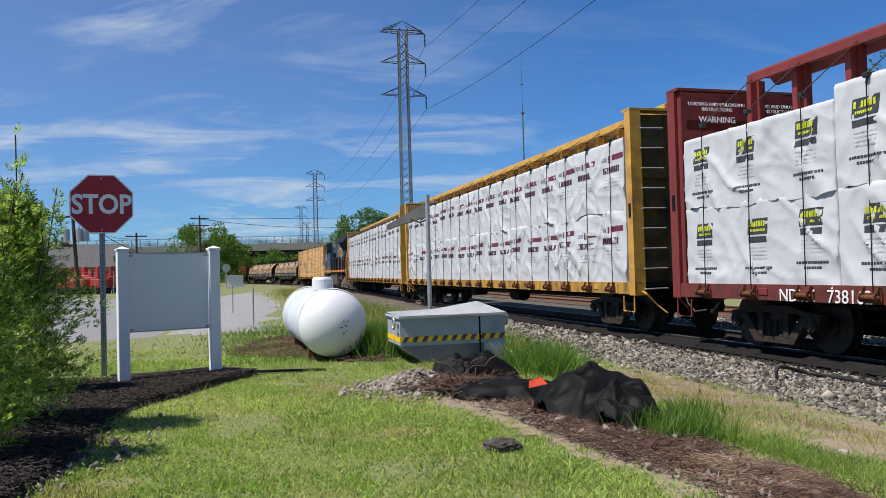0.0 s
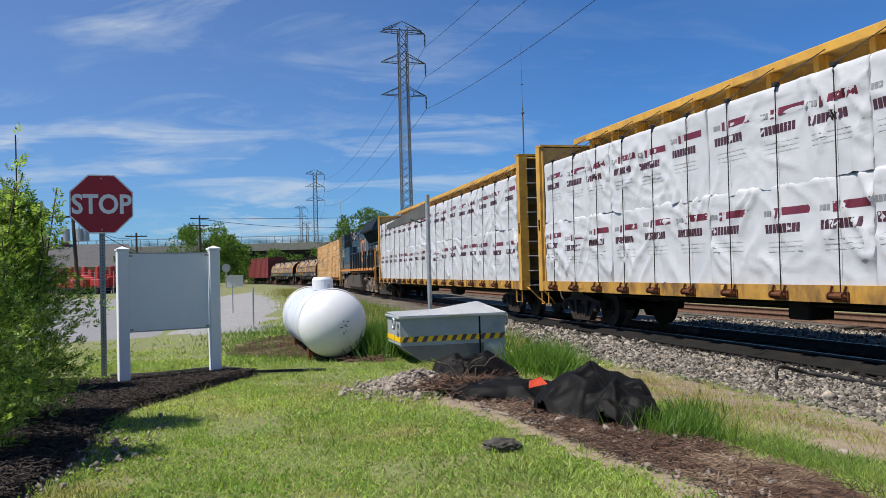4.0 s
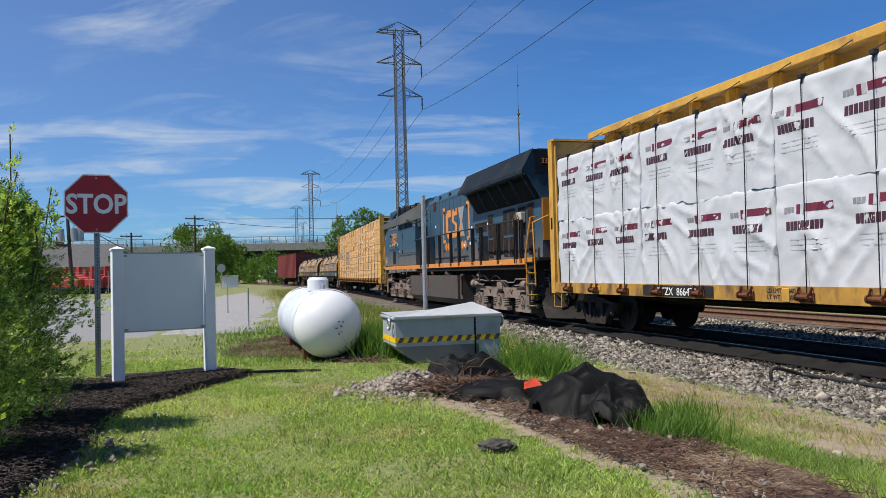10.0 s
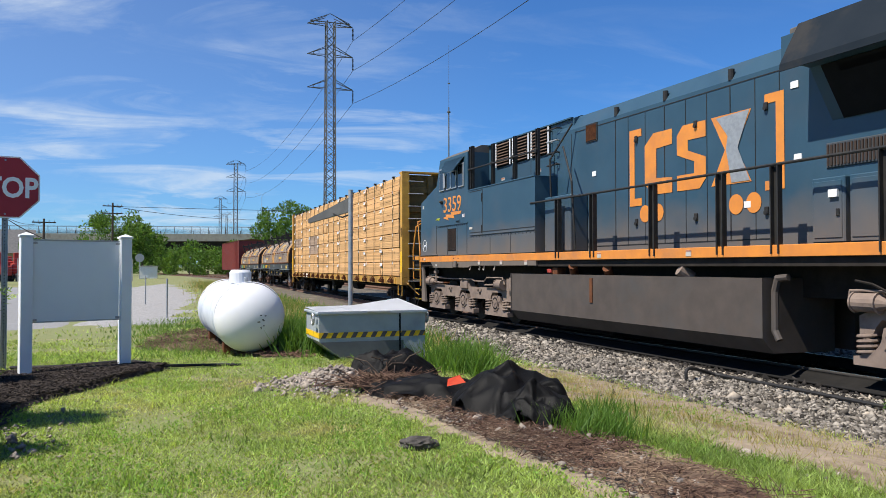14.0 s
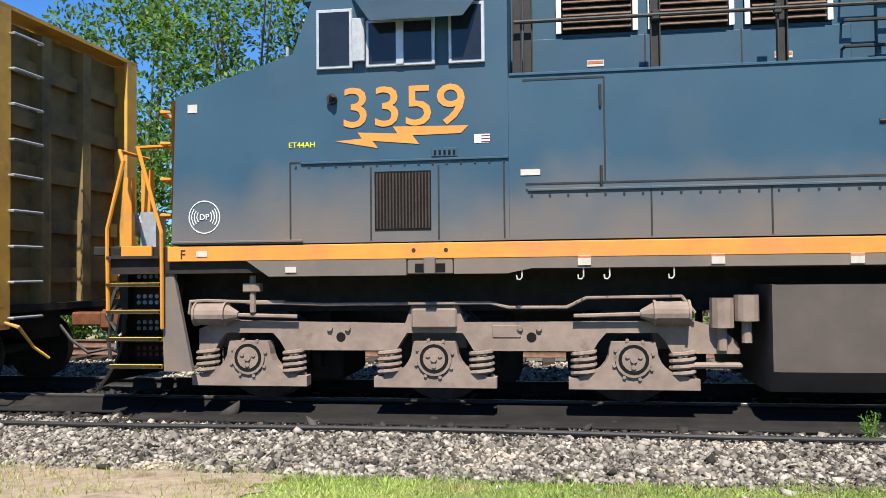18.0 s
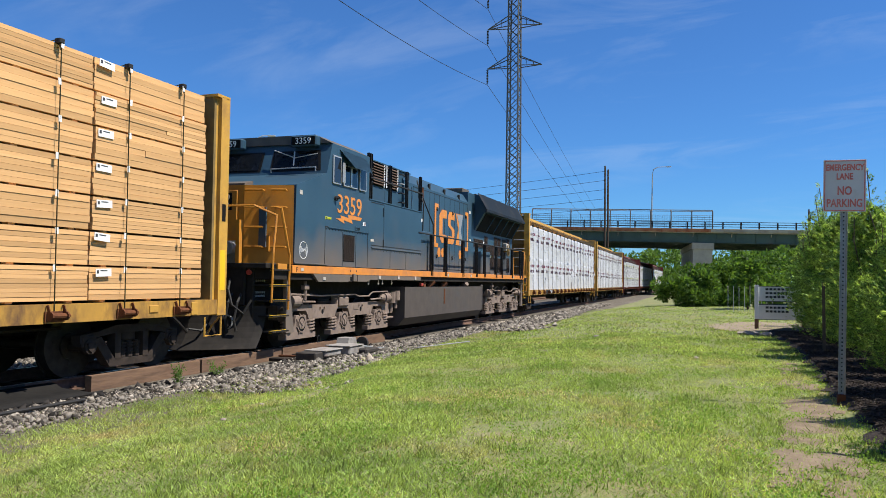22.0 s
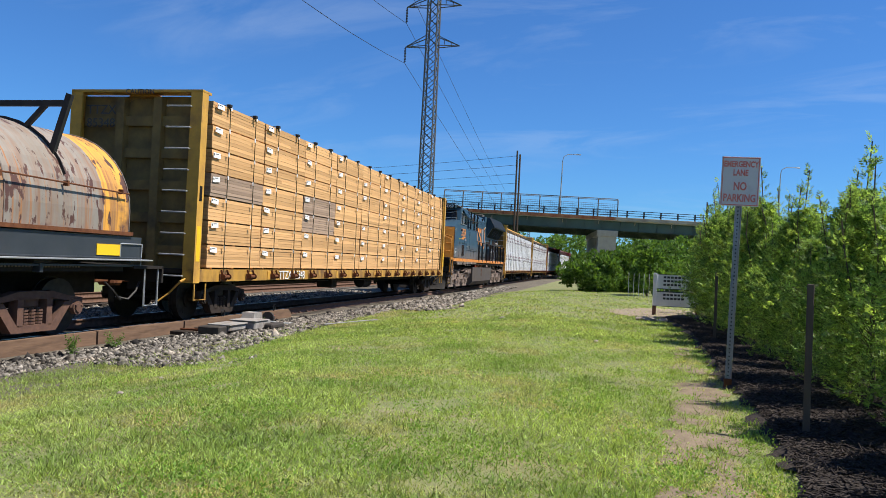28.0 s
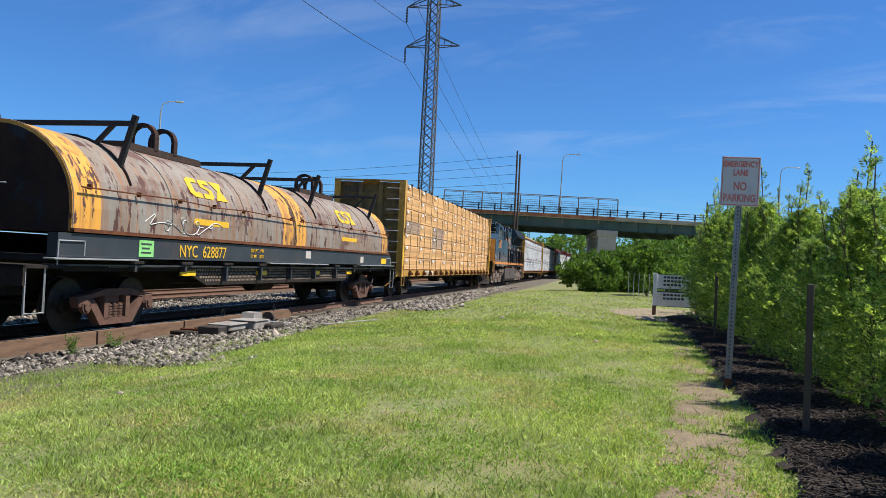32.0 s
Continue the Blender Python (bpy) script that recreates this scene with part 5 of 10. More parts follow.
    wp = pipe(BM(), [(X(-8.40), -0.2, 4.36), (X(-8.45), -0.75, 4.16), (X(-8.43), -1.3, 4.24)], 0.012, 5)
    pipe(wp, [(X(-8.45), -0.75, 4.30), (X(-8.50), -0.75, 3.98)], 0.016, 5)
    pipe(wp, [(X(-8.6), -1.35, 3.82), (X(-8.6), -1.35, 3.92), (X(-8.62), -0.25, 3.90), (X(-8.6), -0.25, 3.82)], 0.014, 5)
    part("wiper", wp, M["alu"], cab)
    for s in (-1, 1):
        bm = bx(BM(), X(-8.44), X(-8.16), s * 0.95 - 0.33, s * 0.95 + 0.33, 4.42, 4.66, 0.03)
        nb = part("number_box", bm, M["blue"], cab)
        part("number_board", bx(BM(), X(-8.455), X(-8.44), s * 0.95 - 0.29, s * 0.95 + 0.29, 4.45, 4.63), M["dark"], nb)
        lettering("lettering", "3359", 0.20, M["white"], nb, pose(X(-8.46), s * 0.95, 4.47, 90, 0, -90))
        # side windows
        y = s * (W + 0.004)
        for k, (a, b, z0, z1) in enumerate(((-8.20, -7.80, 3.60, 4.24), (-7.66, -6.92, 3.60, 4.10), (-6.78, -6.40, 3.60, 4.24))):
            bm = bx(BM(), X(a), X(b), min(y, y + s * 0.03), max(y, y + s * 0.03), z0, z1, 0.008)
            fr = part("window_frame", bm, M["alu"], cab, "bare aluminium window frame")
            bm = bx(BM(), X(a) + 0.035, X(b) - 0.035, min(y + s * 0.028, y + s * 0.036), max(y + s * 0.028, y + s * 0.036), z0 + 0.035, z1 - 0.035)
            part("pane", bm, M["glass"], fr)
        part("mullion", bx(BM(), X(-7.33), X(-7.25), min(y, y + s * 0.045), max(y, y + s * 0.045), 3.62, 4.08), M["alu"], cab)
        part("wind_deflector", bx(BM(), X(-7.80), X(-7.66), min(y + s * 0.05, y + s * 0.07), max(y + s * 0.05, y + s * 0.07), 3.66, 4.12, 0.008), M["galv"], cab)
        bm = BM()
        vs = [bm.verts.new(p) for p in ((X(-7.84), s * W, 4.42), (X(-6.38), s * W, 4.42), (X(-6.60), s * (W + 0.27), 4.02), (X(-7.56), s * (W + 0.27), 4.02))]
        bm.faces.new(vs)
        bmesh.ops.solidify(bm, geom=bm.faces[:], thickness=0.02)
        part("sun_visor", bm, M["blue"], cab)
        lettering("lettering", "3359", 0.60, M["orange"], cab, pose(X(-7.27), s * (W + 0.004), 2.98, 90, 0, 0 if s < 0 else 180) @ Matrix.Diagonal((1.13, 1, 1, 1)), "orange road number", bold=0.003)
        bm = BM()
        bolt = [(-8.0, 2.835), (-7.71, 2.855), (-7.76, 2.92), (-7.33, 2.895), (-7.38, 2.97), (-6.58, 2.955), (-6.66, 2.878), (-7.17, 2.872), (-7.10, 2.778), (-7.60, 2.828), (-7.54, 2.748)]
        prism(bm, [(X(a), b) for a, b in bolt], "y", s * (W + 0.002), s * (W + 0.006))
        part("lightning_mark", bm, M["orange"], cab)
        # roundel on the nose
        bm = BM()
        for r0 in (0.175,):
            for k in range(28):
                a0, a1 = k * math.tau / 28, (k + 1) * math.tau / 28
                strip(bm, (X(-9.47) + r0 * math.cos(a0), s * (W + 0.004), 2.06 + r0 * math.sin(a0)), (X(-9.47) + r0 * math.cos(a1), s * (W + 0.004), 2.06 + r0 * math.sin(a1)), 0.009, 0.004, up=(0, 1, 0))
        for sg in (-1, 1):
            for r0 in (0.085, 0.115, 0.145):
                for k in range(5):
                    a0, a1 = (k - 2.5) * 0.26 + (0 if sg > 0 else math.pi), (k - 1.5) * 0.26 + (0 if sg > 0 else math.pi)
                    strip(bm, (X(-9.47) + r0 * math.cos(a0), s * (W + 0.004), 2.06 + r0 * math.sin(a0)), (X(-9.47) + r0 * math.cos(a1), s * (W + 0.004), 2.06 + r0 * math.sin(a1)), 0.008, 0.004, up=(0, 1, 0))
        part("roundel", bm, M["white"], cab)
        lettering("lettering", "DP", 0.09, M["white"], cab, pose(X(-9.47), s * (W + 0.004), 2.03, 90, 0, 0 if s < 0 else 180))
        lettering("lettering", "F", 0.14, M["black"], lo, pose(X(-9.72), s * (W + 0.002), 1.61, 90, 0, 0 if s < 0 else 180))
        lettering("lettering", "ET44AH", 0.085, M["limeprint"], cab, pose(X(-8.37), s * (W + 0.004), 2.78, 90, 0, 0 if s < 0 else 180), "lime model lettering")
        bm = bx(BM(), X(-6.52), X(-6.36), s * W - 0.005, s * W + 0.005, 2.77, 2.86)
        part("flag_sticker", bm, M["white"], cab)
        bm = BM()
        for k in range(3):
            bx(bm, X(-6.45), X(-6.36), s * W - 0.007, s * W + 0.007, 2.775 + k * 0.03, 2.787 + k * 0.03)
        part("flag_stripe", bm, M["maroon"], cab)
        # grille and door seams on the cab side
        bm = bx(BM(), X(-7.58), X(-6.98), s * W - 0.006, s * W + 0.006, 1.88, 2.50)
        gl = part("grille_recess", bm, M["dark"], cab)
        bm = BM()
        for k in range(17):
            bx(bm, X(-7.56) + k * 0.0345, X(-7.545) + k * 0.0345, s * W - 0.012, s * W + 0.012, 1.90, 2.48)
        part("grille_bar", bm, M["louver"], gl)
        seams = BM()
        for a, b, c, d in ((-8.5, 2.62, -6.22, 2.62), (-8.5, 1.78, -8.5, 2.62), (-7.62, 1.78, -7.62, 2.55), (-6.9, 1.78, -6.9, 2.55), (-6.22, 1.78, -6.22, 2.62), (-6.02, 3.40, -5.2, 3.40), (-5.2, 2.35, -5.2, 3.40), (-6.0, 2.27, -2.4, 2.27), (-6.0, 2.33, -2.4, 2.33), (-4.75, 1.78, -4.75, 2.25), (-3.6, 1.78, -3.6, 2.25)):
            strip(seams, (X(a), s * (W + 0.001), b), (X(c), s * (W + 0.001), d), 0.018, 0.008, up=(0, 1, 0))
        part("panel_seam", seams, M["black"], cab)
        for u0, pitch, count, zb in ((-8.44, 0.148, 16, 2.57), (-5.94, 0.185, 20, 2.21)):
            for k in range(count):
                part("bolt", bx(BM(), X(u0) + k * pitch - 0.011, X(u0) + k * pitch + 0.011, s * W - 0.008, s * W + 0.008, zb - 0.011, zb + 0.011), M["black"], cab)
    # wide equipment body behind the cab, and its louvred upper part
    wide = part("wide_body", bx(BM(), X(-6.168), X(-2.38), -W, W, 1.762, 3.46), M["blue"], lo)
    up = part("upper_body", prism(BM(), [(-0.93, 3.46), (-0.93, 4.66), (-0.75, 4.74), (0.75, 4.74), (0.93, 4.66), (0.93, 3.46)], "x", X(-6.165), X(-1.75)), M["blue"], lo)
    for s in (-1, 1):
        for a, b in ((-5.64, -4.82), (-4.66, -3.82), (-3.66, -2.83)):
            fr = part("louver_frame", bx(BM(), X(a - 0.03), X(b + 0.03), min(s * 0.93, s * 0.965), max(s * 0.93, s * 0.965), 4.03, 4.655, 0.008), M["dark"], up)
            for j in range(8):
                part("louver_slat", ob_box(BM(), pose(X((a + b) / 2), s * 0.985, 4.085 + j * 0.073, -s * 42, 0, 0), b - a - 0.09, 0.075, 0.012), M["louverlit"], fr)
            for q in (a, b):
                part("jamb", bx(BM(), X(q) - 0.028, X(q) + 0.028, min(s * 0.965, s * 0.985), max(s * 0.965, s * 0.985), 4.03, 4.655, 0.004), M["silver"], fr, "bare silver jamb")
        part("body_panel", bx(BM(), X(-5.95), X(-2.62), min(s * 0.93, s * 0.955), max(s * 0.93, s * 0.955), 3.50, 3.99, 0.01), M["blue"], up)
        for u in (-4.72, -3.72):
            part("panel_seam", bx(BM(), X(u) - 0.008, X(u) + 0.008, min(s * 0.95, s * 0.959), max(s * 0.95, s * 0.959), 3.50, 3.99), M["black"], up)
        for u in (-5.25, -3.3):
            nt2 = part("notice", bx(BM(), X(u) - 0.09, X(u) + 0.09, min(s * 0.953, s * 0.962), max(s * 0.953, s * 0.962), 3.66, 3.73), M["agedlabel"], up)
            part("notice_band", bx(BM(), X(u) - 0.085, X(u) + 0.085, min(s * 0.956, s * 0.965), max(s * 0.956, s * 0.965), 3.69, 3.72), M["fadedorange"], nt2)
        part("eave", bx(BM(), X(-6.16), X(-1.8), min(s * 0.92, s * 0.985), max(s * 0.92, s * 0.985), 4.66, 4.69), M["blue"], up)
        for u in (-6.07, -5.96, -4.68, -3.46, -2.35):
            part("rail_post", prism(BM(), [(X(u) - 0.05, s * 1.47), (X(u) + 0.05, s * 1.47), (X(u) + 0.05, s * 1.54), (X(u) + 0.038, s * 1.54), (X(u) + 0.038, s * 1.484), (X(u) - 0.038, s * 1.484), (X(u) - 0.038, s * 1.54), (X(u) - 0.05, s * 1.54)], "z", 3.46, 4.50 if u > -5.5 else 4.62), M["black"], lo)
        for k in range(3):
            part("rail_bracket", bx(BM(), X(-4.68 + 1.17 * k) - 0.04, X(-4.68 + 1.17 * k) + 0.04, min(s * 1.53, s * 1.58), max(s * 1.53, s * 1.58), 3.95, 4.05, 0.01), M["black"], lo)
        part("hand_rail", tube(BM(), (X(-6.1), s * 1.565, 4.0), (X(-2.3), s * 1.565, 4.0), 0.021, 8), M["black"], lo)
        part("ledge", bx(BM(), X(-6.16), X(-2.39), min(s * 1.5, s * 1.575), max(s * 1.5, s * 1.575), 3.445, 3.475, 0.005), M["blue"], lo)
        for k in range(4):
            part("grab_iron", pipe(BM(), [(X(-2.72), s * 0.94, 3.72 + k * 0.27), (X(-2.72), s * 1.07, 3.72 + k * 0.27), (X(-2.28), s * 1.07, 3.72 + k * 0.27), (X(-2.28), s * 0.94, 3.72 + k * 0.27)], 0.014, 6), M["galv"] if k == 2 else M["black"], up)
        part("vent_strip", bx(BM(), X(-6.97), X(-6.70), min(s * W, s * (W + 0.012)), max(s * W, s * (W + 0.012)), 2.64, 2.73, 0.003), M["blue"], cab)
        for j in range(5):
            part("vent_slot", bx(BM(), X(-6.945) + j * 0.05, X(-6.92) + j * 0.05, min(s * (W + 0.008), s * (W + 0.016)), max(s * (W + 0.008), s * (W + 0.016)), 2.655, 2.705), M["dark"], cab)
        part("marker_knob", tube(tube(BM(), (X(-8.03), s * W, 3.28), (X(-8.03), s * (W + 0.05), 3.28), 0.055, 12), (X(-8.03), s * (W + 0.05), 3.28), (X(-8.0), s * (W + 0.09), 3.31), 0.03, 8), M["black"], cab)
        part("notice", bx(BM(), X(-9.66), X(-9.55), min(s * W, s * (W + 0.006)), max(s * W, s * (W + 0.006)), 3.20, 3.29), M["agedlabel"], cab)
        part("drip_ledge", bx(BM(), X(-8.38), X(-6.17), min(s * W, s * (W + 0.022)), max(s * W, s * (W + 0.022)), 2.60, 2.625, 0.004), M["blue"], cab)
        part("drip_ledge", bx(BM(), X(-9.85), X(-8.36), min(s * W, s * (W + 0.022)), max(s * W, s * (W + 0.022)), 1.775, 1.80, 0.004), M["blue"], cab)
        part("drip_ledge", bx(BM(), X(-5.98), X(-2.4), min(s * W, s * (W + 0.022)), max(s * W, s * (W + 0.022)), 2.255, 2.28, 0.004), M["blue"], wide)
        part("door_hinge", pipe(BM(), [(X(-5.24), s * (W + 0.012), 2.3), (X(-5.24), s * (W + 0.012), 2.5)], 0.014, 6), M["black"], wide)
        part("door_hinge", pipe(BM(), [(X(-5.24), s * (W + 0.012), 3.1), (X(-5.24), s * (W + 0.012), 3.32)], 0.014, 6), M["black"], wide)
    # long hood
    hd = part("hood", prism(BM(), [(-1.0, 1.76), (-1.0, 4.40), (-0.8, 4.70), (0.8, 4.70), (1.0, 4.40), (1.0, 1.76)], "x", X(-2.38), X(4.2)), M["blue"], lo, "dark blue engine hood")
    prof = [(-1.0, 1.76), (-1.0, 3.42), (-1.40, 4.10), (-1.56, 4.12), (-1.55, 4.20), (-1.22, 4.80), (1.22, 4.80), (1.55, 4.20), (1.56, 4.12), (1.40, 4.10), (1.0, 3.42), (1.0, 1.76)]
    cool = part("radiator_hood", prism(BM(), [(-1.0, 1.761), (-1.0, 4.80), (1.0, 4.80), (1.0, 1.761)], "x", X(4.2), X(5.1)), M["blue"], lo)
    rad = part("radiator_section", prism(BM(), prof, "x", X(5.1), X(11.3)), M["blue"], lo, "flared radiator section with screens")
    for s in (-1, 1):
        part("eave_plate", prism(BM(), [(s * 1.565, 4.11), (s * 1.555, 4.205), (s * 1.225, 4.805), (s * 1.23, 4.815), (s * 1.575, 4.21), (s * 1.585, 4.11)], "x", X(4.75), X(11.34)), M["roofblue"], rad, "dark blue flared eave")
        part("soffit", prism(BM(), [(s * 1.01, 3.43), (s * 1.41, 4.09), (s * 1.42, 4.08), (s * 1.02, 3.42)], "x", X(5.3), X(11.2)), M["dark"], rad)
    part("rear_number_panel", bx(BM(), X(11.301), X(11.335), -1.2, 1.2, 4.12, 4.78), M["roofblue"], rad)
    for y0 in (-0.80, 0.80):
        lettering("lettering", "3359", 0.20, M["orange"], rad, pose(X(11.34), y0, 4.40, 90, 0, 90))
    bm = bx(BM(), X(4.15), X(5.05), -0.8, 0.8, 4.80, 4.96, 0.02)
    part("roof_box", bm, M["roofgrey"], cool)
    bm = BM()
    for k in range(22):
        bx(bm, X(5.3) + k * 0.27, X(5.42) + k * 0.27, -1.0, 1.0, 4.80, 4.85)
    part("roof_fan_grille", bm, M["roofgrey"], rad)
    for u, w2 in ((-1.4, 0.35), (0.6, 0.3), (2.4, 0.35)):
        part("roof_hatch", bx(BM(), X(u - w2), X(u + w2), -0.5, 0.5, 4.70, 4.76, 0.02), M["roofgrey"], hd)
    for s in (-1, 1):
        y = s * 1.0
        # slanted screens
        for k in range(5):
            a = 5.55 + k * 1.10
            bm = BM()
            p0, p1 = (s * 1.03, 3.50), (s * 1.385, 4.06)
            vs = [bm.verts.new(p) for p in ((X(a), s * 1.045, 3.50), (X(a + 0.96), s * 1.045, 3.50), (X(a + 0.96), s * 1.40, 4.04), (X(a), s * 1.40, 4.04))]
            bm.faces.new(vs)
            bmesh.ops.solidify(bm, geom=bm.faces[:], thickness=0.012)
            part("screen", bm, M["dark"], rad)
            part("strut", strip(BM(), (X(a + 1.03), s * 1.06, 3.47), (X(a + 1.03), s * 1.44, 4.08), 0.05, 0.02, up=(1, 0, 0)), M["blue"], rad)
        # ribbed air intakes
        for a, b, z0, z1 in ((5.0, 6.30, 2.78, 3.12), (6.48, 6.95, 2.55, 3.30), (6.48, 6.95, 1.86, 2.48), (7.02, 7.50, 1.95, 2.98), (7.56, 7.98, 1.95, 2.98), (8.04, 8.47, 2.55, 3.34), (8.04, 8.47, 1.86, 2.48), (8.57, 9.08, 2.55, 3.34), (8.57, 9.08, 1.86, 2.48), (10.22, 10.70, 2.62, 3.38), (10.22, 10.70, 1.88, 2.54)):
            bm = bx(BM(), X(a), X(b), y - 0.02, y + 0.02, z0, z1, 0.01)
            fr = part("intake_frame", bm, M["fadedblue"], rad, "dust-faded door round a ribbed intake")
            bm = BM()
            k = 0.03
            while X(a) + k + 0.03 < X(b):
                bx(bm, X(a) + k, X(a) + k + 0.028, y - 0.035, y + 0.035, z0 + 0.03, z1 - 0.03)
                k += 0.055
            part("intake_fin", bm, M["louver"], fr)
        for a, b in ((5.02, 5.55), (5.62, 6.38)):
            cbt = part("cabinet", bx(BM(), X(a), X(b), min(y, y + s * 0.30), max(y, y + s * 0.30), 1.76, 2.62, 0.015), M["blue"], lo)
            part("door", bx(BM(), X(a) + 0.04, X(b) - 0.04, min(y + s * 0.30, y + s * 0.312), max(y + s * 0.30, y + s * 0.312), 1.82, 2.57, 0.006), M["blue"], cbt)
            part("latch", bx(BM(), X(b) - 0.12, X(b) - 0.07, min(y + s * 0.31, y + s * 0.33), max(y + s * 0.31, y + s * 0.33), 2.1, 2.2, 0.006), M["black"], cbt)
        part("recess_panel", bx(BM(), X(9.36), X(10.1), y - 0.012, y + 0.012, 1.95, 3.36, 0.006), M["fadedblue"], rad)
        part("recess_box", bx(BM(), X(9.42), X(10.05), y - 0.02, y + 0.02, 2.45, 3.30, 0.01), M["dark"], rad)
        part("brake_gear_box", bx(BM(), X(9.62), X(10.02), min(y, y + s * 0.16), max(y, y + s * 0.16), 2.82, 3.14, 0.02), M["agedlabel"], rad)
        # doors and seams on the hood
        seams = BM()
        for u in (-1.75, -0.08, 0.35, 0.89, 1.46, 2.04, 2.58, 3.13, 3.67, 4.16):
            strip(seams, (X(u), y, 1.85), (X(u), y, 4.3), 0.02 if u in (-0.08, 1.46, 3.13) else 0.012, 0.012, up=(0, 1, 0))
        for z in (1.86, 4.32):
            strip(seams, (X(-1.6), y, z), (X(4.2), y, z), 0.016, 0.012, up=(0, 1, 0))
        part("door_seam", seams, M["black"], hd)
        lat = BM()
        for u in (0.62, 2.31, 3.90):
            for z in (2.22, 3.78):
                part("door_latch", tube(bx(BM(), X(u) - 0.04, X(u) + 0.04, min(y, y + s * 0.03), max(y, y + s * 0.03), z, z + 0.12, 0.008), (X(u), y + s * 0.02, z + 0.03), (X(u), y + s * 0.045, z + 0.03), 0.035, 10), M["black"], hd)
        lat.free()
        for u in (-0.08, 1.46, 3.13):
            part("lifting_stub", tube(BM(), (X(u), s * 0.97, 4.40), (X(u), s * 0.97, 4.58), 0.05, 10), M["black"], hd)
        fr = part("vent_frame", bx(BM(), X(-1.15), X(-0.72), y - 0.02, y + 0.02, 4.02, 4.40), M["black"], hd)
        bm = BM()
        for k in range(10):
            bx(bm, X(-1.12) + k * 0.038, X(-1.10) + k * 0.038, y - 0.032, y + 0.032, 4.05, 4.37)
        part("vent_fin", bm, M["rust"], fr)
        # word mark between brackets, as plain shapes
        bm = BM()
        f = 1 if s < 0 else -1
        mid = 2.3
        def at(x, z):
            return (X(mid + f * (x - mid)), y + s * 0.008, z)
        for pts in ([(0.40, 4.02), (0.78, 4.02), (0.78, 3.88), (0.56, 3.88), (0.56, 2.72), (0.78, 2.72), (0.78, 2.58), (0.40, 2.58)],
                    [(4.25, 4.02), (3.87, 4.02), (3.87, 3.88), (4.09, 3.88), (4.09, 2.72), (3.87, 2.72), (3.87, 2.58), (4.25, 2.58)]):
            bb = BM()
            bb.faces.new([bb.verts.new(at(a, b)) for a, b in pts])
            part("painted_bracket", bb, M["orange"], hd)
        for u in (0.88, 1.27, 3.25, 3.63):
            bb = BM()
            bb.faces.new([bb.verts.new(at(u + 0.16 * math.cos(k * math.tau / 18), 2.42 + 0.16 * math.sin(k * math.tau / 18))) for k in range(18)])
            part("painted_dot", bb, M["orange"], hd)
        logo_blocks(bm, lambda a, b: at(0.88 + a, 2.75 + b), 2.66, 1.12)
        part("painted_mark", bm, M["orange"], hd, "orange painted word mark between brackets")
        bm = BM()
        vs = [bm.verts.new(at(*p)) for p in ((3.16, 2.77), (3.56, 2.77), (3.30, 3.31), (3.56, 3.86), (2.82, 3.84), (3.08, 3.52), (3.04, 3.31))]
        bm.faces.new(vs)
        for v in bm.verts:
            v.co.y += s * 0.006
        part("bare_door", bm, M["galv"], hd)
        for u, z in ((4.45, 4.0), (4.5, 2.95), (5.4, 2.35), (6.3, 2.4), (3.5, 2.35), (6.4, 2.95), (-0.85, 3.3)):
            off = 0.35 if u > 5 and z < 2.5 else 0.012
            part("notice", bx(BM(), X(u) - 0.07, X(u) + 0.07, min(y, y + s * off) if off > 0.1 else y - 0.012, max(y, y + s * off) if off > 0.1 else y + 0.012, z, z + 0.10), M["white"], lo)
        for u, z in ((-5.42, 1.545), (-4.12, 1.545), (-2.83, 1.535), (0.2, 1.66), (2.8, 1.66), (9.3, 1.66)):
            nt_ = part("notice", bx(BM(), X(u) - 0.065, X(u) + 0.065, s * W - 0.008, s * W + 0.008, z - 0.05, z + 0.05), M["agedlabel"], lo)
            part("notice_band", bx(BM(), X(u) - 0.064, X(u) + 0.064, s * W - 0.010, s * W + 0.010, z + 0.025, z + 0.045), M["fadedorange"], nt_)
        for u, z in ((-9.5, 1.66), (-8.5, 1.48)):
            part("notice", bx(BM(), X(u) - 0.06, X(u) + 0.06, s * W - 0.008, s * W + 0.008, z - 0.03, z + 0.03), M["agedlabel"], lo)
        part("notice", bx(BM(), X(-6.05), X(-5.85), s * W - 0.008, s * W + 0.008, 2.42, 2.48), M["agedlabel"], lo)
        for u in (-6.07, -5.45, -5.19, -4.56):
            part("cable_hook", pipe(BM(), [(X(u) + 0.02, s * 1.53, 1.47), (X(u) + 0.02, s * 1.54, 1.38), (X(u), s * 1.54, 1.355), (X(u) - 0.03, s * 1.54, 1.36), (X(u) - 0.035, s * 1.54, 1.40)], 0.008, 5), M["agedlabel"], lo)
        # walkway rail
        bm = BM()
        for u in (-1.4, -0.05, 1.85, 3.53, 4.63, 6.35, 7.3, 9.05, 10.6, 11.05):
            c = X(u)
            part("rail_post", prism(BM(), [(c - 0.075, s * 1.50), (c - 0.075, s * 1.585), (c - 0.055, s * 1.585), (c - 0.055, s * 1.52), (c + 0.055, s * 1.52), (c + 0.055, s * 1.585), (c + 0.075, s * 1.585), (c + 0.075, s * 1.50)], "z", 1.62, 2.84), M["black"], lo)
        part("hand_rail", pipe(BM(), [(X(-2.6), s * 1.56, 2.855), (X(10.9), s * 1.56, 2.855)], 0.022, 8), M["black"], lo)
        bm.free()
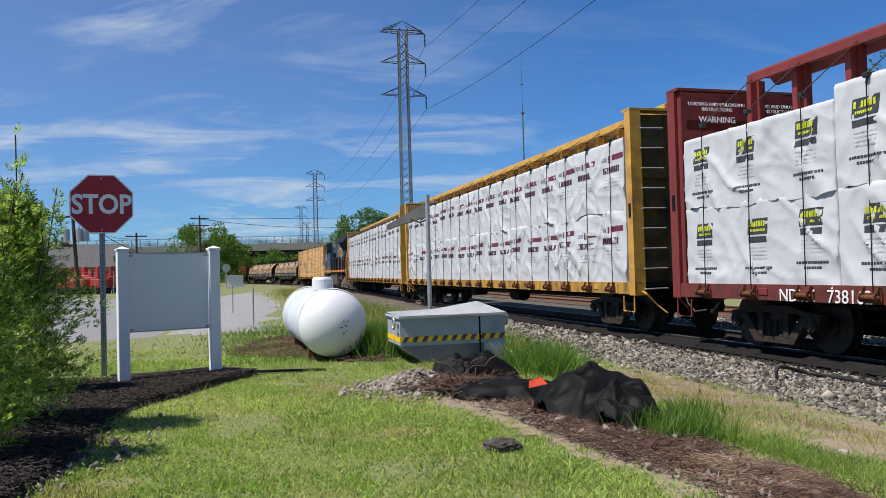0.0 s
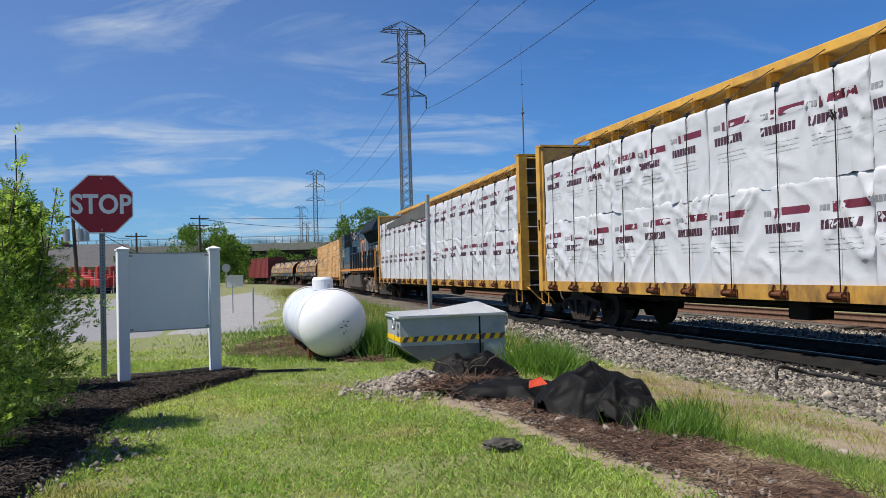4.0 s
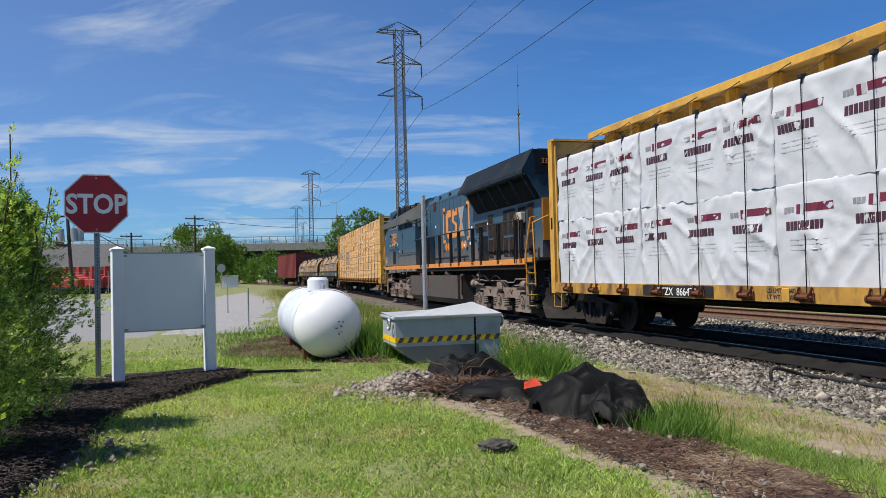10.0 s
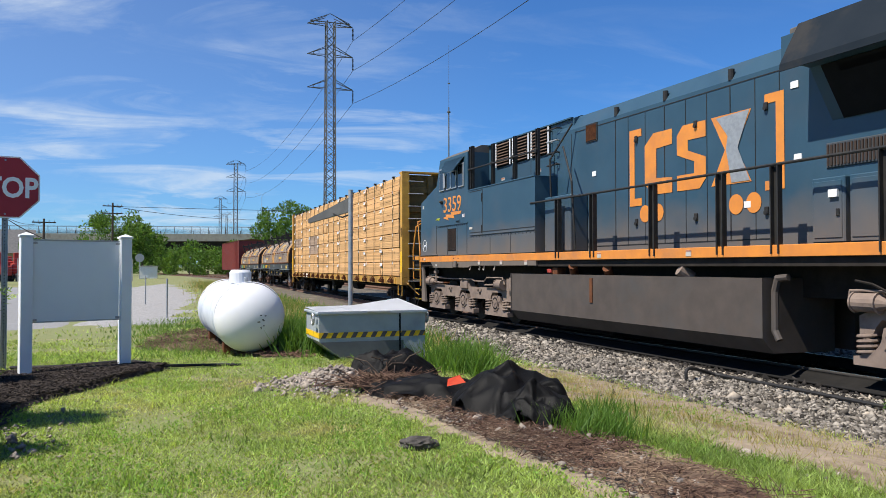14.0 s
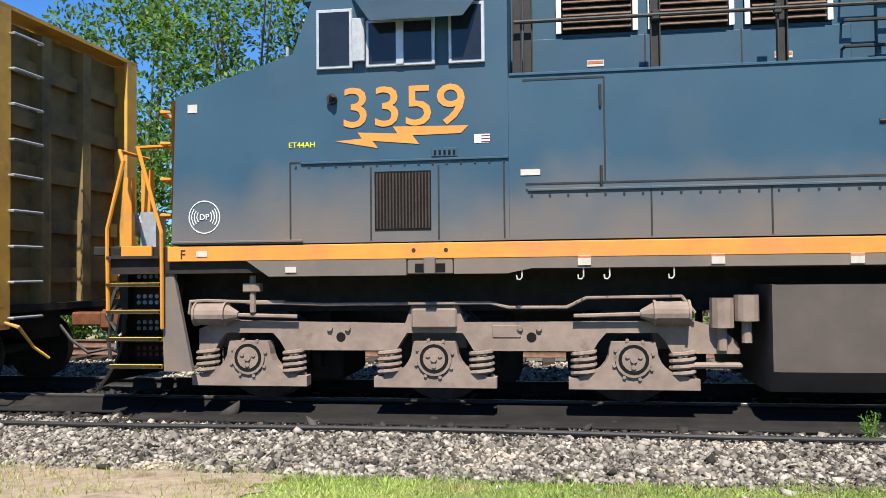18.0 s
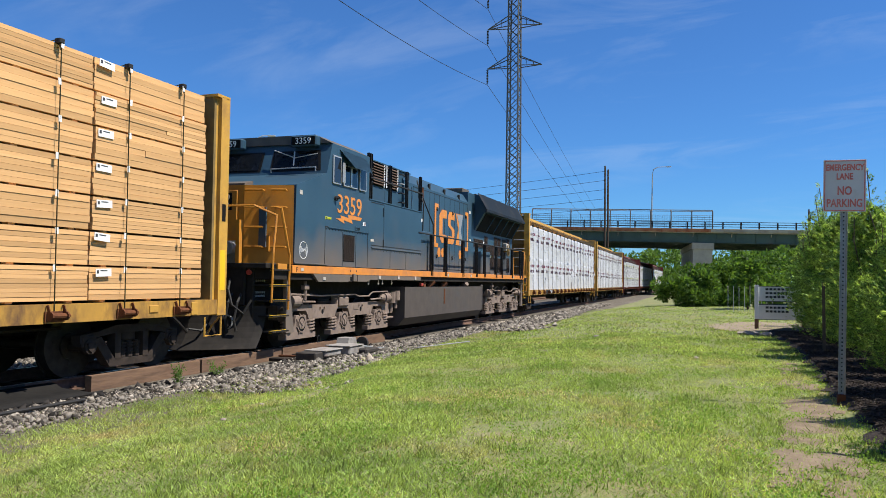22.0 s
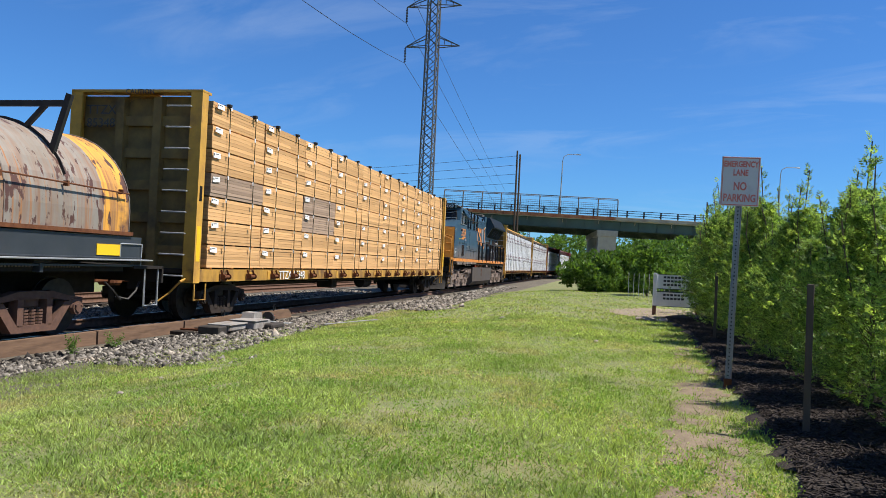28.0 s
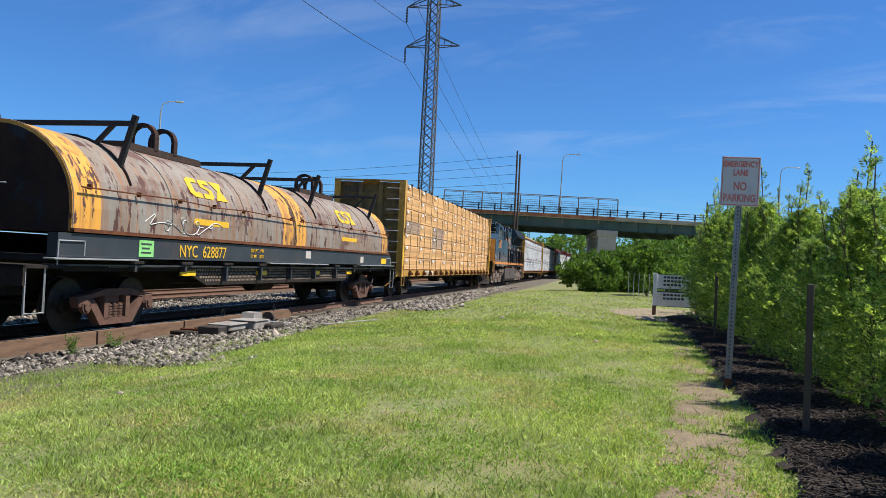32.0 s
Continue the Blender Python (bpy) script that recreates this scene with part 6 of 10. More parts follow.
        # step box and cabinets behind the cab
        part("sand_box", bx(BM(), X(-2.2), X(-1.1), min(y, y + s * 0.42), max(y, y + s * 0.42), 1.76, 2.95, 0.02), M["blue"], lo)
        bm = pipe(BM(), [(X(-1.9), s * 1.43, 2.95), (X(-1.9), s * 1.45, 3.75), (X(-1.55), s * 1.1, 4.5)], 0.02, 6)
        pipe(bm, [(X(-0.9), s * 1.43, 1.8), (X(-1.0), s * 1.45, 3.2), (X(-1.6), s * 1.3, 4.0)], 0.02, 6)
        part("hand_rail", bm, M["black"], lo)
        # fuel tank
        tk = [(s * 1.2, 1.28), (s * 1.54, 1.28), (s * 1.54, 0.43), (s * 1.34, 0.21), (s * 0.2, 0.20), (s * 0.2, 1.28)]
        ft = part("fuel_tank", prism(BM(), tk, "x", X(-3.58), X(4.35)), M["tank"], lo, "dusty grey fuel tank")
        for u in (-3.62, 4.33):
            part("tank_rim", prism(BM(), [(a * 1.01, b + 0.005) for a, b in tk], "x", X(u), X(u + 0.04)), M["tank"], ft)
        part("sight_gauge", bx(BM(), X(-0.16), X(-0.07), s * 1.54 - 0.02, s * 1.54 + 0.02, 0.75, 1.22), M["rust"], ft)
        part("filler_cap", tube(BM(), (X(-1.1), s * 1.32, 1.28), (X(-0.95), s * 1.46, 1.46), 0.09, 10), M["rust"], ft)
        part("filler_cap", tube(BM(), (X(0.2), s * 1.32, 1.28), (X(0.3), s * 1.46, 1.42), 0.09, 10), M["rust"], ft)
        part("valve_box", bx(BM(), X(-1.8), X(-1.6), s * 1.35 - 0.1, s * 1.35 + 0.1, 1.28, 1.42), M["rust"], ft)
        part("valve_handle", bx(BM(), X(-2.02), X(-1.86), s * 1.42 - 0.05, s * 1.42 + 0.05, 1.30, 1.40, 0.02), M["machred"], ft, "red valve handle")
        part("filler_neck", tube(BM(), (X(2.55), s * 1.30, 1.27), (X(2.48), s * 1.50, 1.40), 0.10, 14), M["truck"], ft)
        part("filter_canister", tube(tube(BM(), (X(-3.82), s * 1.36, 0.92), (X(-3.82), s * 1.36, 1.18), 0.12, 14), (X(-3.82), s * 1.36, 0.70), (X(-3.82), s * 1.36, 0.92), 0.05, 10), M["truck"], lo)
        part("drain_pipe", pipe(BM(), [(X(4.72), s * 1.42, 1.30), (X(4.55), s * 1.44, 1.28), (X(4.5), s * 1.45, 1.1), (X(4.5), s * 1.45, 0.55), (X(4.58), s * 1.45, 0.42)], 0.05, 8), M["tank"], lo)
        part("hanger_chain", pipe(BM(), [(X(5.8 + 0.25 * j), s * 1.42, 1.05 + 0.22 * abs(math.cos(j * 0.62))) for j in range(13)], 0.016, 5), M["under"], lo)
    # ends: steps, rails, plow, coupler
    for e, u, col in ((-1, -10.0, "gold"), (1, 11.4, "gold")):
        xo = X(-10.75) if e < 0 else X(12.15)
        xs = X(u)
        for s in (-1, 1):
            for k in range(5):
                z = 0.42 + k * 0.30
                bm = bx(BM(), min(xs, xs + e * 0.62), max(xs, xs + e * 0.62), s * 1.2 - 0.28 + s * 0.08, s * 1.2 + 0.28 + s * 0.0, z, z + 0.03)
                st = part("step", bm, M["under"], lo)
                bm = bx(BM(), min(xs, xs + e * 0.62), max(xs, xs + e * 0.62), s * 1.485 - 0.012, s * 1.485 + 0.012, z - 0.01, z + 0.035)
                part("step_edge", bm, M["safety"], st, "yellow step edge")
                if k < 4:
                    rd = BM()
                    for j in range(7):
                        for r in range(2):
                            tube(rd, (xs + e * (0.08 + j * 0.075), s * 1.02, z + 0.10 + r * 0.07), (xs + e * (0.08 + j * 0.075), s * 1.035, z + 0.10 + r * 0.07), 0.024, 8)
                    part("step_perforation", rd, M["red"] if k == 0 else M["galv"], st)
            bm = BM()
            part("step_side", prism(BM(), [(xs - e * 0.02, 0.38), (xs - e * 0.35, 0.38), (xs - e * 0.10, 1.6), (xs + e * 0.02, 1.6)], "y", s * 1.48, s * 1.42), M["dusty"], lo)
            part("step_side", bx(BM(), min(xs + e * 0.60, xs + e * 0.68), max(xs + e * 0.60, xs + e * 0.68), s * 1.08 - 0.06, s * 1.08 + 0.06, 0.40, 1.75), M["plow"], lo)
            bx(bm, min(xs, xs + e * 0.65), max(xs, xs + e * 0.65), s * 0.99 - 0.02, s * 0.99 + 0.02, 0.40, 1.7)
            part("step_well", bm, M["under"], lo)
            bm = pipe(BM(), [(xs - e * 0.02, s * 1.52, 0.85), (xs - e * 0.02, s * 1.54, 1.9), (xs - e * 0.02 + e * 0.30, s * 1.50, 2.85), (xs + e * 0.10, s * 1.25, 2.9)], 0.022, 6)
            pipe(bm, [(xs + e * 0.62, s * 1.52, 1.0), (xs + e * 0.62, s * 1.54, 1.95), (xs + e * 0.45, s * 1.5, 2.7), (xs + e * 0.70, s * 1.15, 2.88), (xs + e * 0.72, s * 0.45, 2.88)], 0.022, 6)
            part("hand_rail", bm, M["gold"], lo, "gold painted hand rail")
            bm = bx(BM(), xo - 0.06, xo + 0.06, s * 0.42 - 0.05, s * 0.42 + 0.05, 1.74, 2.75)
            bx(bm, xo - 0.05, xo + 0.05, s * 0.85 - 0.04, s * 0.85 + 0.04, 1.74, 2.6)
            part("end_post", bm, M["gold"], lo)
            bm = tube(BM(), (xo - e * 0.1, s * 0.62, 2.05), (xo + e * 0.06, s * 0.62, 2.05), 0.13, 14)
            bx(bm, min(xo - e * 0.28, xo - e * 0.08), max(xo - e * 0.28, xo - e * 0.08), s * 0.62 - 0.12, s * 0.62 + 0.12, 1.74, 2.2)
            part("ditch_light", bm, M["galv"], lo)
        bm, grid = BM(), []
        for j in range(9):
            z = 0.09 + 0.80 * j / 8
            row = []
            for i in range(-10, 11):
                y = 0.135 * i
                reach = 0.42 * (1 - abs(i) / 10) ** 0.8 + 0.34 * (1 - j / 8) ** 2.2 - 0.10 * (abs(i) / 10) ** 2
                row.append(bm.verts.new((xo + e * (reach - 0.12), y, z + 0.05 * (abs(i) / 10))))
            grid.append(row)
        for A, B in zip(grid, grid[1:]):
            for i in range(20):
                bm.faces.new((A[i], A[i + 1], B[i + 1], B[i]))
        bmesh.ops.recalc_face_normals(bm, faces=bm.faces[:])
        bmesh.ops.solidify(bm, geom=bm.faces[:], thickness=0.025)
        pw = part("pilot_plow", bm, M["plow"], lo, "soot-black curved pilot plow")
        for y in (-0.7, -0.25, 0.25, 0.7):
            part("plow_brace", strip(BM(), (xo - e * 0.10, y, 0.95), (xo + e * 0.18, y, 0.62), 0.07, 0.03, up=(0, 1, 0)), M["plow"], pw)
        part("plow_loop", pipe(BM(), [(xo + e * (0.16 + 0.02 * math.cos(k)), -0.72 + 0.14 * math.cos(k * 0.6), 0.62 + 0.13 * math.sin(k * 0.6)) for k in range(11)], 0.016, 6), M["galv"], pw)
        for y in (-1.12, 1.12):
            part("mu_cable", pipe(BM(), [(xo - e * 0.02, y * 0.6, 1.5), (xo + e * 0.22, y * 0.7, 1.25), (xo + e * 0.26, y * 0.8, 0.95), (xo + e * 0.05, y * 0.9, 0.78), (xo - e * 0.06, y, 1.05)], 0.024, 6), M["black"], lo)
        part("end_plate", bx(BM(), xo - 0.04, xo + 0.04, -1.0, 1.0, 0.95, 1.72), M["under"], lo)
        part("end_sill", bx(BM(), min(xo - e * 0.5, xo + e * 0.06), max(xo - e * 0.5, xo + e * 0.06), -1.5, 1.5, 1.66, 1.76, 0.01), M["plow"], lo)
        for s in (-1, 1):
            part("gold_corner", bx(BM(), min(xo - e * 0.66, xo - e * 0.30), max(xo - e * 0.66, xo - e * 0.30), s * 1.53 - 0.02, s * 1.53 + 0.02, 1.62, 1.76, 0.006), M["gold"], lo)
        part("marker_lamp", tube(BM(), (xo + e * 0.02, -1.12, 1.58), (xo + e * 0.07, -1.12, 1.58), 0.05, 12), M["machred"], lo)
        coupler(lo, xo, e, M["rust"])
        for y in (-0.95, -0.75, 0.7, 0.9):
            part("air_hose", pipe(BM(), [(xo, y, 1.2), (xo + e * 0.16, y, 1.0), (xo + e * 0.22, y + 0.03, 0.65), (xo + e * 0.18, y, 0.45)], 0.025, 6), M["black"], lo)
    # rear face, gold with a blue base
    bm = prism(BM(), [(-0.99, 2.25), (-0.99, 3.44), (0.99, 3.44), (0.99, 2.25)], "x", X(11.3), X(11.33))
    rf = part("rear_face", bm, M["gold"], lo, "gold painted rear hood end")
    part("rear_window", bx(BM(), X(11.33), X(11.345), -0.75, 0.75, 3.5, 3.95), M["dark"], rf)
    bm = BM()
    for k in range(16):
        a0, a1 = k * math.tau / 16, (k + 1) * math.tau / 16
        tube(bm, (X(9.75) + 0.26 * math.cos(a0), -1.22, 2.85 + 0.26 * math.sin(a0)), (X(9.75) + 0.26 * math.cos(a1), -1.22, 2.85 + 0.26 * math.sin(a1)), 0.012, 5)
    for k in range(6):
        a0 = k * math.tau / 6
        tube(bm, (X(9.75), -1.20, 2.85), (X(9.75) + 0.26 * math.cos(a0), -1.22, 2.85 + 0.26 * math.sin(a0)), 0.010, 5)
    tube(bm, (X(9.75), -1.24, 2.85), (X(9.75), -1.0, 2.85), 0.09, 12)
    part("hand_brake_wheel", bm, M["grimyyellow"], lo)
    # trucks
    for u, e in ((-7.0, -1), (8.4, 1)):
        bm = BM()
        beam = [(-2.66, 0.58), (-2.66, 0.83), (-2.42, 0.93), (-1.55, 0.91), (-0.32, 0.89), (-0.25, 1.08), (0.25, 1.08), (0.32, 0.90), (2.70, 0.91), (2.95, 0.84), (3.10, 0.70), (3.14, 0.58), (2.46, 0.58),
                (2.40, 0.70), (2.32, 0.79), (1.80, 0.79), (1.72, 0.70), (1.66, 0.60), (0.42, 0.60), (0.36, 0.70), (0.30, 0.79), (-0.30, 0.79), (-0.36, 0.70), (-0.42, 0.60), (-1.66, 0.60), (-1.72, 0.70), (-1.80, 0.79), (-2.34, 0.79), (-2.42, 0.70), (-2.48, 0.58)]
        for s in (-1, 1):
            prism(bm, beam, "y", s * 1.120, s * 1.290)
            bx(bm, -0.245, 0.245, s * 1.290 - 0.05, s * 1.290 + 0.05, 0.84, 1.06, 0.02)
            bx(bm, 0.62, 0.92, s * 1.290 - 0.01, s * 1.290 + 0.01, 0.74, 0.87, 0.006)
        bx(bm, -0.3, 0.3, -1.0, 1.0, 0.6, 0.95)
        bx(bm, -2.5, -2.3, -1.0, 1.0, 0.6, 0.9)
        bx(bm, 2.3, 2.5, -1.0, 1.0, 0.6, 0.9)
        fr = part("truck_frame", bm, M["truck"], lo, "dust-brown six-wheel truck frame")
        fr.matrix_local = pose(X(u), 0, 0)
        for s in (-1, 1):
            for ux in (-1.03, 1.03):
                part("frame_hole", tube(BM(), (ux, s * 1.285, 0.745), (ux, s * 1.294, 0.745), 0.052, 14), M["dark"], fr)
                for dx in (-0.12, 0.08):
                    part("frame_bolt", tube(BM(), (ux + dx, s * 1.285, 0.84), (ux + dx, s * 1.320, 0.84), 0.03, 8), M["truck"], fr)
        for ux in (-2.07, 0, 2.07):
            wheelset(fr, ux, 0.533)
            part("traction_motor", bx(bx(BM(), ux + 0.16, ux + 0.86, -0.58, 0.58, 0.17, 0.74, 0.05), ux + 0.3, ux + 0.7, -0.5, 0.5, 0.74, 0.98), M["under"], fr)
            for s in (-1, 1):
                for q0, q1 in ((0.56, 0.66), (-0.66, -0.58)):
                    part("brake_shoe", bx(BM(), ux + q0, ux + q1, s * 0.74 - 0.06, s * 0.74 + 0.06, 0.35, 0.72, 0.01), M["under"], fr)
            for s in (-1, 1):
                arch = [(-0.66, 0.21), (0.66, 0.21), (0.66, 0.32), (0.56, 0.33)] + [(0.24 + 0.30 * (1 - math.sin(k * 0.26)), 0.33 + 0.02 + 0.28 * (1 - math.cos(k * 0.26))) for k in range(0, 7)] + [(0.22, 0.70), (-0.22, 0.70)]
                arch += [(-0.24 - 0.30 * (1 - math.sin(k * 0.26)), 0.35 + 0.28 * (1 - math.cos(k * 0.26))) for k in range(6, -1, -1)] + [(-0.56, 0.33), (-0.66, 0.32)]
                bm = prism(BM(), [(ux + a, c) for a, c in arch], "y", s * 1.160, s * 1.320)
                jb = part("journal_pedestal", bm, M["truck"], fr)
                bm = tube(BM(), (ux, s * 1.300, 0.52), (ux, s * 1.345, 0.52), 0.185, 20)
                for k in range(8):
                    a0 = k * math.tau / 8 + 0.3
                    tube(bm, (ux + 0.205 * math.cos(a0), s * 1.310, 0.52 + 0.205 * math.sin(a0)), (ux + 0.205 * math.cos(a0), s * 1.340, 0.52 + 0.205 * math.sin(a0)), 0.02, 6)
                part("axle_box", bm, M["truck"], jb)
                part("bearing_gap", tube(BM(), (ux, s * 1.340, 0.52), (ux, s * 1.348, 0.52), 0.155, 20), M["dark"], jb)
                bm = tube(BM(), (ux, s * 1.345, 0.52), (ux, s * 1.350, 0.52), 0.12, 16)
                tube(bm, (ux, s * 1.350, 0.52), (ux, s * 1.370, 0.52), 0.035, 8)
                for k in range(3):
                    a0 = k * math.tau / 3 + 0.5
                    tube(bm, (ux + 0.075 * math.cos(a0), s * 1.340, 0.52 + 0.075 * math.sin(a0)), (ux + 0.075 * math.cos(a0), s * 1.365, 0.52 + 0.075 * math.sin(a0)), 0.026, 6)
                part("axle_cap", bm, M["truck"], jb)
                for d in (-0.50, 0.50):
                    bm = BM()
                    for k in range(4):
                        z = 0.335 + k * 0.066
                        pts = [(ux + d + 0.115 * math.cos(j * math.tau / 10), s * 1.250 + 0.10 * math.sin(j * math.tau / 10), z + 0.066 * j / 10) for j in range(11)]
                        pipe(bm, pts, 0.024, 6)
                    tube(bm, (ux + d, s * 1.240, 0.32), (ux + d, s * 1.240, 0.62), 0.06, 8)
                    part("coil_spring", bm, M["truck"], fr)
        for s in (-1, 1):
            for d, f in ((-2.45, 1), (2.42, -1)):
                bm = tube(BM(), (d - f * 0.20, s * 1.360, 1.0), (d + f * 0.14, s * 1.360, 1.0), 0.12, 16)
                tube(bm, (d + f * 0.14, s * 1.360, 1.0), (d + f * 0.28, s * 1.360, 0.99), 0.11, 12, 0.04)
                tube(bm, (d + f * 0.25, s * 1.360, 0.99), (d + f * 0.95, s * 1.350, 0.97), 0.022, 6)
                for q in (-0.20, 0.14):
                    tube(bm, (d + f * q - 0.012, s * 1.360, 1.0), (d + f * q + 0.012, s * 1.360, 1.0), 0.135, 16)
                part("brake_cylinder", bm, M["truck"], fr)
            bm = pipe(BM(), [(-2.74, s * 1.370, 1.0), (-2.72, s * 1.370, 1.14), (-2.55, s * 1.370, 1.15), (-1.2, s * 1.340, 1.10), (0.6, s * 1.340, 1.11), (0.8, s * 1.340, 1.06), (1.4, s * 1.340, 1.06), (1.6, s * 1.360, 1.16), (2.55, s * 1.370, 1.17), (2.68, s * 1.370, 1.0)], 0.018, 6)
            tube(bm, (-2.0, s * 1.370, 1.42), (-2.0, s * 1.370, 1.02), 0.035, 8)
            bx(bm, -2.1, -1.9, s * 1.370 - 0.05, s * 1.370 + 0.05, 1.24, 1.34, 0.01)
            bx(bm, -2.08, -1.65, s * 1.340 - 0.03, s * 1.340 + 0.03, 1.10, 1.15, 0.01)
            part("sand_pipe", bm, M["truck"], fr)
            bm = tube(BM(), (2.95, s * 1.320, 1.1), (2.95, s * 1.320, 0.62), 0.05, 8)
            tube(bm, (2.95, s * 1.320, 1.15), (2.95, s * 1.320, 0.85), 0.12, 12)
            bx(bm, 2.5, 3.15, s * 1.270 - 0.05, s * 1.270 + 0.05, 0.43, 0.49, 0.02)
            part("air_filter", bm, M["truck"], fr)
    # Added dark solid standing in for the shade between platform and trucks.
    part("underframe_shade_block", bx(BM(), X(-10.2), X(11.8), -0.8, 0.8, 1.0, 1.46), M["under"], lo)
    return lo


locomotive()
LUMB = centerbeam("lumber_car", "yellow centre-beam flat car loaded with strapped pine lumber", -35.95, -12.02, 10.05, "yellow", "lumber",
                  [("TTZX  85348", 0.30, -7.0, -1.475, 0.86, 0), ("TTZX", 0.26, -11.98, 0.75, 4.15, -90), ("85348", 0.26, -11.98, 0.75, 3.88, -90), ("CAUTION", 0.14, -11.98, -0.1, 4.56, -90)])
wcar = centerbeam("wallboard_car", "yellow centre-beam flat car loaded with white-wrapped bundles", 12.85, 37.7, 10.7, "yellow", "wrap", [("TTZX  866474", 0.21, -6.75, -1.470, 0.885, 0), ("LD LMT  22460\nLT WT   61400", 0.10, -3.9, -1.464, 0.99, 0)])
part("number_panel", bx(BM(), -7.95, -5.6, -1.468, -1.4605, 0.86, 1.07), M["black"], wcar)
centerbeam("wallboard_car", "yellow centre-beam flat car loaded with white-wrapped bundles", 38.95, 61.75, 9.6, "yellow", "wrap", [])
centerbeam("wallboard_car", "oxide-red centre-beam flat car loaded with white-wrapped bundles", 63.15, 86.2, 9.2, "red", "wrap",
           [("NDYX   738162", 0.27, -7.7, -1.475, 0.84, 0), *[(w, z, -11.06, y, k, 90) for y in (-0.69, 0.69) for w, z, k in (("LOADING AND UNLOADING\nINSTRUCTIONS", 0.095, 4.40), ("WARNING", 0.165, 4.09))]])
for k in range(2):
    centerbeam("wallboard_car", "oxide-red centre-beam flat car loaded with white-wrapped bundles", 87.4 + 24.2 * k, 110.4 + 24.2 * k, 9.2, "red", "wrap", [])
coil_car("coil car with two rusted grey hoods on a dark sill", -56.45, -37.05)
coil_car("coil car with two rusted grey hoods on a dark sill", -77.05, -57.65)
box_car("weathered oxide-red box car", -93.6, -78.4)


# ---- foliage ----
def leaf_cloud(name, centres, radii, per, size, mat, parent, rnd, up=0.3, aspect=2.0):
    """Many small rhombic leaves round clump centres, as one mesh."""
    c = np.repeat(np.asarray(centres, float), per, axis=0)
    r = np.repeat(np.asarray(radii, float), per)[:, None]
    n = len(c)
    d = rnd.normal(size=(n, 3))
    d /= np.linalg.norm(d, axis=1)[:, None]
    pos = c + d * r * rnd.uniform(0.35, 1.0, (n, 1)) ** 0.6
    a = d + rnd.normal(size=(n, 3)) * 0.7 + np.array([0, 0, up])
    a /= np.linalg.norm(a, axis=1)[:, None]
    b = np.cross(a, rnd.normal(size=(n, 3)))
    b /= np.linalg.norm(b, axis=1)[:, None]
    s = size * rnd.uniform(0.6, 1.3, (n, 1))
    V = np.stack([pos, pos + a * s * 0.5 + b * s / aspect * 0.5, pos + a * s, pos + a * s * 0.5 - b * s / aspect * 0.5], 1).reshape(-1, 3)
    F = np.arange(4 * n).reshape(-1, 4)
    return soup(name, V, F, mat, parent)


def broadleaf(x, y, h, w, label, seed, leaves=9000, size=0.16, group="trees beside the railway", zoff=0.0, mat="leaf", category="tree"):
    rnd = np.random.RandomState(seed)
    t = thing("tree" if category == "tree" else "shrub", label, category, pose(x, y, gz(x, y) + zoff), group)
    bm = BM()
    th = h * (0.38 if category == "tree" else 0.12)
    tube(bm, (0, 0, -0.1), (0.02 * h, 0, th), 0.028 * h, 8, 0.018 * h)
    n = max(24, int(leaves / 160))
    cs, rs = [], []
    for k in range(n):
        u = rnd.uniform(0, 1)
        zz = th * 0.75 + (h - th * 0.75) * u ** 0.9
        wr = w / 2 * math.sqrt(max(0.08, 1 - (2 * (zz - th * 0.6) / (h - th * 0.6) - 0.9) ** 2 / 1.3)) * rnd.uniform(0.45, 1.05)
        a = rnd.uniform(0, math.tau)
        cs.append((wr * math.cos(a), wr * math.sin(a), zz))
        rs.append(w * rnd.uniform(0.07, 0.15))
    for c in cs[::4]:
        tube(bm, (0.02 * h, 0, th * rnd.uniform(0.6, 1.0)), c, 0.008 * h, 5, 0.002 * h)
    part("trunk", bm, M["bark"], t)
    leaf_cloud("crown", cs, rs, max(10, int(leaves / n)), size, M[mat], t, rnd)
    return t


def sprays(name, base, out, length, mat, parent, rnd):
    """Flat fern-like sprays: a short axis with narrow leaflets to both sides, as one mesh."""
    n = len(base)
    out = out / np.linalg.norm(out, axis=1)[:, None]
    side = np.cross(out, rnd.normal(size=(n, 3)) * 0.7 + np.array([0, 0, 1.0]))
    side /= np.linalg.norm(side, axis=1)[:, None]
    L = (length * rnd.uniform(0.6, 1.3, n))[:, None]
    V = []
    for k, sg in ((0.12, 1), (0.25, -1), (0.38, 1), (0.5, -1), (0.62, 1), (0.74, -1), (0.86, 1), (0.6, 0)):
        b = base + out * L * k
        d = out * 0.75 + side * sg * 0.8
        l = L * (0.50 - 0.28 * k) if sg else L * 0.42
        w = np.cross(d, np.cross(out, side)) * 0.16 + (rnd.normal(size=(n, 3)) * 0.05)
        V.append(np.stack([b, b + d * l * 0.5 + w * l, b + d * l, b + d * l * 0.5 - w * l], 1))
    V = np.concatenate(V, 0).reshape(-1, 3)
    return soup(name, V, np.arange(len(V)).reshape(-1, 4), mat, parent)


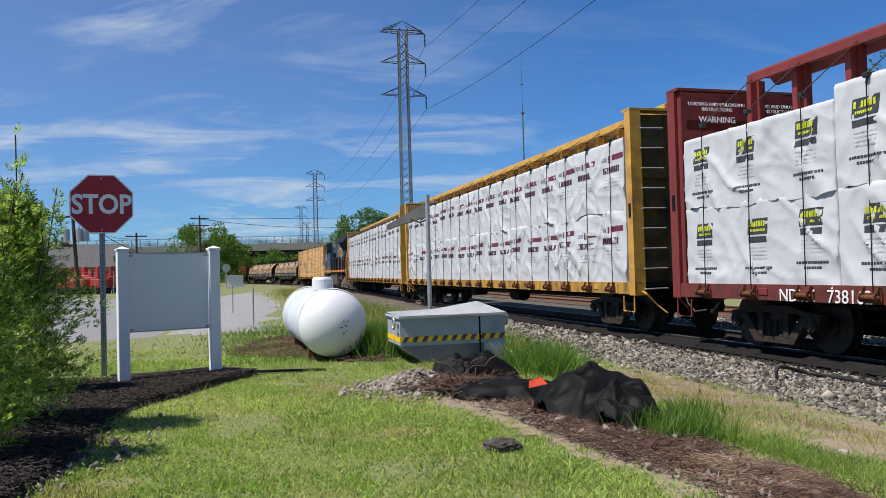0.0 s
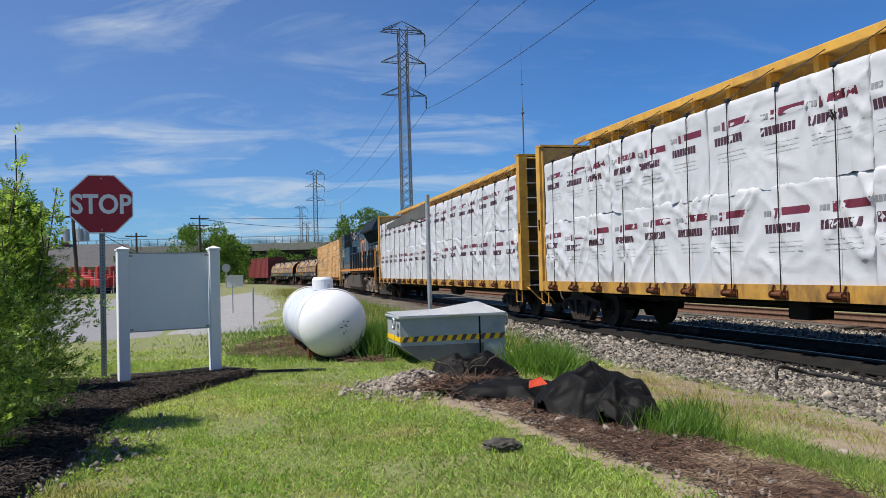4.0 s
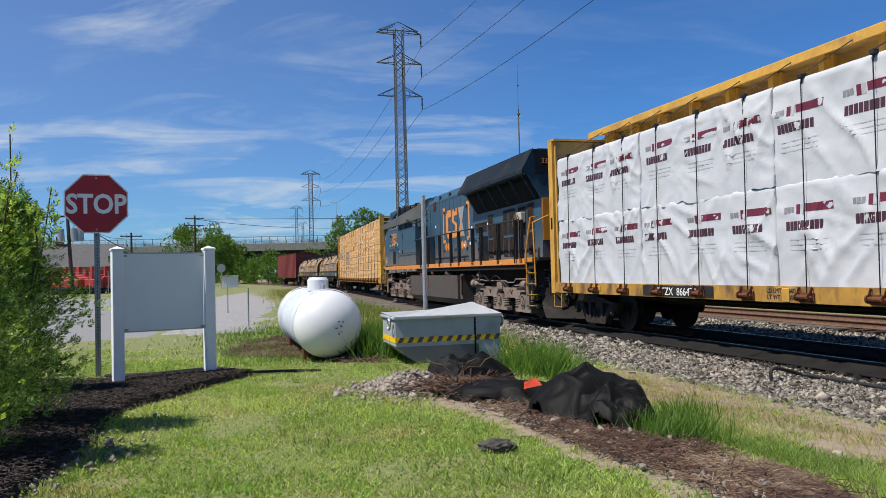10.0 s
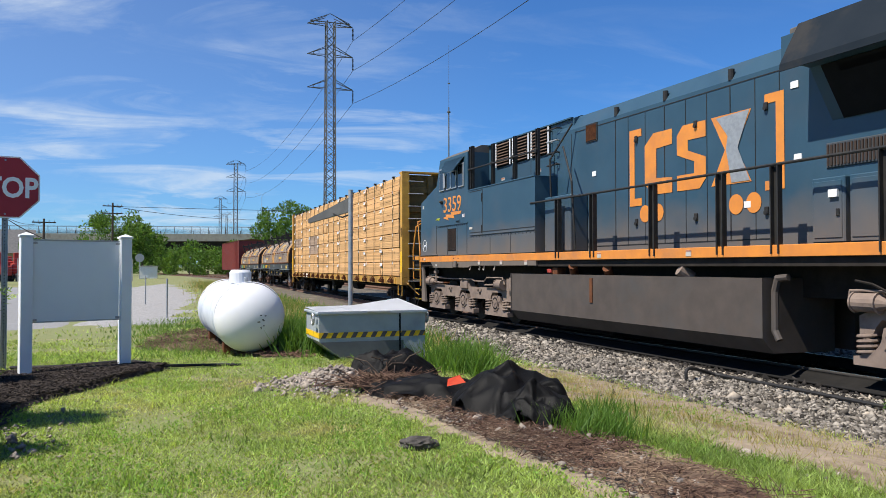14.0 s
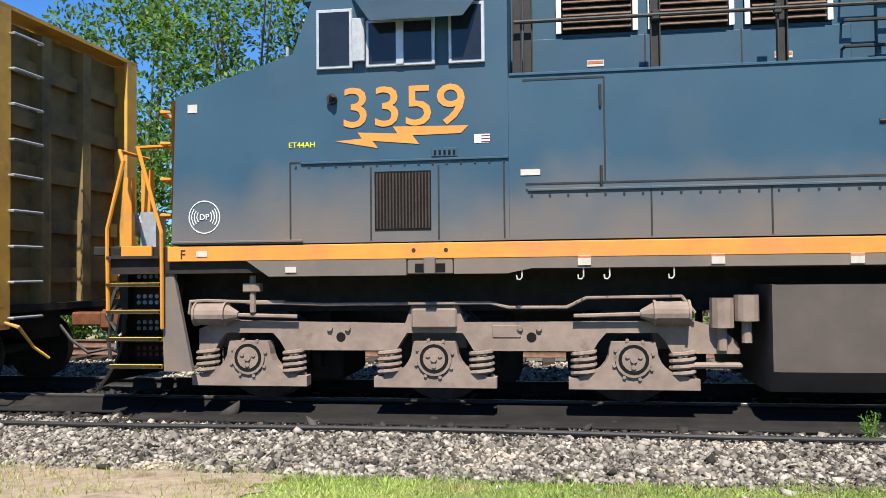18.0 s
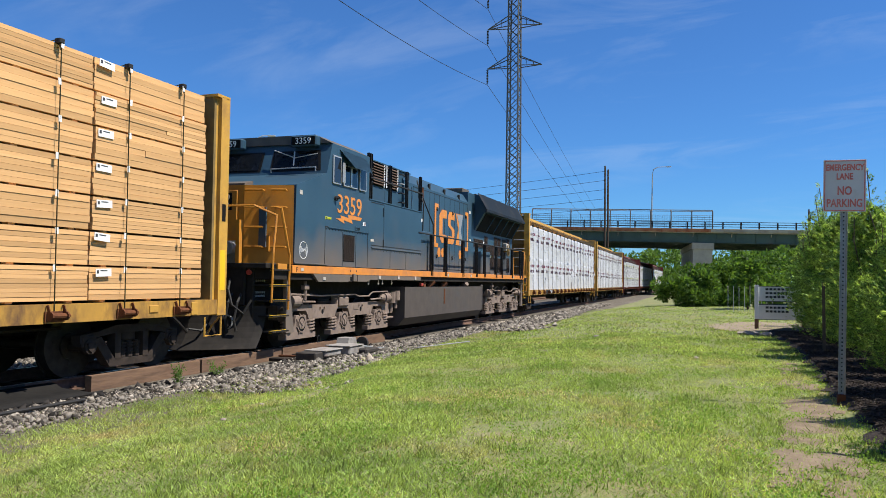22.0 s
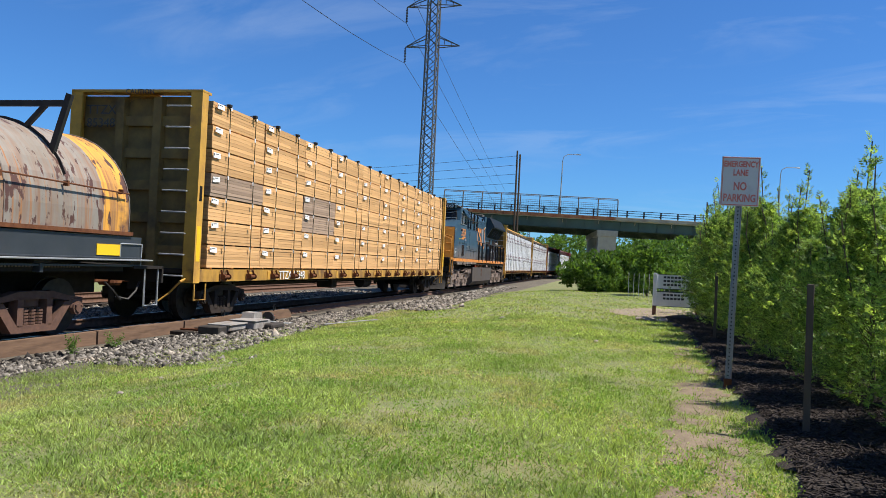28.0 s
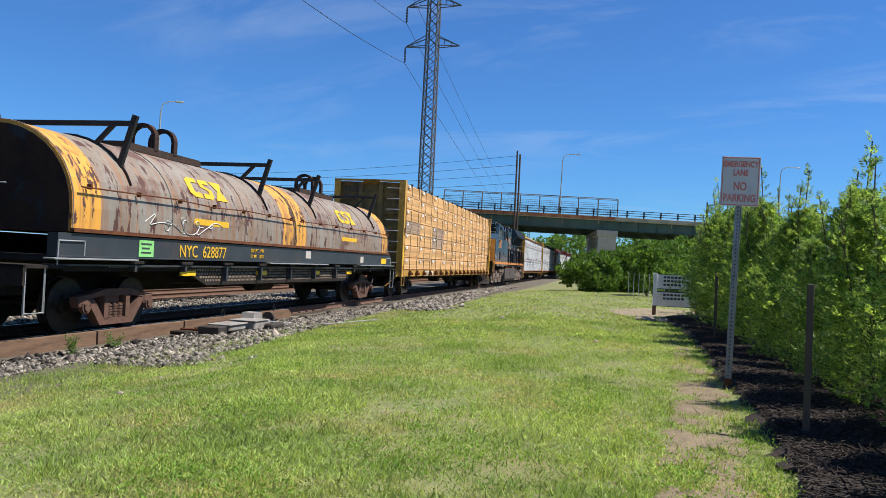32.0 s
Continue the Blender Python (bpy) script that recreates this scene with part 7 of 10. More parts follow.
def arborvitae_form(t, seed):
    """A loose upright bush, rounded at the shoulder, with thin sprouting leaders; about 2.1 m dense, 2.8 m to the tips."""
    rnd = np.random.RandomState(seed)
    n = 3900
    u = rnd.uniform(0, 1, n) ** 0.85
    a = rnd.uniform(0, math.tau, n)
    lobes = 1 + 0.30 * np.sin(5 * u * 3.1 + seed + 2 * np.sin(a)) + 0.20 * rnd.normal(size=n)
    prof = 0.54 * np.clip(1 - np.clip((u - 0.15) / 0.9, 0, 1) ** 1.35, 0.03, 1) ** 0.75 * np.clip(0.6 + u * 1.6, 0, 1)
    r = prof * lobes * (1 + 0.25 * np.sin(a * 3 + seed + u * 4)) * rnd.uniform(0.25, 1, n) ** 0.45
    base = np.stack([r * np.cos(a), r * np.sin(a), 0.10 + 2.0 * u + 0.07 * rnd.normal(size=n)], 1)
    out = np.stack([np.cos(a), np.sin(a), rnd.uniform(0.1, 1.3, n)], 1) + rnd.normal(size=(n, 3)) * 0.35
    bm = tube(BM(), (0, 0, -0.05), (0.01, 0.01, 1.6), 0.035, 6, 0.012)
    B, O = [base], [out]
    for k, (ax, ay, top) in enumerate(((0.02, 0.0, 2.75), (0.25, 0.1, 2.3), (-0.2, 0.18, 2.45), (0.05, -0.28, 2.25), (0.34, -0.2, 2.05), (-0.3, -0.16, 2.15))):
        bend = rnd.normal(size=2) * 0.06
        tip = (ax + bend[0], ay + bend[1], top)
        pipe(bm, [(ax * 0.7, ay * 0.7, 1.2), (ax, ay, 1.7), tip], 0.007, 4)
        m = 60 if k == 0 else 38
        f = rnd.uniform(0, 1, m) ** 1.4
        z = 1.6 + (top - 1.6) * f
        ang = rnd.uniform(0, math.tau, m)
        B.append(np.stack([ax + bend[0] * f + 0.0 * z, ay + bend[1] * f, z], 1) + np.stack([np.cos(ang), np.sin(ang), 0 * ang], 1) * (0.16 * (1 - f) ** 1.5)[:, None])
        O.append(np.stack([np.cos(ang), np.sin(ang), 0.5 + f * 1.2], 1))
    for k in range(40):
        p = base[rnd.randint(n)]
        tube(bm, (0, 0, max(0.1, p[2] - 0.35)), tuple(p), 0.008, 4, 0.003)
    part("trunk", bm, M["bark"], t)
    sprays("crown", np.concatenate(B), np.concatenate(O), 0.112, M["arbor"], t, rnd)


ARBOR = []


def arborvitae(x, y, k, turn, scale):
    """One of four grown forms; the copies share their meshes."""
    while len(ARBOR) < 4:
        t = thing("arborvitae", "young green arborvitae in a mulch bed", "hedge plant", pose(0, 0, 0), "row of arborvitae")
        arborvitae_form(t, 11 + len(ARBOR))
        ARBOR.append([t, False])
    t, used = ARBOR[k]
    m = pose(x, y, gz(x, y), 3 * math.sin(turn), 3 * math.cos(turn * 1.7), turn) @ Matrix.Diagonal((scale, scale, scale, 1))
    if used:
        c = copy_thing(t, m)
        c.scale = (scale, scale, scale)
    else:
        t.matrix_basis = m
        ARBOR[k][1] = True


# hedge row: parallel to the track, the camera stands just inside it
HROW = [(-3.28, 6.5, 0.86), (-2.98, 5.3, 0.74), (-4.3, 8.4, 0.8), (-1.17, -4.9, 0.98), (-0.98, -6.1, 0.8), (-0.68, -7.35, 1.04), (-0.24, -8.6, 0.93), (-0.06, -9.85, 1.06), (0.24, -11.1, 0.83), (0.68, -12.35, 1.07), (0.84, -13.6, 0.98), (1.19, -15.0, 1.22), (1.63, -16.3, 1.14), (1.84, -17.7, 1.1), (2.19, -19.1, 1.34), (2.63, -20.5, 1.27), (2.84, -21.9, 1.41), (3.14, -23.2, 1.25)]
for j, (hx, hy, hs_) in enumerate(HROW):
    arborvitae(hx, hy, j % 4, (j * 73) % 360, hs_ * (1.0 if hy > 0 else 0.95))
# second, rougher row behind
for j in range(9):
    broadleaf(-2.3 + 0.62 * j, -9.5 - 2.0 * j, 1.35 + 0.10 * j + 0.15 * ((j * 7) % 3), 2.0, "dense green shrub behind the hedge", 60 + j, 3600, 0.10, "shrubs behind the hedge", category="shrub")

# mulch beds
def patch(name, label, category, outline, mat, lift=0.02, kind="structure", seed=1, cell=0.25, rough=0.02, gaps=None):
    """A patch of ground with an uneven rim, laid just over the ground."""
    poly = [Vector((a, b)) for a, b in outline]
    xs, ys = [p.x for p in poly], [p.y for p in poly]
    gx, gy = np.arange(min(xs), max(xs) + cell, cell), np.arange(min(ys), max(ys) + cell, cell)
    def inside(x, y):
        c = False
        for i in range(len(poly)):
            a, b = poly[i - 1], poly[i]
            if (a.y > y) != (b.y > y) and x < (b.x - a.x) * (y - a.y) / (b.y - a.y) + a.x:
                c = not c
        return c
    bm, vs = BM(), {}
    keep = [(i, j) for i in range(len(gx)) for j in range(len(gy)) if inside(gx[i] + 0.10 * noise.noise(Vector((gx[i] * 2, gy[j] * 2, seed))) , gy[j] + 0.14 * noise.noise(Vector((gx[i] * 2, gy[j] * 2, seed + 5))))]
    def v(i, j):
        if (i, j) not in vs:
            x, y = gx[0] + i * cell, gy[0] + j * cell
            x, y = x + cell * 0.45 * noise.noise(Vector((x * 3, y * 3, seed))), y + cell * 0.45 * noise.noise(Vector((x * 3, y * 3, seed + 3)))
            vs[(i, j)] = bm.verts.new((x, y, gz(x, y) + lift + rough * noise.noise(Vector((x * 2.2, y * 2.2, seed + 9)))))
        return vs[(i, j)]
    if gaps is not None:
        keep = [(i, j) for i, j in keep if noise.noise(Vector((gx[i] * 1.3, gy[j] * 1.5, seed))) + 0.5 * noise.noise(Vector((gx[i] * 4, gy[j] * 4, seed))) > gaps]
    ks = set(keep)
    for i, j in keep:
        bm.faces.new((v(i, j), v(i + 1, j), v(i + 1, j + 1), v(i, j + 1)))
    edge = {w for w in bm.verts if w.is_boundary}
    for w in edge:
        w.co.z -= min(lift + 0.02, 0.05) if lift > 0.02 else lift * 0.6
    for f in bm.faces:
        f.smooth = True
    me = mesh_of(name, bm, M[mat])
    return tagged(new(name, me), label, category, kind=kind)


MULCH1 = [(-4.6, 9.8), (-3.6, 9.6), (-2.3, 9.85), (-1.9, 9.75), (-2.1, 9.2), (-2.4, 8.3), (-2.68, 7.6), (-2.62, 6.8), (-2.45, 6.0), (-2.3, 5.2), (-2.2, 4.0), (-3.6, 4.0), (-4.6, 6.5)]
MULCH2 = [(0.12, -4.0), (0.32, -5.7), (0.58, -7.1), (0.92, -8.6), (1.35, -10.2), (1.9, -13.0), (2.6, -16.2), (3.7, -20.0), (4.5, -23.5), (3.2, -24.5), (1.6, -19.0), (-0.2, -12.0), (-1.6, -6.5), (-2.2, -4.0)]
PATHS = [(0.95, -4.3), (1.15, -6.0), (1.42, -7.6), (1.78, -9.6), (2.1, -11.6), (2.75, -14.6), (2.45, -14.8), (1.75, -11.6), (1.22, -9.3), (0.85, -7.5), (0.62, -6.0), (0.4, -4.3)]
DIRT1 = [(0.35, 8.2), (1.2, 8.6), (1.9, 7.0), (2.0, 6.0), (2.2, 5.0), (2.6, 4.0), (2.6, 2.6), (1.6, 2.9), (1.45, 4.2), (1.05, 5.4), (0.75, 6.6), (0.3, 7.4)]
DIRT2 = [(-2.9, 12.6), (-1.6, 11.6), (-0.9, 10.7), (-0.3, 10.5), (-0.4, 12.8), (-1.2, 15.0), (-2.4, 15.4), (-3.0, 14.0)]
VERGE = [(1.75, 9.6), (2.15, 7.4), (2.45, 5.9), (2.95, 4.6), (3.4, 3.2), (5.4, 3.2), (4.9, 5.2), (4.4, 7.0), (3.9, 9.0), (3.3, 11.4), (2.4, 11.2)]
STREET = [(-45, 60), (-12.2, 48), (-10.6, 33), (-6.5, 20.5), (-5.4, 15.6), (-8.5, 13.2), (-20, 9.5), (-45, 6)]
DRIVE = [(-12.0, 48), (-11.6, 60), (-5.5, 34), (-3.9, 21), (-3.1, 17.0), (-4.2, 15.6), (-5.5, 16.5), (-6.4, 20.3), (-10.4, 33)]
M["soil"] = material("bare_soil", (0.33, 0.265, 0.19), (0.22, 0.175, 0.125), 0.95, scale=9, c3=(0.12, 0.08, 0.055), s3=2.0, bump=0.5, bump_scale=40, world_space=True)
M["brush"] = material("dry_brown_brush", (0.155, 0.095, 0.066), (0.075, 0.047, 0.036), 0.95, scale=9, c3=(0.30, 0.215, 0.145), s3=1.6, cut3=(0.5, 0.66), bump=0.8, bump_scale=50, island=0.5, world_space=True)
M["path"] = material("trodden_sand", (0.25, 0.195, 0.135), (0.17, 0.13, 0.09), 0.95, scale=7, bump=0.4, bump_scale=40, world_space=True)
M["lotgravel"] = material("pale_lot_gravel", (0.34, 0.335, 0.325), (0.22, 0.215, 0.21), 0.95, scale=14, bump=0.6, bump_scale=30, world_space=True)
patch("mulch_bed", "black shredded mulch under the hedge and sign board", "mulch", MULCH1, "mulch", 0.06, rough=0.03, cell=0.11)
patch("mulch_bed", "black shredded mulch along the hedge", "mulch", MULCH2, "mulch", 0.06, rough=0.03, cell=0.13)
patch("footpath", "worn sandy footpath in the grass beside the mulch", "path", PATHS, "path", 0.013, seed=4, cell=0.08, rough=0.0, gaps=0.0)
patch("dirt_rim", "sandy bare soil at the lawn's edge", "soil", [(x - 0.22 if y < 7.5 else x - 0.1, y + 0.05) for x, y in DIRT1], "soil", 0.014, seed=12, cell=0.1, rough=0.0)
patch("dirt_strip", "bare soil strewn with dry brown brush", "soil", DIRT1, "brush", 0.03, seed=2, cell=0.2, rough=0.04)
patch("dirt_strip", "bare soil around the gas tank", "soil", DIRT2, "brush", 0.02, seed=3, cell=0.14)
patch("verge", "dry tan soil with sparse grass beside the ballast", "soil", VERGE, "soil", 0.02, seed=6, cell=0.2, rough=0.02)
patch("soil_patch", "bare tan soil under the parking notice", "soil", [(3.6, -23.5), (5.6, -22.5), (6.6, -25.5), (5.2, -28.0), (3.8, -27)], "soil", 0.02, seed=8)
road = patch("road", "grey asphalt street", "road", STREET, "asphalt", 0.03, cell=1.0, rough=0.0)
patch("gravel_drive", "pale gravel drive beside the street", "gravel", DRIVE, "lotgravel", 0.035, cell=0.6, rough=0.01)


# ---- scattered ground cover ----
def blades(name, label, spots, height, width, mat, seed, lean=0.45):
    """Single-triangle grass blades at the given spots."""
    rnd = np.random.RandomState(seed)
    n = len(spots)
    x, y = spots[:, 0], spots[:, 1]
    z = ground_z(x, y, True) - 0.005
    h = height * rnd.uniform(0.5, 1.25, n)
    a = rnd.uniform(0, math.tau, n)
    b = rnd.uniform(0, math.tau, n)
    l = lean * h * rnd.uniform(0.2, 1.4, n)
    w = width * rnd.uniform(0.6, 1.3, n) / 2
    V = np.empty((n, 3, 3))
    V[:, 0] = np.stack([x - w * np.cos(a), y - w * np.sin(a), z], 1)
    V[:, 1] = np.stack([x + w * np.cos(a), y + w * np.sin(a), z], 1)
    V[:, 2] = np.stack([x + l * np.cos(b), y + l * np.sin(b), z + h], 1)
    ob = soup(name, V.reshape(-1, 3), np.arange(3 * n).reshape(-1, 3), M[mat])
    return tagged(ob, label, "grass", kind="stuff")


def in_poly(px, py, poly):
    c = np.zeros(len(px), bool)
    for i in range(len(poly)):
        (ax, ay), (bx_, by) = poly[i - 1], poly[i]
        hit = (ay > py) != (by > py)
        with np.errstate(divide="ignore", invalid="ignore"):
            c ^= hit & (px < (bx_ - ax) * (py - ay) / (by - ay + 1e-12) + ax)
    return c


def scatter(n, r0, r1, yaw0, yaw1, seed, power=1.0):
    """Random spots in a sector about the standing point, thinning outwards."""
    rnd = np.random.RandomState(seed)
    r = r0 + (r1 - r0) * rnd.uniform(0, 1, n) ** power
    a = np.radians(rnd.uniform(yaw0, yaw1, n))
    return np.stack([-np.sin(a) * r, np.cos(a) * r], 1)


def value_noise(x, y, s, k):
    """Cheap smooth noise for arrays."""
    return (np.sin(x * s * 1.7 + k) * np.cos(y * s * 1.3 - k * 2) + np.sin((x + y) * s * 0.9 + k * 3) * np.cos((x - y) * s * 1.1 + k)) * 0.5


def lawn_spots(n, r0, r1, yaw0, yaw1, seed):
    p = scatter(n, r0, r1, yaw0, yaw1, seed, 1.05)
    q, s = lateral(p[:, 0], p[:, 1])
    rnd = np.random.RandomState(seed + 1)
    bare = value_noise(p[:, 0], p[:, 1], 1.6, 2.0) + 0.5 * value_noise(p[:, 0], p[:, 1], 4.1, 5.0)
    toe = np.interp(s, [-10, 1, 5, 9, 20, 40], [3.5, 3.5, 3.0, 2.55, 2.7, 2.7])
    ok = (q > toe + 0.4 * value_noise(p[:, 0], p[:, 1], 2.0, 1.0)) & (rnd.uniform(0, 1, len(q)) < np.clip((q - toe + 0.1) / 0.6, 0.15, 1)) & ((bare < 0.42 + rnd.uniform(-0.25, 0.35, len(q))) | (rnd.uniform(0, 1, len(q)) < 0.25))
    for poly in (MULCH1, MULCH2, DIRT1, DIRT2):
        ok &= ~in_poly(p[:, 0], p[:, 1], poly)
    ok &= ~(in_poly(p[:, 0], p[:, 1], PATHS) & (rnd.uniform(0, 1, len(q)) > 0.7))
    ok &= ~((p[:, 1] > 12) & (p[:, 0] < -3.0) & (rnd.uniform(0, 1, len(q)) > 0.45))
    ok &= ~(in_poly(p[:, 0], p[:, 1], VERGE) & (rnd.uniform(0, 1, len(q)) > 0.55))
    for poly in (STREET, DRIVE):
        ok &= ~in_poly(p[:, 0], p[:, 1], poly)
    return p[ok]


blades("grass", "short mown lawn grass", lawn_spots(360000, 3.5, 15, -35, 30, 21), 0.026, 0.014, "blade", 31, 1.5)
blades("grass", "short mown lawn grass", lawn_spots(420000, 3.5, 20, -184, -120, 22), 0.026, 0.014, "blade", 32, 1.5)
blades("grass", "short mown lawn grass", lawn_spots(70000, 14, 48, -180, -140, 23), 0.05, 0.035, "blade", 33, 0.9)
blades("grass", "short rough grass towards the street", lawn_spots(26000, 11, 45, -12, 30, 25), 0.06, 0.04, "blade", 35, 0.9)
blades("grass", "short mown lawn grass", lawn_spots(240000, 3.5, 12, -122, -33, 24), 0.025, 0.012, "blade", 34, 1.5)
blades("grass", "short mown lawn grass", lawn_spots(120000, 0.2, 3.6, -180, 180, 26), 0.025, 0.014, "blade", 36, 1.5)
blades("grass", "short mown lawn grass", lawn_spots(70000, 3.5, 12, 28, 178, 27), 0.025, 0.018, "blade", 37, 1.5)
sp_dry = np.concatenate([lawn_spots(60000, 3.5, 14, -35, 30, 43), lawn_spots(70000, 3.5, 18, -180, -122, 44), lawn_spots(50000, 3.5, 10, -122, -33, 45)])
sp_dry = sp_dry[value_noise(sp_dry[:, 0], sp_dry[:, 1], 1.6, 2.0) + 0.5 * value_noise(sp_dry[:, 0], sp_dry[:, 1], 4.1, 5.0) > 0.1]
blades("dry_grass", "dead straw lying in the lawn", sp_dry, 0.022, 0.010, "drygrass", 38, 2.2)
# clover and broad weeds in the lawn: low leaf tufts
M["clover"] = leafy("clover_leaf", (0.27, 0.44, 0.08), (0.17, 0.31, 0.055), 2, 0.3, 0.5)
wp = np.concatenate([lawn_spots(15000, 3.6, 17, -180, -130, 41), lawn_spots(10000, 3.6, 13, -30, 28, 42)])
wp = wp[value_noise(wp[:, 0], wp[:, 1], 1.9, 7.0) + 0.4 * value_noise(wp[:, 0], wp[:, 1], 5.3, 1.0) > 0.08]
rr = np.random.RandomState(5)
weeds = leaf_cloud("clover", np.c_[wp, ground_z(wp[:, 0], wp[:, 1]) + 0.015], np.full(len(wp), 0.06), 9, 0.017, M["clover"], None, rr, up=0.8, aspect=1.3)
tagged(weeds, "low clover and broad-leaved weeds in the lawn", "weeds", kind="stuff")


lt = np.concatenate([lawn_spots(2600, 3.6, 20, -180, -125, 141), lawn_spots(1500, 3.6, 14, -32, 28, 142), lawn_spots(900, 3.8, 9, -122, -34, 143)])
lt = lt[np.random.RandomState(144).randint(0, len(lt), 60000)] + np.random.RandomState(145).normal(size=(60000, 2)) * 0.05
blades("grass_tufts", "taller tufts standing in the mown lawn", lt, 0.062, 0.011, "blade", 146, 0.7)


def tuft_spots(centres, n, r, seed):
    rnd = np.random.RandomState(seed)
    c = np.asarray(centres)[rnd.randint(0, len(centres), n)]
    return c + rnd.normal(size=(n, 2)) * r


blades("tall_grass", "tall green grass round the tank and skip", tuft_spots([(-0.35, 11.9), (-0.5, 12.6), (-0.25, 11.2), (-0.6, 13.4), (0.0, 12.3)], 2600, 0.22, 51), 0.42, 0.022, "tallgrass", 52, 0.6)
blades("tall_grass", "tall green grass beside the skip and fabric heap", tuft_spots([(1.55, 10.2), (1.75, 9.6), (1.9, 10.4)], 1500, 0.2, 53), 0.36, 0.022, "tallgrass", 54, 0.7)
blades("tall_grass", "tall green grass along the dirt strip", tuft_spots([(1.78, 6.05), (1.88, 5.8), (2.1, 5.9), (2.25, 6.5)], 900, 0.12, 55), 0.22, 0.016, "tallgrass", 56, 0.7)
blades("tall_grass", "green grass along the dirt strip", tuft_spots([(2.3, 5.4), (2.5, 5.0), (2.6, 4.6), (2.75, 4.2), (2.9, 3.8), (2.45, 5.9)], 3600, 0.22, 57), 0.055, 0.011, "blade", 58, 0.7)
gb = np.random.RandomState(157).uniform(0, 1, (9000, 2))
gb = np.stack([np.interp(gb[:, 0], [0, 0.4, 1], [1.95, 2.25, 2.95]) + (gb[:, 1] ** 1.4) * np.interp(gb[:, 0], [0, 0.4, 1], [0.95, 0.75, 0.4]), 7.3 - 3.9 * gb[:, 0]], 1)
gb = gb[value_noise(gb[:, 0], gb[:, 1], 2.6, 1.0) > -0.38]
blades("tall_grass", "green grass along the dirt strip", gb, 0.075, 0.009, "blade", 158, 1.2)
blades("dry_grass", "dry tan grass on the gravel verge", tuft_spots([(2.6, 8.6), (2.8, 7.9), (2.7, 7.2), (3.0, 6.6), (3.0, 9.4), (2.4, 9.6), (3.3, 5.9)], 3600, 0.34, 59), 0.09, 0.008, "drygrass", 60, 0.7)
vp = np.stack([np.random.RandomState(67).uniform(1.7, 5.2, 16000), np.random.RandomState(68).uniform(3.2, 11.2, 16000)], 1)
vp = vp[in_poly(vp[:, 0], vp[:, 1], VERGE)]
vp = vp[value_noise(vp[:, 0], vp[:, 1], 3.1, 4.0) > -0.15]
blades("dry_grass", "sparse dry grass on the tan verge", vp[::2], 0.09, 0.008, "drygrass", 69, 0.9)
blades("dry_grass", "sparse green grass on the tan verge", vp[1::4], 0.06, 0.009, "blade", 70, 0.9)
blades("dry_grass", "sparse grass on the gravel verge", tuft_spots([tuple(along(s, 4.0)[:2]) for s in np.arange(-30, 24, 0.9)], 9000, 0.28, 61), 0.06, 0.010, "blade", 62, 0.8)
blades("dry_grass", "sparse grass at the foot of the ballast", tuft_spots([tuple(along(s, 3.2)[:2]) for s in np.arange(4, 26, 0.7)], 12000, 0.3, 71), 0.05, 0.012, "blade", 72, 0.9)
blades("tall_grass", "rough green verge by the track", tuft_spots([tuple(along(s, 5.2)[:2]) for s in np.arange(-60, -13, 1.0)], 14000, 0.75, 63), 0.30, 0.030, "tallgrass", 64, 0.7)
blades("dry_grass", "rough dry verge by the track", tuft_spots([tuple(along(s, 5.6)[:2]) for s in np.arange(-60, -13, 1.0)], 9000, 0.8, 65), 0.32, 0.026, "drygrass", 66, 0.7)
for k, (s, q, h, n) in enumerate(((2.4, 2.0, 0.24, 26), (4.6, 2.2, 0.28, 40), (5.9, 2.1, 0.30, 30), (10.6, 2.0, 0.24, 20), (-6.3, 2.2, 0.14, 14), (9.5, 2.1, 0.32, 18), (15.5, 2.1, 0.22, 14))):
    x, y, _ = along(s, q)
    rnd = np.random.RandomState(70 + k)
    w = thing("weed", "leafy green weed growing in the ballast", "weed", pose(x, y, -0.14), "weeds in the ballast")
    bm = BM()
    cs = []
    for j in range(5):
        a, l = rnd.uniform(0, math.tau), rnd.uniform(0.02, 0.14)
        tube(bm, (0, 0, 0), (l * math.cos(a), l * math.sin(a), h * rnd.uniform(0.6, 1)), 0.005, 4)
        cs += [(l * f * math.cos(a), l * f * math.sin(a), h * f * rnd.uniform(0.6, 1)) for f in (0.4, 0.6, 0.8, 1.0)]
    part("stem", bm, M["tallgrass"], w)
    leaf_cloud("foliage", cs, [0.05] * len(cs), 12, 0.032, M["tallgrass"], w, rnd)


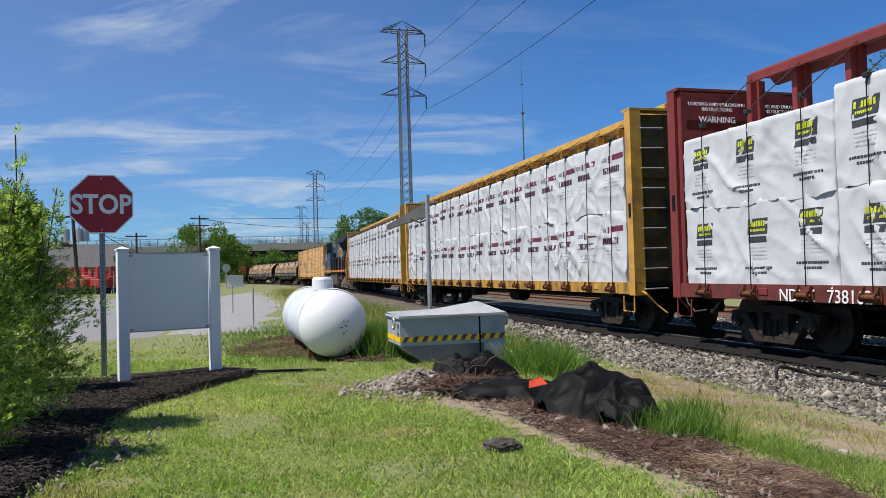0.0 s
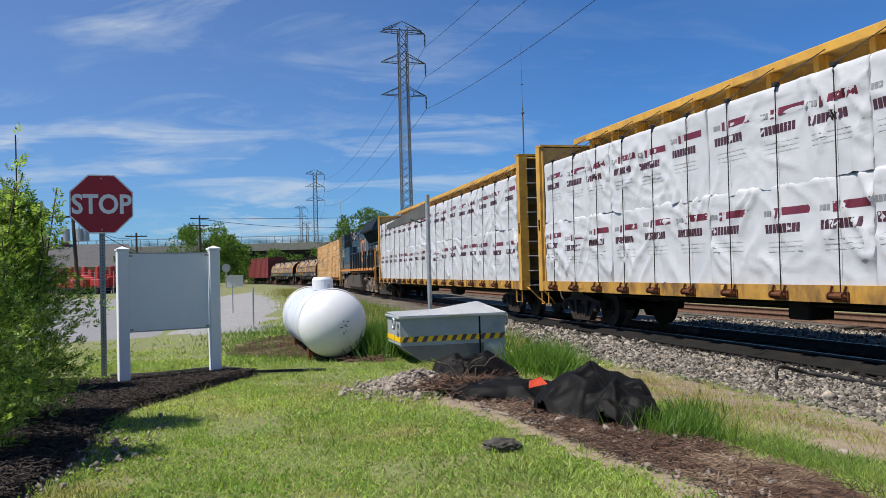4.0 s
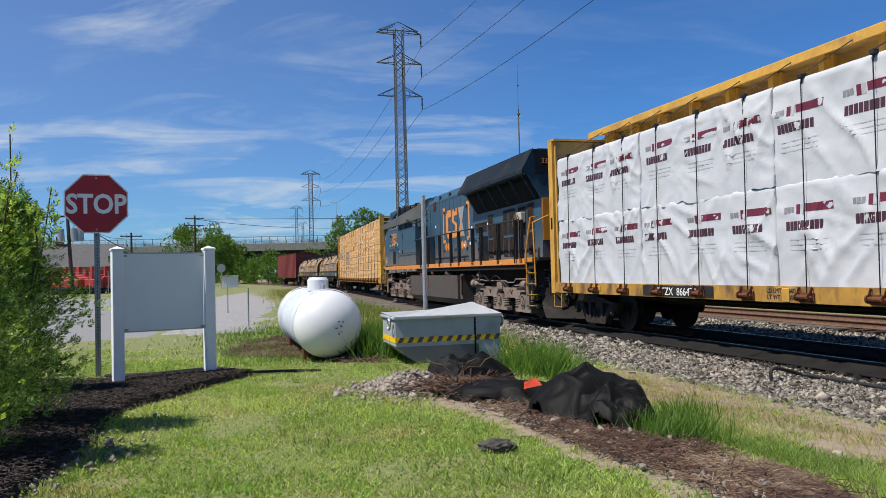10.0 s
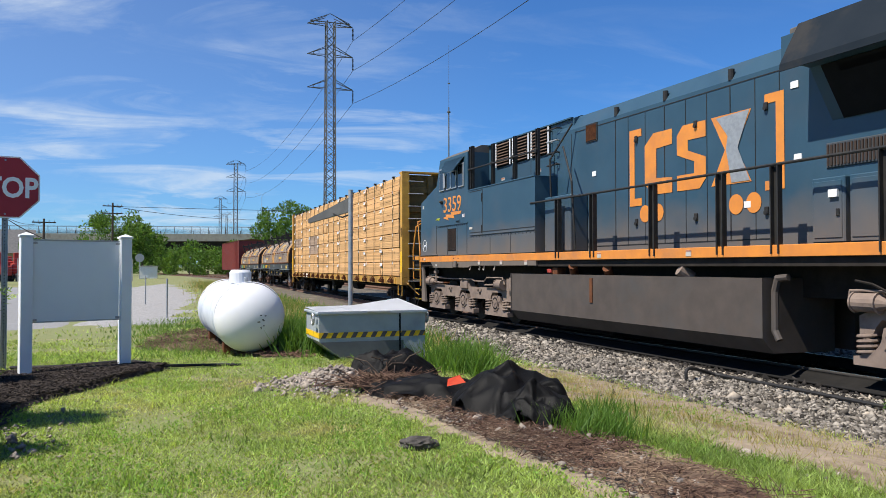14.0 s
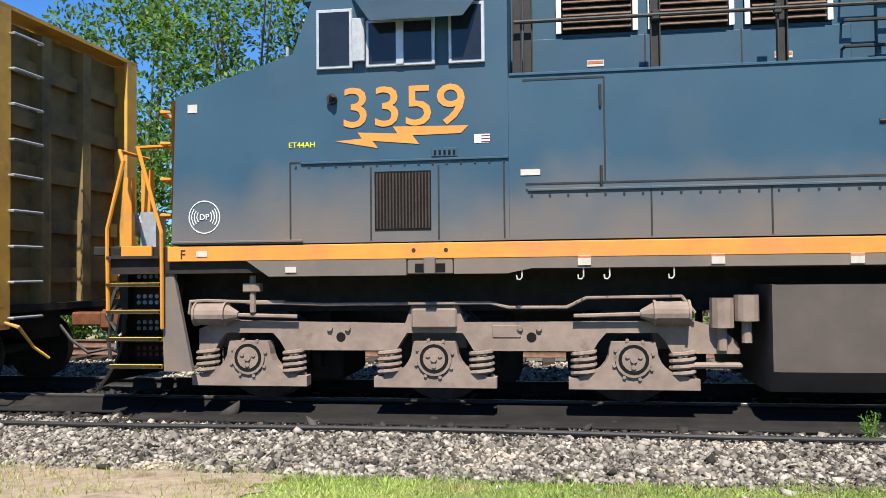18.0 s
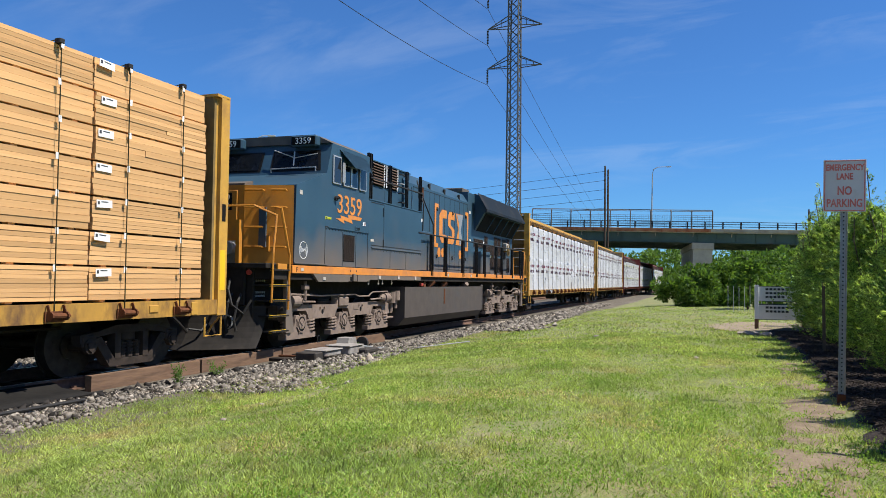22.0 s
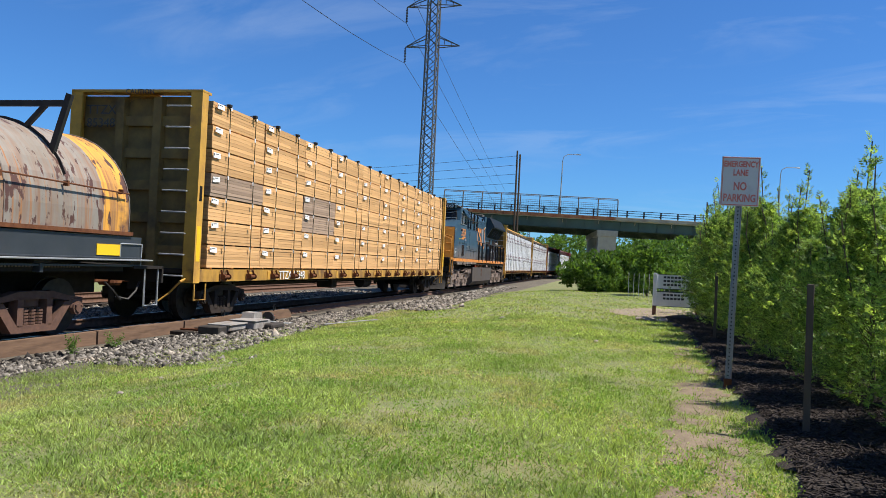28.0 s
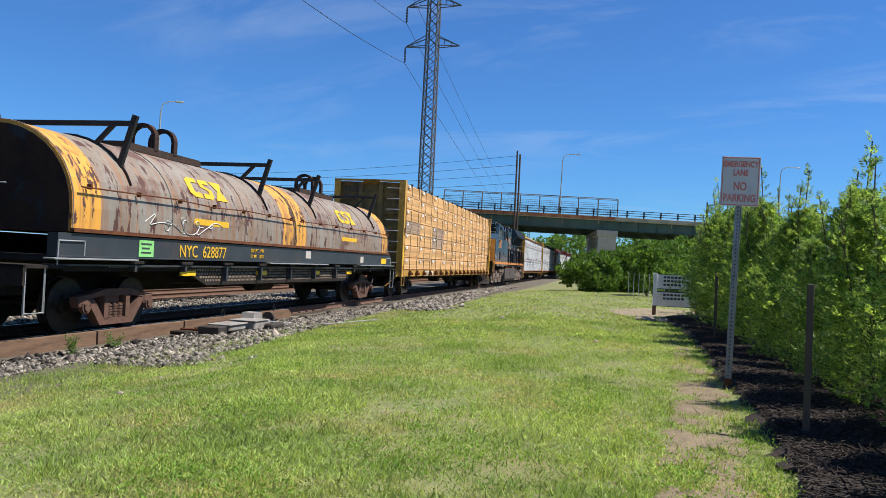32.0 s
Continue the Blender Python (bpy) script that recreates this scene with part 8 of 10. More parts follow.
def stones(name, label, spots, size, mat, seed, zf=None, flat=0.7):
    """Small angular stones: squashed octahedra with jittered corners."""
    rnd = np.random.RandomState(seed)
    n = len(spots)
    base = np.array([(1, 0, 0), (-1, 0, 0), (0, 1, 0), (0, -1, 0), (0, 0, 1), (0, 0, -1)], float)
    tri = np.array([(0, 2, 4), (2, 1, 4), (1, 3, 4), (3, 0, 4), (2, 0, 5), (1, 2, 5), (3, 1, 5), (0, 3, 5)])
    v = base[None] * rnd.uniform(0.55, 1.25, (n, 6, 1)) + rnd.normal(size=(n, 6, 3)) * 0.16
    s = size * rnd.lognormal(0, 0.35, n)
    v *= (s[:, None] * np.stack([rnd.uniform(0.8, 1.4, n), rnd.uniform(0.7, 1.1, n), np.full(n, flat)], 1))[:, None, :]
    t, u = rnd.uniform(0, math.tau, n), rnd.uniform(-0.9, 0.9, n)
    cu, su = np.cos(u)[:, None], np.sin(u)[:, None]
    v = np.stack([v[..., 0] * cu - v[..., 2] * su, v[..., 1], v[..., 0] * su + v[..., 2] * cu], -1)
    ct, st = np.cos(t)[:, None], np.sin(t)[:, None]
    v = np.stack([v[..., 0] * ct - v[..., 1] * st, v[..., 0] * st + v[..., 1] * ct, v[..., 2]], -1)
    z = (zf(spots) if zf else ground_z(spots[:, 0], spots[:, 1])) + s * 0.25
    v += np.stack([spots[:, 0], spots[:, 1], z], 1)[:, None, :]
    F = (np.arange(n)[:, None, None] * 6 + tri[None]).reshape(-1, 3)
    ob = soup(name, v.reshape(-1, 3), F, M[mat])
    return tagged(ob, label, "stones", kind="stuff")


def bed_spots(n, s0, s1, q0, q1, seed):
    rnd = np.random.RandomState(seed)
    s, q = rnd.uniform(s0, s1, n), rnd.uniform(q0, q1, n)
    h = np.interp(s, S, _hd)
    return np.stack([np.interp(s, S, TX) + q * np.cos(h), np.interp(s, S, TY) + q * np.sin(h)], 1), q


def bed_z(q):
    return np.interp(q, [-9, -2.4, -1.6, 1.4, 2.1, 3.5, 4.5, 5.5], [-0.28, -0.24, -0.20, -0.17, -0.13, -0.12, -0.055, 0.09])


sp, q = bed_spots(9000, -30, 24, 1.22, 2.0, 88)
st = lateral(sp[:, 0], sp[:, 1])[1]
keep = (q > 1.64) | (st < -5.2)
sp, q = sp[keep], q[keep]
stones("ballast_stones", "ballast stones beside the rail, dark with grime and painted train shade", sp, 0.032, "shadegrimestone", 108, lambda p, qq=q: bed_z(qq))
for s0, s1, n, size, seed in ((-14, 9, 58000, 0.024, 81), (9, 24, 20000, 0.032, 82), (-30, -14, 14000, 0.040, 83), (24, 60, 12000, 0.055, 84)):
    sp, q = bed_spots(int(n * 1.3), s0, s1, 1.45, 4.75, seed)
    st = lateral(sp[:, 0], sp[:, 1])[1]
    toe = np.interp(st, [-10, 1, 5, 9, 20, 40], [3.5, 3.5, 3.0, 2.6, 2.8, 2.9])
    keep = np.random.RandomState(seed).uniform(0, 1, len(q)) < np.interp(q - toe, [-0.1, 0.5, 1.2], [1, 0.45, 0.06])
    keep &= (q > 1.75) | (st < -5.2)
    stones("ballast_stones", "loose grey ballast stones on the shoulder", sp[keep], size, "stone", seed + 10, lambda p, qq=q[keep]: bed_z(qq))
sp, q = bed_spots(26000, -22, 40, -5.0, -1.4, 85)
stones("ballast_stones", "grey ballast stones between the tracks", sp, 0.036, "stone", 95, lambda p, qq=q: bed_z(qq))
sp, q = bed_spots(9000, -12, 6, -0.68, 1.35, 86)
stones("ballast_stones", "dark ballast stones between the ties", sp, 0.034, "shadegrimestone", 96, lambda p, qq=q: bed_z(qq) - 0.01)
sp, q = bed_spots(15000, -16, 3, 3.4, 5.9, 87)
keep = np.random.RandomState(187).uniform(0, 1, len(q)) < np.interp(lateral(sp[:, 0], sp[:, 1])[1], [-6, -3], [1, 0.0]) + np.interp(q, [3.6, 4.6], [0.5, 0.0])
sp, q = sp[keep], q[keep]
stones("loose_stones", "loose stones on the verge", sp, 0.020, "stone", 97, lambda p, qq=q: bed_z(qq))
rr = np.random.RandomState(9)
heap = np.array([(0.0, 8.45)]) + rr.normal(size=(2000, 2)) * np.array([0.28, 0.30])
M["palestone"] = material("pale_crushed_stone", (0.33, 0.285, 0.24), (0.20, 0.17, 0.145), 0.9, scale=9, island=0.3)
stones("stone_heap", "small heap of pale crushed stone on the grass", heap, 0.025, "palestone", 98, lambda p: ground_z(p[:, 0], p[:, 1]) + 0.17 * np.exp(-(((p[:, 0] - 0.05) / 0.32) ** 2 + ((p[:, 1] - 8.6) / 0.36) ** 2)) * rr.uniform(0.3, 1, len(p)))
dsp = np.array([(1.35, 6.0)]) + rr.normal(size=(700, 2)) * np.array([0.5, 1.3])
dsp = dsp[in_poly(dsp[:, 0], dsp[:, 1], DIRT1)]
stones("loose_stones", "small pale stones in the dirt", dsp, 0.022, "palestone", 99, lambda p: ground_z(p[:, 0], p[:, 1]) + 0.03)

mst = np.array([(-2.25, 5.3)]) + rr.normal(size=(150, 2)) * np.array([0.16, 0.75])
stones("loose_stones", "small pale stones along the mulch edge", mst, 0.02, "palestone", 103, lambda p: ground_z(p[:, 0], p[:, 1]) + 0.02)

# dry twigs and needles on the dirt strip, shredded bark on the mulch
def twigs(name, label, spots, length, r, mat, seed, lift):
    rnd = np.random.RandomState(seed)
    n = len(spots)
    a = rnd.uniform(0, math.tau, n)
    l = length * rnd.uniform(0.4, 1.3, n) / 2
    z = ground_z(spots[:, 0], spots[:, 1]) + lift + rnd.uniform(0, 0.03, n)
    d = np.stack([np.cos(a) * l, np.sin(a) * l, rnd.normal(size=n) * 0.22 * l], 1)
    s = np.stack([-np.sin(a) * r, np.cos(a) * r, np.zeros(n)], 1)
    u = np.array([0, 0, 1.0]) * r
    c = np.stack([spots[:, 0], spots[:, 1], z], 1)
    V = np.stack([c - d + s, c - d - s, c - d + u, c + d + s, c + d - s, c + d + u], 1).reshape(-1, 3)
    F = (np.arange(n)[:, None, None] * 6 + np.array([(0, 3, 5, 2), (1, 2, 5, 4), (0, 1, 4, 3)])[None]).reshape(-1, 4)
    return tagged(soup(name, V, F, M[mat]), label, "debris", kind="stuff")


tp_ = np.array([(1.35, 5.6)]) + rr.normal(size=(9000, 2)) * np.array([0.6, 1.5])
tp_ = tp_[in_poly(tp_[:, 0], tp_[:, 1], DIRT1)]
twigs("brush_litter", "dry brown twigs and needles strewn on the dirt", tp_, 0.11, 0.003, "brush", 101, 0.04)
mp_ = np.concatenate([np.stack([rr.uniform(-4.5, -1.9, 34000), rr.uniform(4.0, 9.9, 34000)], 1), np.stack([rr.uniform(-2.2, 4.5, 130000), -rr.uniform(4.0, 22, 130000)], 1)])
mp_ = mp_[in_poly(mp_[:, 0], mp_[:, 1], MULCH1) | in_poly(mp_[:, 0], mp_[:, 1], MULCH2)]
twigs("mulch_chips", "shredded black mulch chips", mp_, 0.055, 0.0065, "mulch", 102, 0.062)


lp_ = np.stack([rr.uniform(-3.0, -0.2, 5000), rr.uniform(10.4, 15.4, 5000)], 1)
lp_ = lp_[in_poly(lp_[:, 0], lp_[:, 1], DIRT2)]
twigs("leaf_litter", "dark brown twigs and litter round the gas tank", lp_, 0.12, 0.005, "brush", 105, 0.03)
blades("dry_grass", "sparse rough grass round the gas tank", tuft_spots([(-2.6, 13.4), (-2.2, 12.3), (-2.9, 14.6), (-1.9, 11.5), (-3.4, 16.0), (-2.6, 16.5), (-3.0, 18.0)], 2600, 0.4, 106), 0.12, 0.014, "tallgrass", 107, 0.8)


# ---- things on the grass ----
def facing(x, y, z, yaw):
    """Pose whose +x runs to the right and -y towards a viewer that looks along yaw."""
    return pose(x, y, z, 0, 0, yaw)


def channel_post(parent, z0, z1, mat="galv", x=0.0, y=0.0):
    """A perforated U-channel sign post."""
    bm = prism(BM(), [(x - 0.035, y - 0.015), (x - 0.028, y - 0.015), (x - 0.020, y + 0.012), (x + 0.020, y + 0.012), (x + 0.028, y - 0.015), (x + 0.035, y - 0.015), (x + 0.035, y - 0.010), (x + 0.030, y - 0.010), (x + 0.023, y + 0.018), (x - 0.023, y + 0.018), (x - 0.030, y - 0.010), (x - 0.035, y - 0.010)], "z", z0, z1)
    po = part("post", bm, M[mat], parent)
    hole = mesh_of("post_hole", bx(BM(), x - 0.006, x + 0.006, y + 0.0105, y + 0.0125, 0, 0.014), M["dark"])
    z = z0 + 0.10
    while z < z1 - 0.05:
        part_on("post_hole", hole, po, Matrix.Translation((0, 0, z)))
        z += 0.042
    return po


g = gz(-3.94, 10.35)
stop = thing("stop_sign", "red octagonal stop sign on a galvanised channel post", "stop sign", facing(-3.94, 10.33, g, 19))
channel_post(stop, -0.3, 2.55, y=0.03)
zc, ra = 2.42 - g, 0.41
M["signred"] = material("sign_red_sheeting", (0.36, 0.012, 0.022), (0.33, 0.011, 0.02), 0.45, scale=3)
oct_ = [(ra * math.cos(math.radians(22.5 + 45 * k)), zc + ra * math.sin(math.radians(22.5 + 45 * k))) for k in range(8)]
pl = part("plate", prism(BM(), oct_, "y", -0.002, 0.004), M["white"], stop)
part("red_field", prism(BM(), [(a * 0.955, zc + (b - zc) * 0.955) for a, b in oct_], "y", -0.005, -0.0025), M["signred"], pl)
lettering("lettering", "STOP", 0.345, M["white"], pl, pose(0, -0.006, zc - 0.118, 90, 0, 0) @ Matrix.Diagonal((0.86, 1, 1, 1)), "white word on the red field", 0.001, bold=0.009)
for z in (zc + 0.33, zc - 0.33):
    part("bolt", tube(BM(), (0, -0.012, z), (0, 0.0, z), 0.012, 8), M["galv"], stop)

board = thing("sign_board", "blank white sign board between two white vinyl posts", "sign board", facing(-2.85, 9.47, gz(-2.85, 9.47), 28.0))
M["vinyl"] = material("white_vinyl", (0.80, 0.81, 0.82), (0.76, 0.77, 0.78), 0.4, scale=2)
M["panel"] = material("blank_grey_white_panel", (0.80, 0.82, 0.82), (0.76, 0.78, 0.78), 0.5, scale=1.5, c3=(0.72, 0.74, 0.74), s3=0.7)
for x in (-0.52, 0.52):
    po = part("post", bx(BM(), x - 0.062, x + 0.062, -0.062, 0.062, -0.3, 1.55, 0.006), M["vinyl"], board)
    bm = bx(BM(), x - 0.072, x + 0.072, -0.072, 0.072, 1.55, 1.575, 0.004)
    v = [bm.verts.new(p) for p in ((x - 0.068, -0.068, 1.575), (x + 0.068, -0.068, 1.575), (x + 0.068, 0.068, 1.575), (x - 0.068, 0.068, 1.575), (x, 0, 1.605))]
    for k in range(4):
        bm.faces.new((v[k], v[(k + 1) % 4], v[4]))
    part("post_cap", bm, M["vinyl"], po)
part("panel", bx(BM(), -0.45, 0.45, -0.012, 0.012, 0.62, 1.515, 0.003), M["panel"], board)
bm = bx(BM(), -0.455, 0.455, -0.018, 0.018, 1.512, 1.528)
part("rail", bm, M["galv"], board)
bm = bx(BM(), -0.455, 0.455, -0.018, 0.018, 0.608, 0.62)
part("rail", bm, M["galv"], board)
for x in (-0.44, 0.44):
    for z in (0.64, 1.49):
        part("bracket", bx(BM(), x - 0.03, x + 0.03, -0.024, -0.01, z - 0.012, z + 0.012, 0.003), M["galv"], board)

# edging hose on the grass by the mulch
def hose(name, label, pts, r, mat):
    bm = BM()
    P2 = [Vector(p) for p in pts]
    fine = []
    for i in range(len(P2) - 1):
        p0, p1, p2, p3 = P2[max(0, i - 1)], P2[i], P2[i + 1], P2[min(len(P2) - 1, i + 2)]
        for k in range(6):
            t = k / 6
            fine.append(0.5 * ((2 * p1) + (p2 - p0) * t + (2 * p0 - 5 * p1 + 4 * p2 - p3) * t * t + (3 * p1 - p0 - 3 * p2 + p3) * t ** 3))
    fine.append(P2[-1])
    pipe(bm, fine, r, 8)
    return tagged(new(name, mesh_of(name, bm, M[mat])), label, "hose")


hose("drip_hose", "black drip hose lying along the mulch edge", [(x, y, gz(x, y) + z) for x, y, z in ((-3.7, 9.9, 0.08), (-3.1, 9.75, 0.08), (-2.4, 9.92, 0.09), (-1.95, 9.8, 0.05), (-1.6, 10.05, 0.03), (-1.1, 10.1, 0.02))], 0.018, "black")
hp = [along(s, 2.15 + 0.05 * math.sin(s * 0.9)) for s in np.arange(-9.2, 8.0, 0.8)]
hx0, hy0, _ = along(-9.0, 2.75)
hose("cable_conduit", "black cable conduit along the ballast, its end bent into the gravel", [(hx0, hy0, -0.14), (hx0 + 0.05, hy0 + 0.05, 0.05)] + [(x, y, -0.075) for x, y, _ in hp], 0.024, "black")

# propane tank
a, b = Vector((-1.10, 11.2, 0.745)), Vector((-1.67, 13.6, 0.745))
tank = thing("propane_tank", "weathered white propane tank lying on low feet", "gas tank", pose(a.x, a.y, 0, 0, 0, math.degrees(math.atan2(b.y - a.y, b.x - a.x))))
M["tankwhite"] = material("weathered_white_tank_paint", (0.74, 0.745, 0.75), (0.68, 0.69, 0.705), 0.42, scale=2, c3=(0.66, 0.67, 0.68), s3=1.4, cut3=(0.55, 0.75))
R = 0.475
def spun(prof, parent, name, mat, label=""):
    """A body of revolution about the tank's axis, from (x, radius) pairs."""
    bm = BM()
    rings = [[bm.verts.new((x, r * math.cos(k * math.tau / 44), 0.745 + r * math.sin(k * math.tau / 44))) for k in range(44)] if r > 1e-4 else [bm.verts.new((x, 0, 0.745))] for x, r in prof]
    for A, B in zip(rings, rings[1:]):
        for k in range(44):
            u4 = list(dict.fromkeys([A[k % len(A)], A[(k + 1) % len(A)], B[(k + 1) % len(B)], B[k % len(B)]]))
            if len(u4) > 2:
                bm.faces.new(u4)
    bmesh.ops.recalc_face_normals(bm, faces=bm.faces[:])
    return smooth(part(name, bm, M[mat], parent, label))


# Chalky mottled barrel; its shaded side's bluish grey is put into the colour.
M["tankbody"] = material("chalky_shaded_tank_paint", (0.60, 0.63, 0.68), (0.50, 0.54, 0.60), 0.55, scale=3, c3=(0.38, 0.43, 0.50), s3=2.2, cut3=(0.52, 0.68))
shell = spun([(0.0, R - 0.012), (2.5, R - 0.012)], tank, "shell", "tankbody", "chalky white barrel with its shaded bluish tone painted in")
arc9 = np.linspace(0.0, math.pi / 2, 11)
spun([(-R * 0.80 * math.cos(t), R * math.sin(t)) for t in arc9] + [(0.05, R), (0.05, R - 0.02)], tank, "domed_head", "tankwhite")
spun([(2.45, R - 0.02), (2.45, R)] + [(2.5 + R * 0.80 * math.sin(t), R * math.cos(t)) for t in arc9], tank, "domed_head", "tankwhite")
for x in (0.0, 2.5):
    bm = BM()
    for k in range(40):
        t0, t1 = k * math.tau / 40, (k + 1) * math.tau / 40
        tube(bm, (x, (R + 0.001) * math.cos(t0), 0.76 + (R + 0.001) * math.sin(t0)), (x, (R + 0.001) * math.cos(t1), 0.76 + (R + 0.001) * math.sin(t1)), 0.006, 4)
    part("weld_seam", bm, M["tankwhite"], shell)
bm = tube(BM(), (0.95, 0, 1.20), (0.95, 0, 1.36), 0.16, 24)
tube(bm, (0.95, 0, 1.36), (0.95, 0, 1.40), 0.16, 24, 0.13)
part("valve_dome", bm, M["tankwhite"], tank, "white valve cover")
part("lifting_lug", bx(BM(), 0.35, 0.41, -0.02, 0.02, 1.20, 1.30, 0.008), M["galv"], tank)
for x in (0.25, 2.2):
    for y in (-0.28, 0.28):
        part("foot", bx(BM(), x - 0.06, x + 0.06, y - 0.05, y + 0.05, 0.16, 0.42, 0.01), M["rust"], tank)
bm = BM()
rnd = random.Random(3)
for k in range(9):
    y, z = rnd.uniform(-0.16, -0.06), 0.66 + rnd.uniform(-0.06, 0.16)
    rr2 = math.hypot(y, z - 0.76)
    xx = -R * 0.80 * math.sqrt(max(0, 1 - (rr2 / R) ** 2))
    bx(bm, xx - 0.004, xx + 0.004, y - 0.012, y + 0.012, z - 0.006, z + 0.008)
part("stencil_mark", bm, M["print"], shell)

# steel waste skip
sk = thing("waste_skip", "grey steel tipping skip with lid and hazard stripe", "skip", facing(0.47, 10.72, gz(0.47, 10.7), 12))
M["skip"] = material("pale_blue_grey_steel_paint", (0.36, 0.40, 0.42), (0.30, 0.335, 0.35), 0.5, scale=3, c3=(0.20, 0.22, 0.23), s3=1.5, cut3=(0.56, 0.8))
M["skipdark"] = material("dull_dark_steel", (0.13, 0.14, 0.145), (0.09, 0.095, 0.10), 0.6, scale=3)
prof = [(-0.72, 0.62), (-0.72, 0.26), (-0.36, -0.02), (0.62, -0.02), (0.70, 0.0), (0.70, 0.62)]
part("body", prism(BM(), prof, "y", -0.42, 0.42), M["skip"], sk)
bm = prism(BM(), [(-0.715, 0.25), (-0.36, -0.015), (0.40, -0.015), (0.40, 0.25)], "y", -0.425, -0.4205)
part("lower_panel", bm, M["skipdark"], sk)
bm = bx(BM(), 0.34, 0.36, -0.43, -0.42, 0.0, 0.60)
part("seam", bm, M["dark"], sk)
bm = bx(BM(), -0.75, 0.73, -0.45, 0.45, 0.60, 0.635, 0.008)
part("rim", bm, M["skip"], sk)
bm = BM()
v = [bm.verts.new(p) for p in ((-0.74, -0.45, 0.64), (0.72, -0.45, 0.64), (0.72, 0.45, 0.66), (-0.74, 0.45, 0.66), (0.48, 0.10, 0.78), (-0.10, 0.30, 0.68))]
for f in ((0, 1, 4), (1, 2, 4), (2, 3, 5, 4), (3, 0, 5), (0, 4, 5)):
    bm.faces.new([v[k] for k in f])
bmesh.ops.solidify(bm, geom=bm.faces[:], thickness=0.015)
part("lid", bm, M["tankwhite"], sk, "dented pale steel lid")
st = part("hazard_band", bx(BM(), -0.722, 0.702, -0.4245, -0.4215, 0.30, 0.37), M["safety"], sk)
part("hazard_band", bx(BM(), -0.7245, -0.7215, -0.42, 0.42, 0.30, 0.37), M["safety"], sk)
for k in range(11):
    x = -0.70 + k * 0.13
    bm = prism(BM(), [(x, 0.30), (x + 0.06, 0.30), (x + 0.10, 0.37), (x + 0.04, 0.37)], "y", -0.4275, -0.425)
    part("hazard_bar", bm, M["print"], st)
for x in (-0.78, 0.76):
    bm = BM()
    for k in range(10):
        t0, t1 = k * math.tau / 10, (k + 1) * math.tau / 10
        tube(bm, (x, -0.30 + 0.06 * math.cos(t0), 0.54 + 0.07 * math.sin(t0)), (x, -0.30 + 0.06 * math.cos(t1), 0.54 + 0.07 * math.sin(t1)), 0.016, 6)
    part("lifting_ring", bm, M["galv"], sk)
bm = tube(BM(), (-0.10, -0.47, 0.63), (0.20, -0.47, 0.63), 0.012, 6)
part("latch_bar", bm, M["galv"], sk)

# steel post with a tapered arm, beyond the skip
g = gz(0.3, 11.8)
sp_ = thing("post_with_arm", "grey steel pipe post carrying a sloping tapered arm", "post", pose(0.3, 11.78, g))
part("post", tube(BM(), (0, 0, -0.3), (0, 0, 2.57 - g), 0.033, 12), M["galv"], sp_)
part("cap", tube(BM(), (0, 0, 2.57 - g), (0, 0, 2.585 - g), 0.036, 12), M["galv"], sp_)
bm = BM()
p0, p1 = Vector((-0.02, 0.02, 2.36 - g)), Vector((-0.62, 1.0, 2.17 - g))
d = (p1 - p0).normalized()
for (p, hgt) in ((p0, 0.105), (p1, 0.035)):
    for y in (-0.02, 0.02):
        n_ = Vector((-d.y, d.x, 0)) * y
        bm.verts.new(p + n_ + Vector((0, 0, hgt)))
        bm.verts.new(p + n_ - Vector((0, 0, hgt)))
bm.verts.ensure_lookup_table()
for f in ((0, 1, 3, 2), (4, 6, 7, 5), (0, 4, 5, 1), (2, 3, 7, 6), (0, 2, 6, 4), (1, 5, 7, 3)):
    bm.faces.new([bm.verts[k] for k in f])
part("arm", bm, M["lattice"], sp_)
pipe_bm = pipe(BM(), [(0, 0, 2.22 - g), (-0.12, 0.1, 2.18 - g), (-0.25, 0.35, 2.25 - g)], 0.012, 5)
part("cable", pipe_bm, M["black"], sp_)

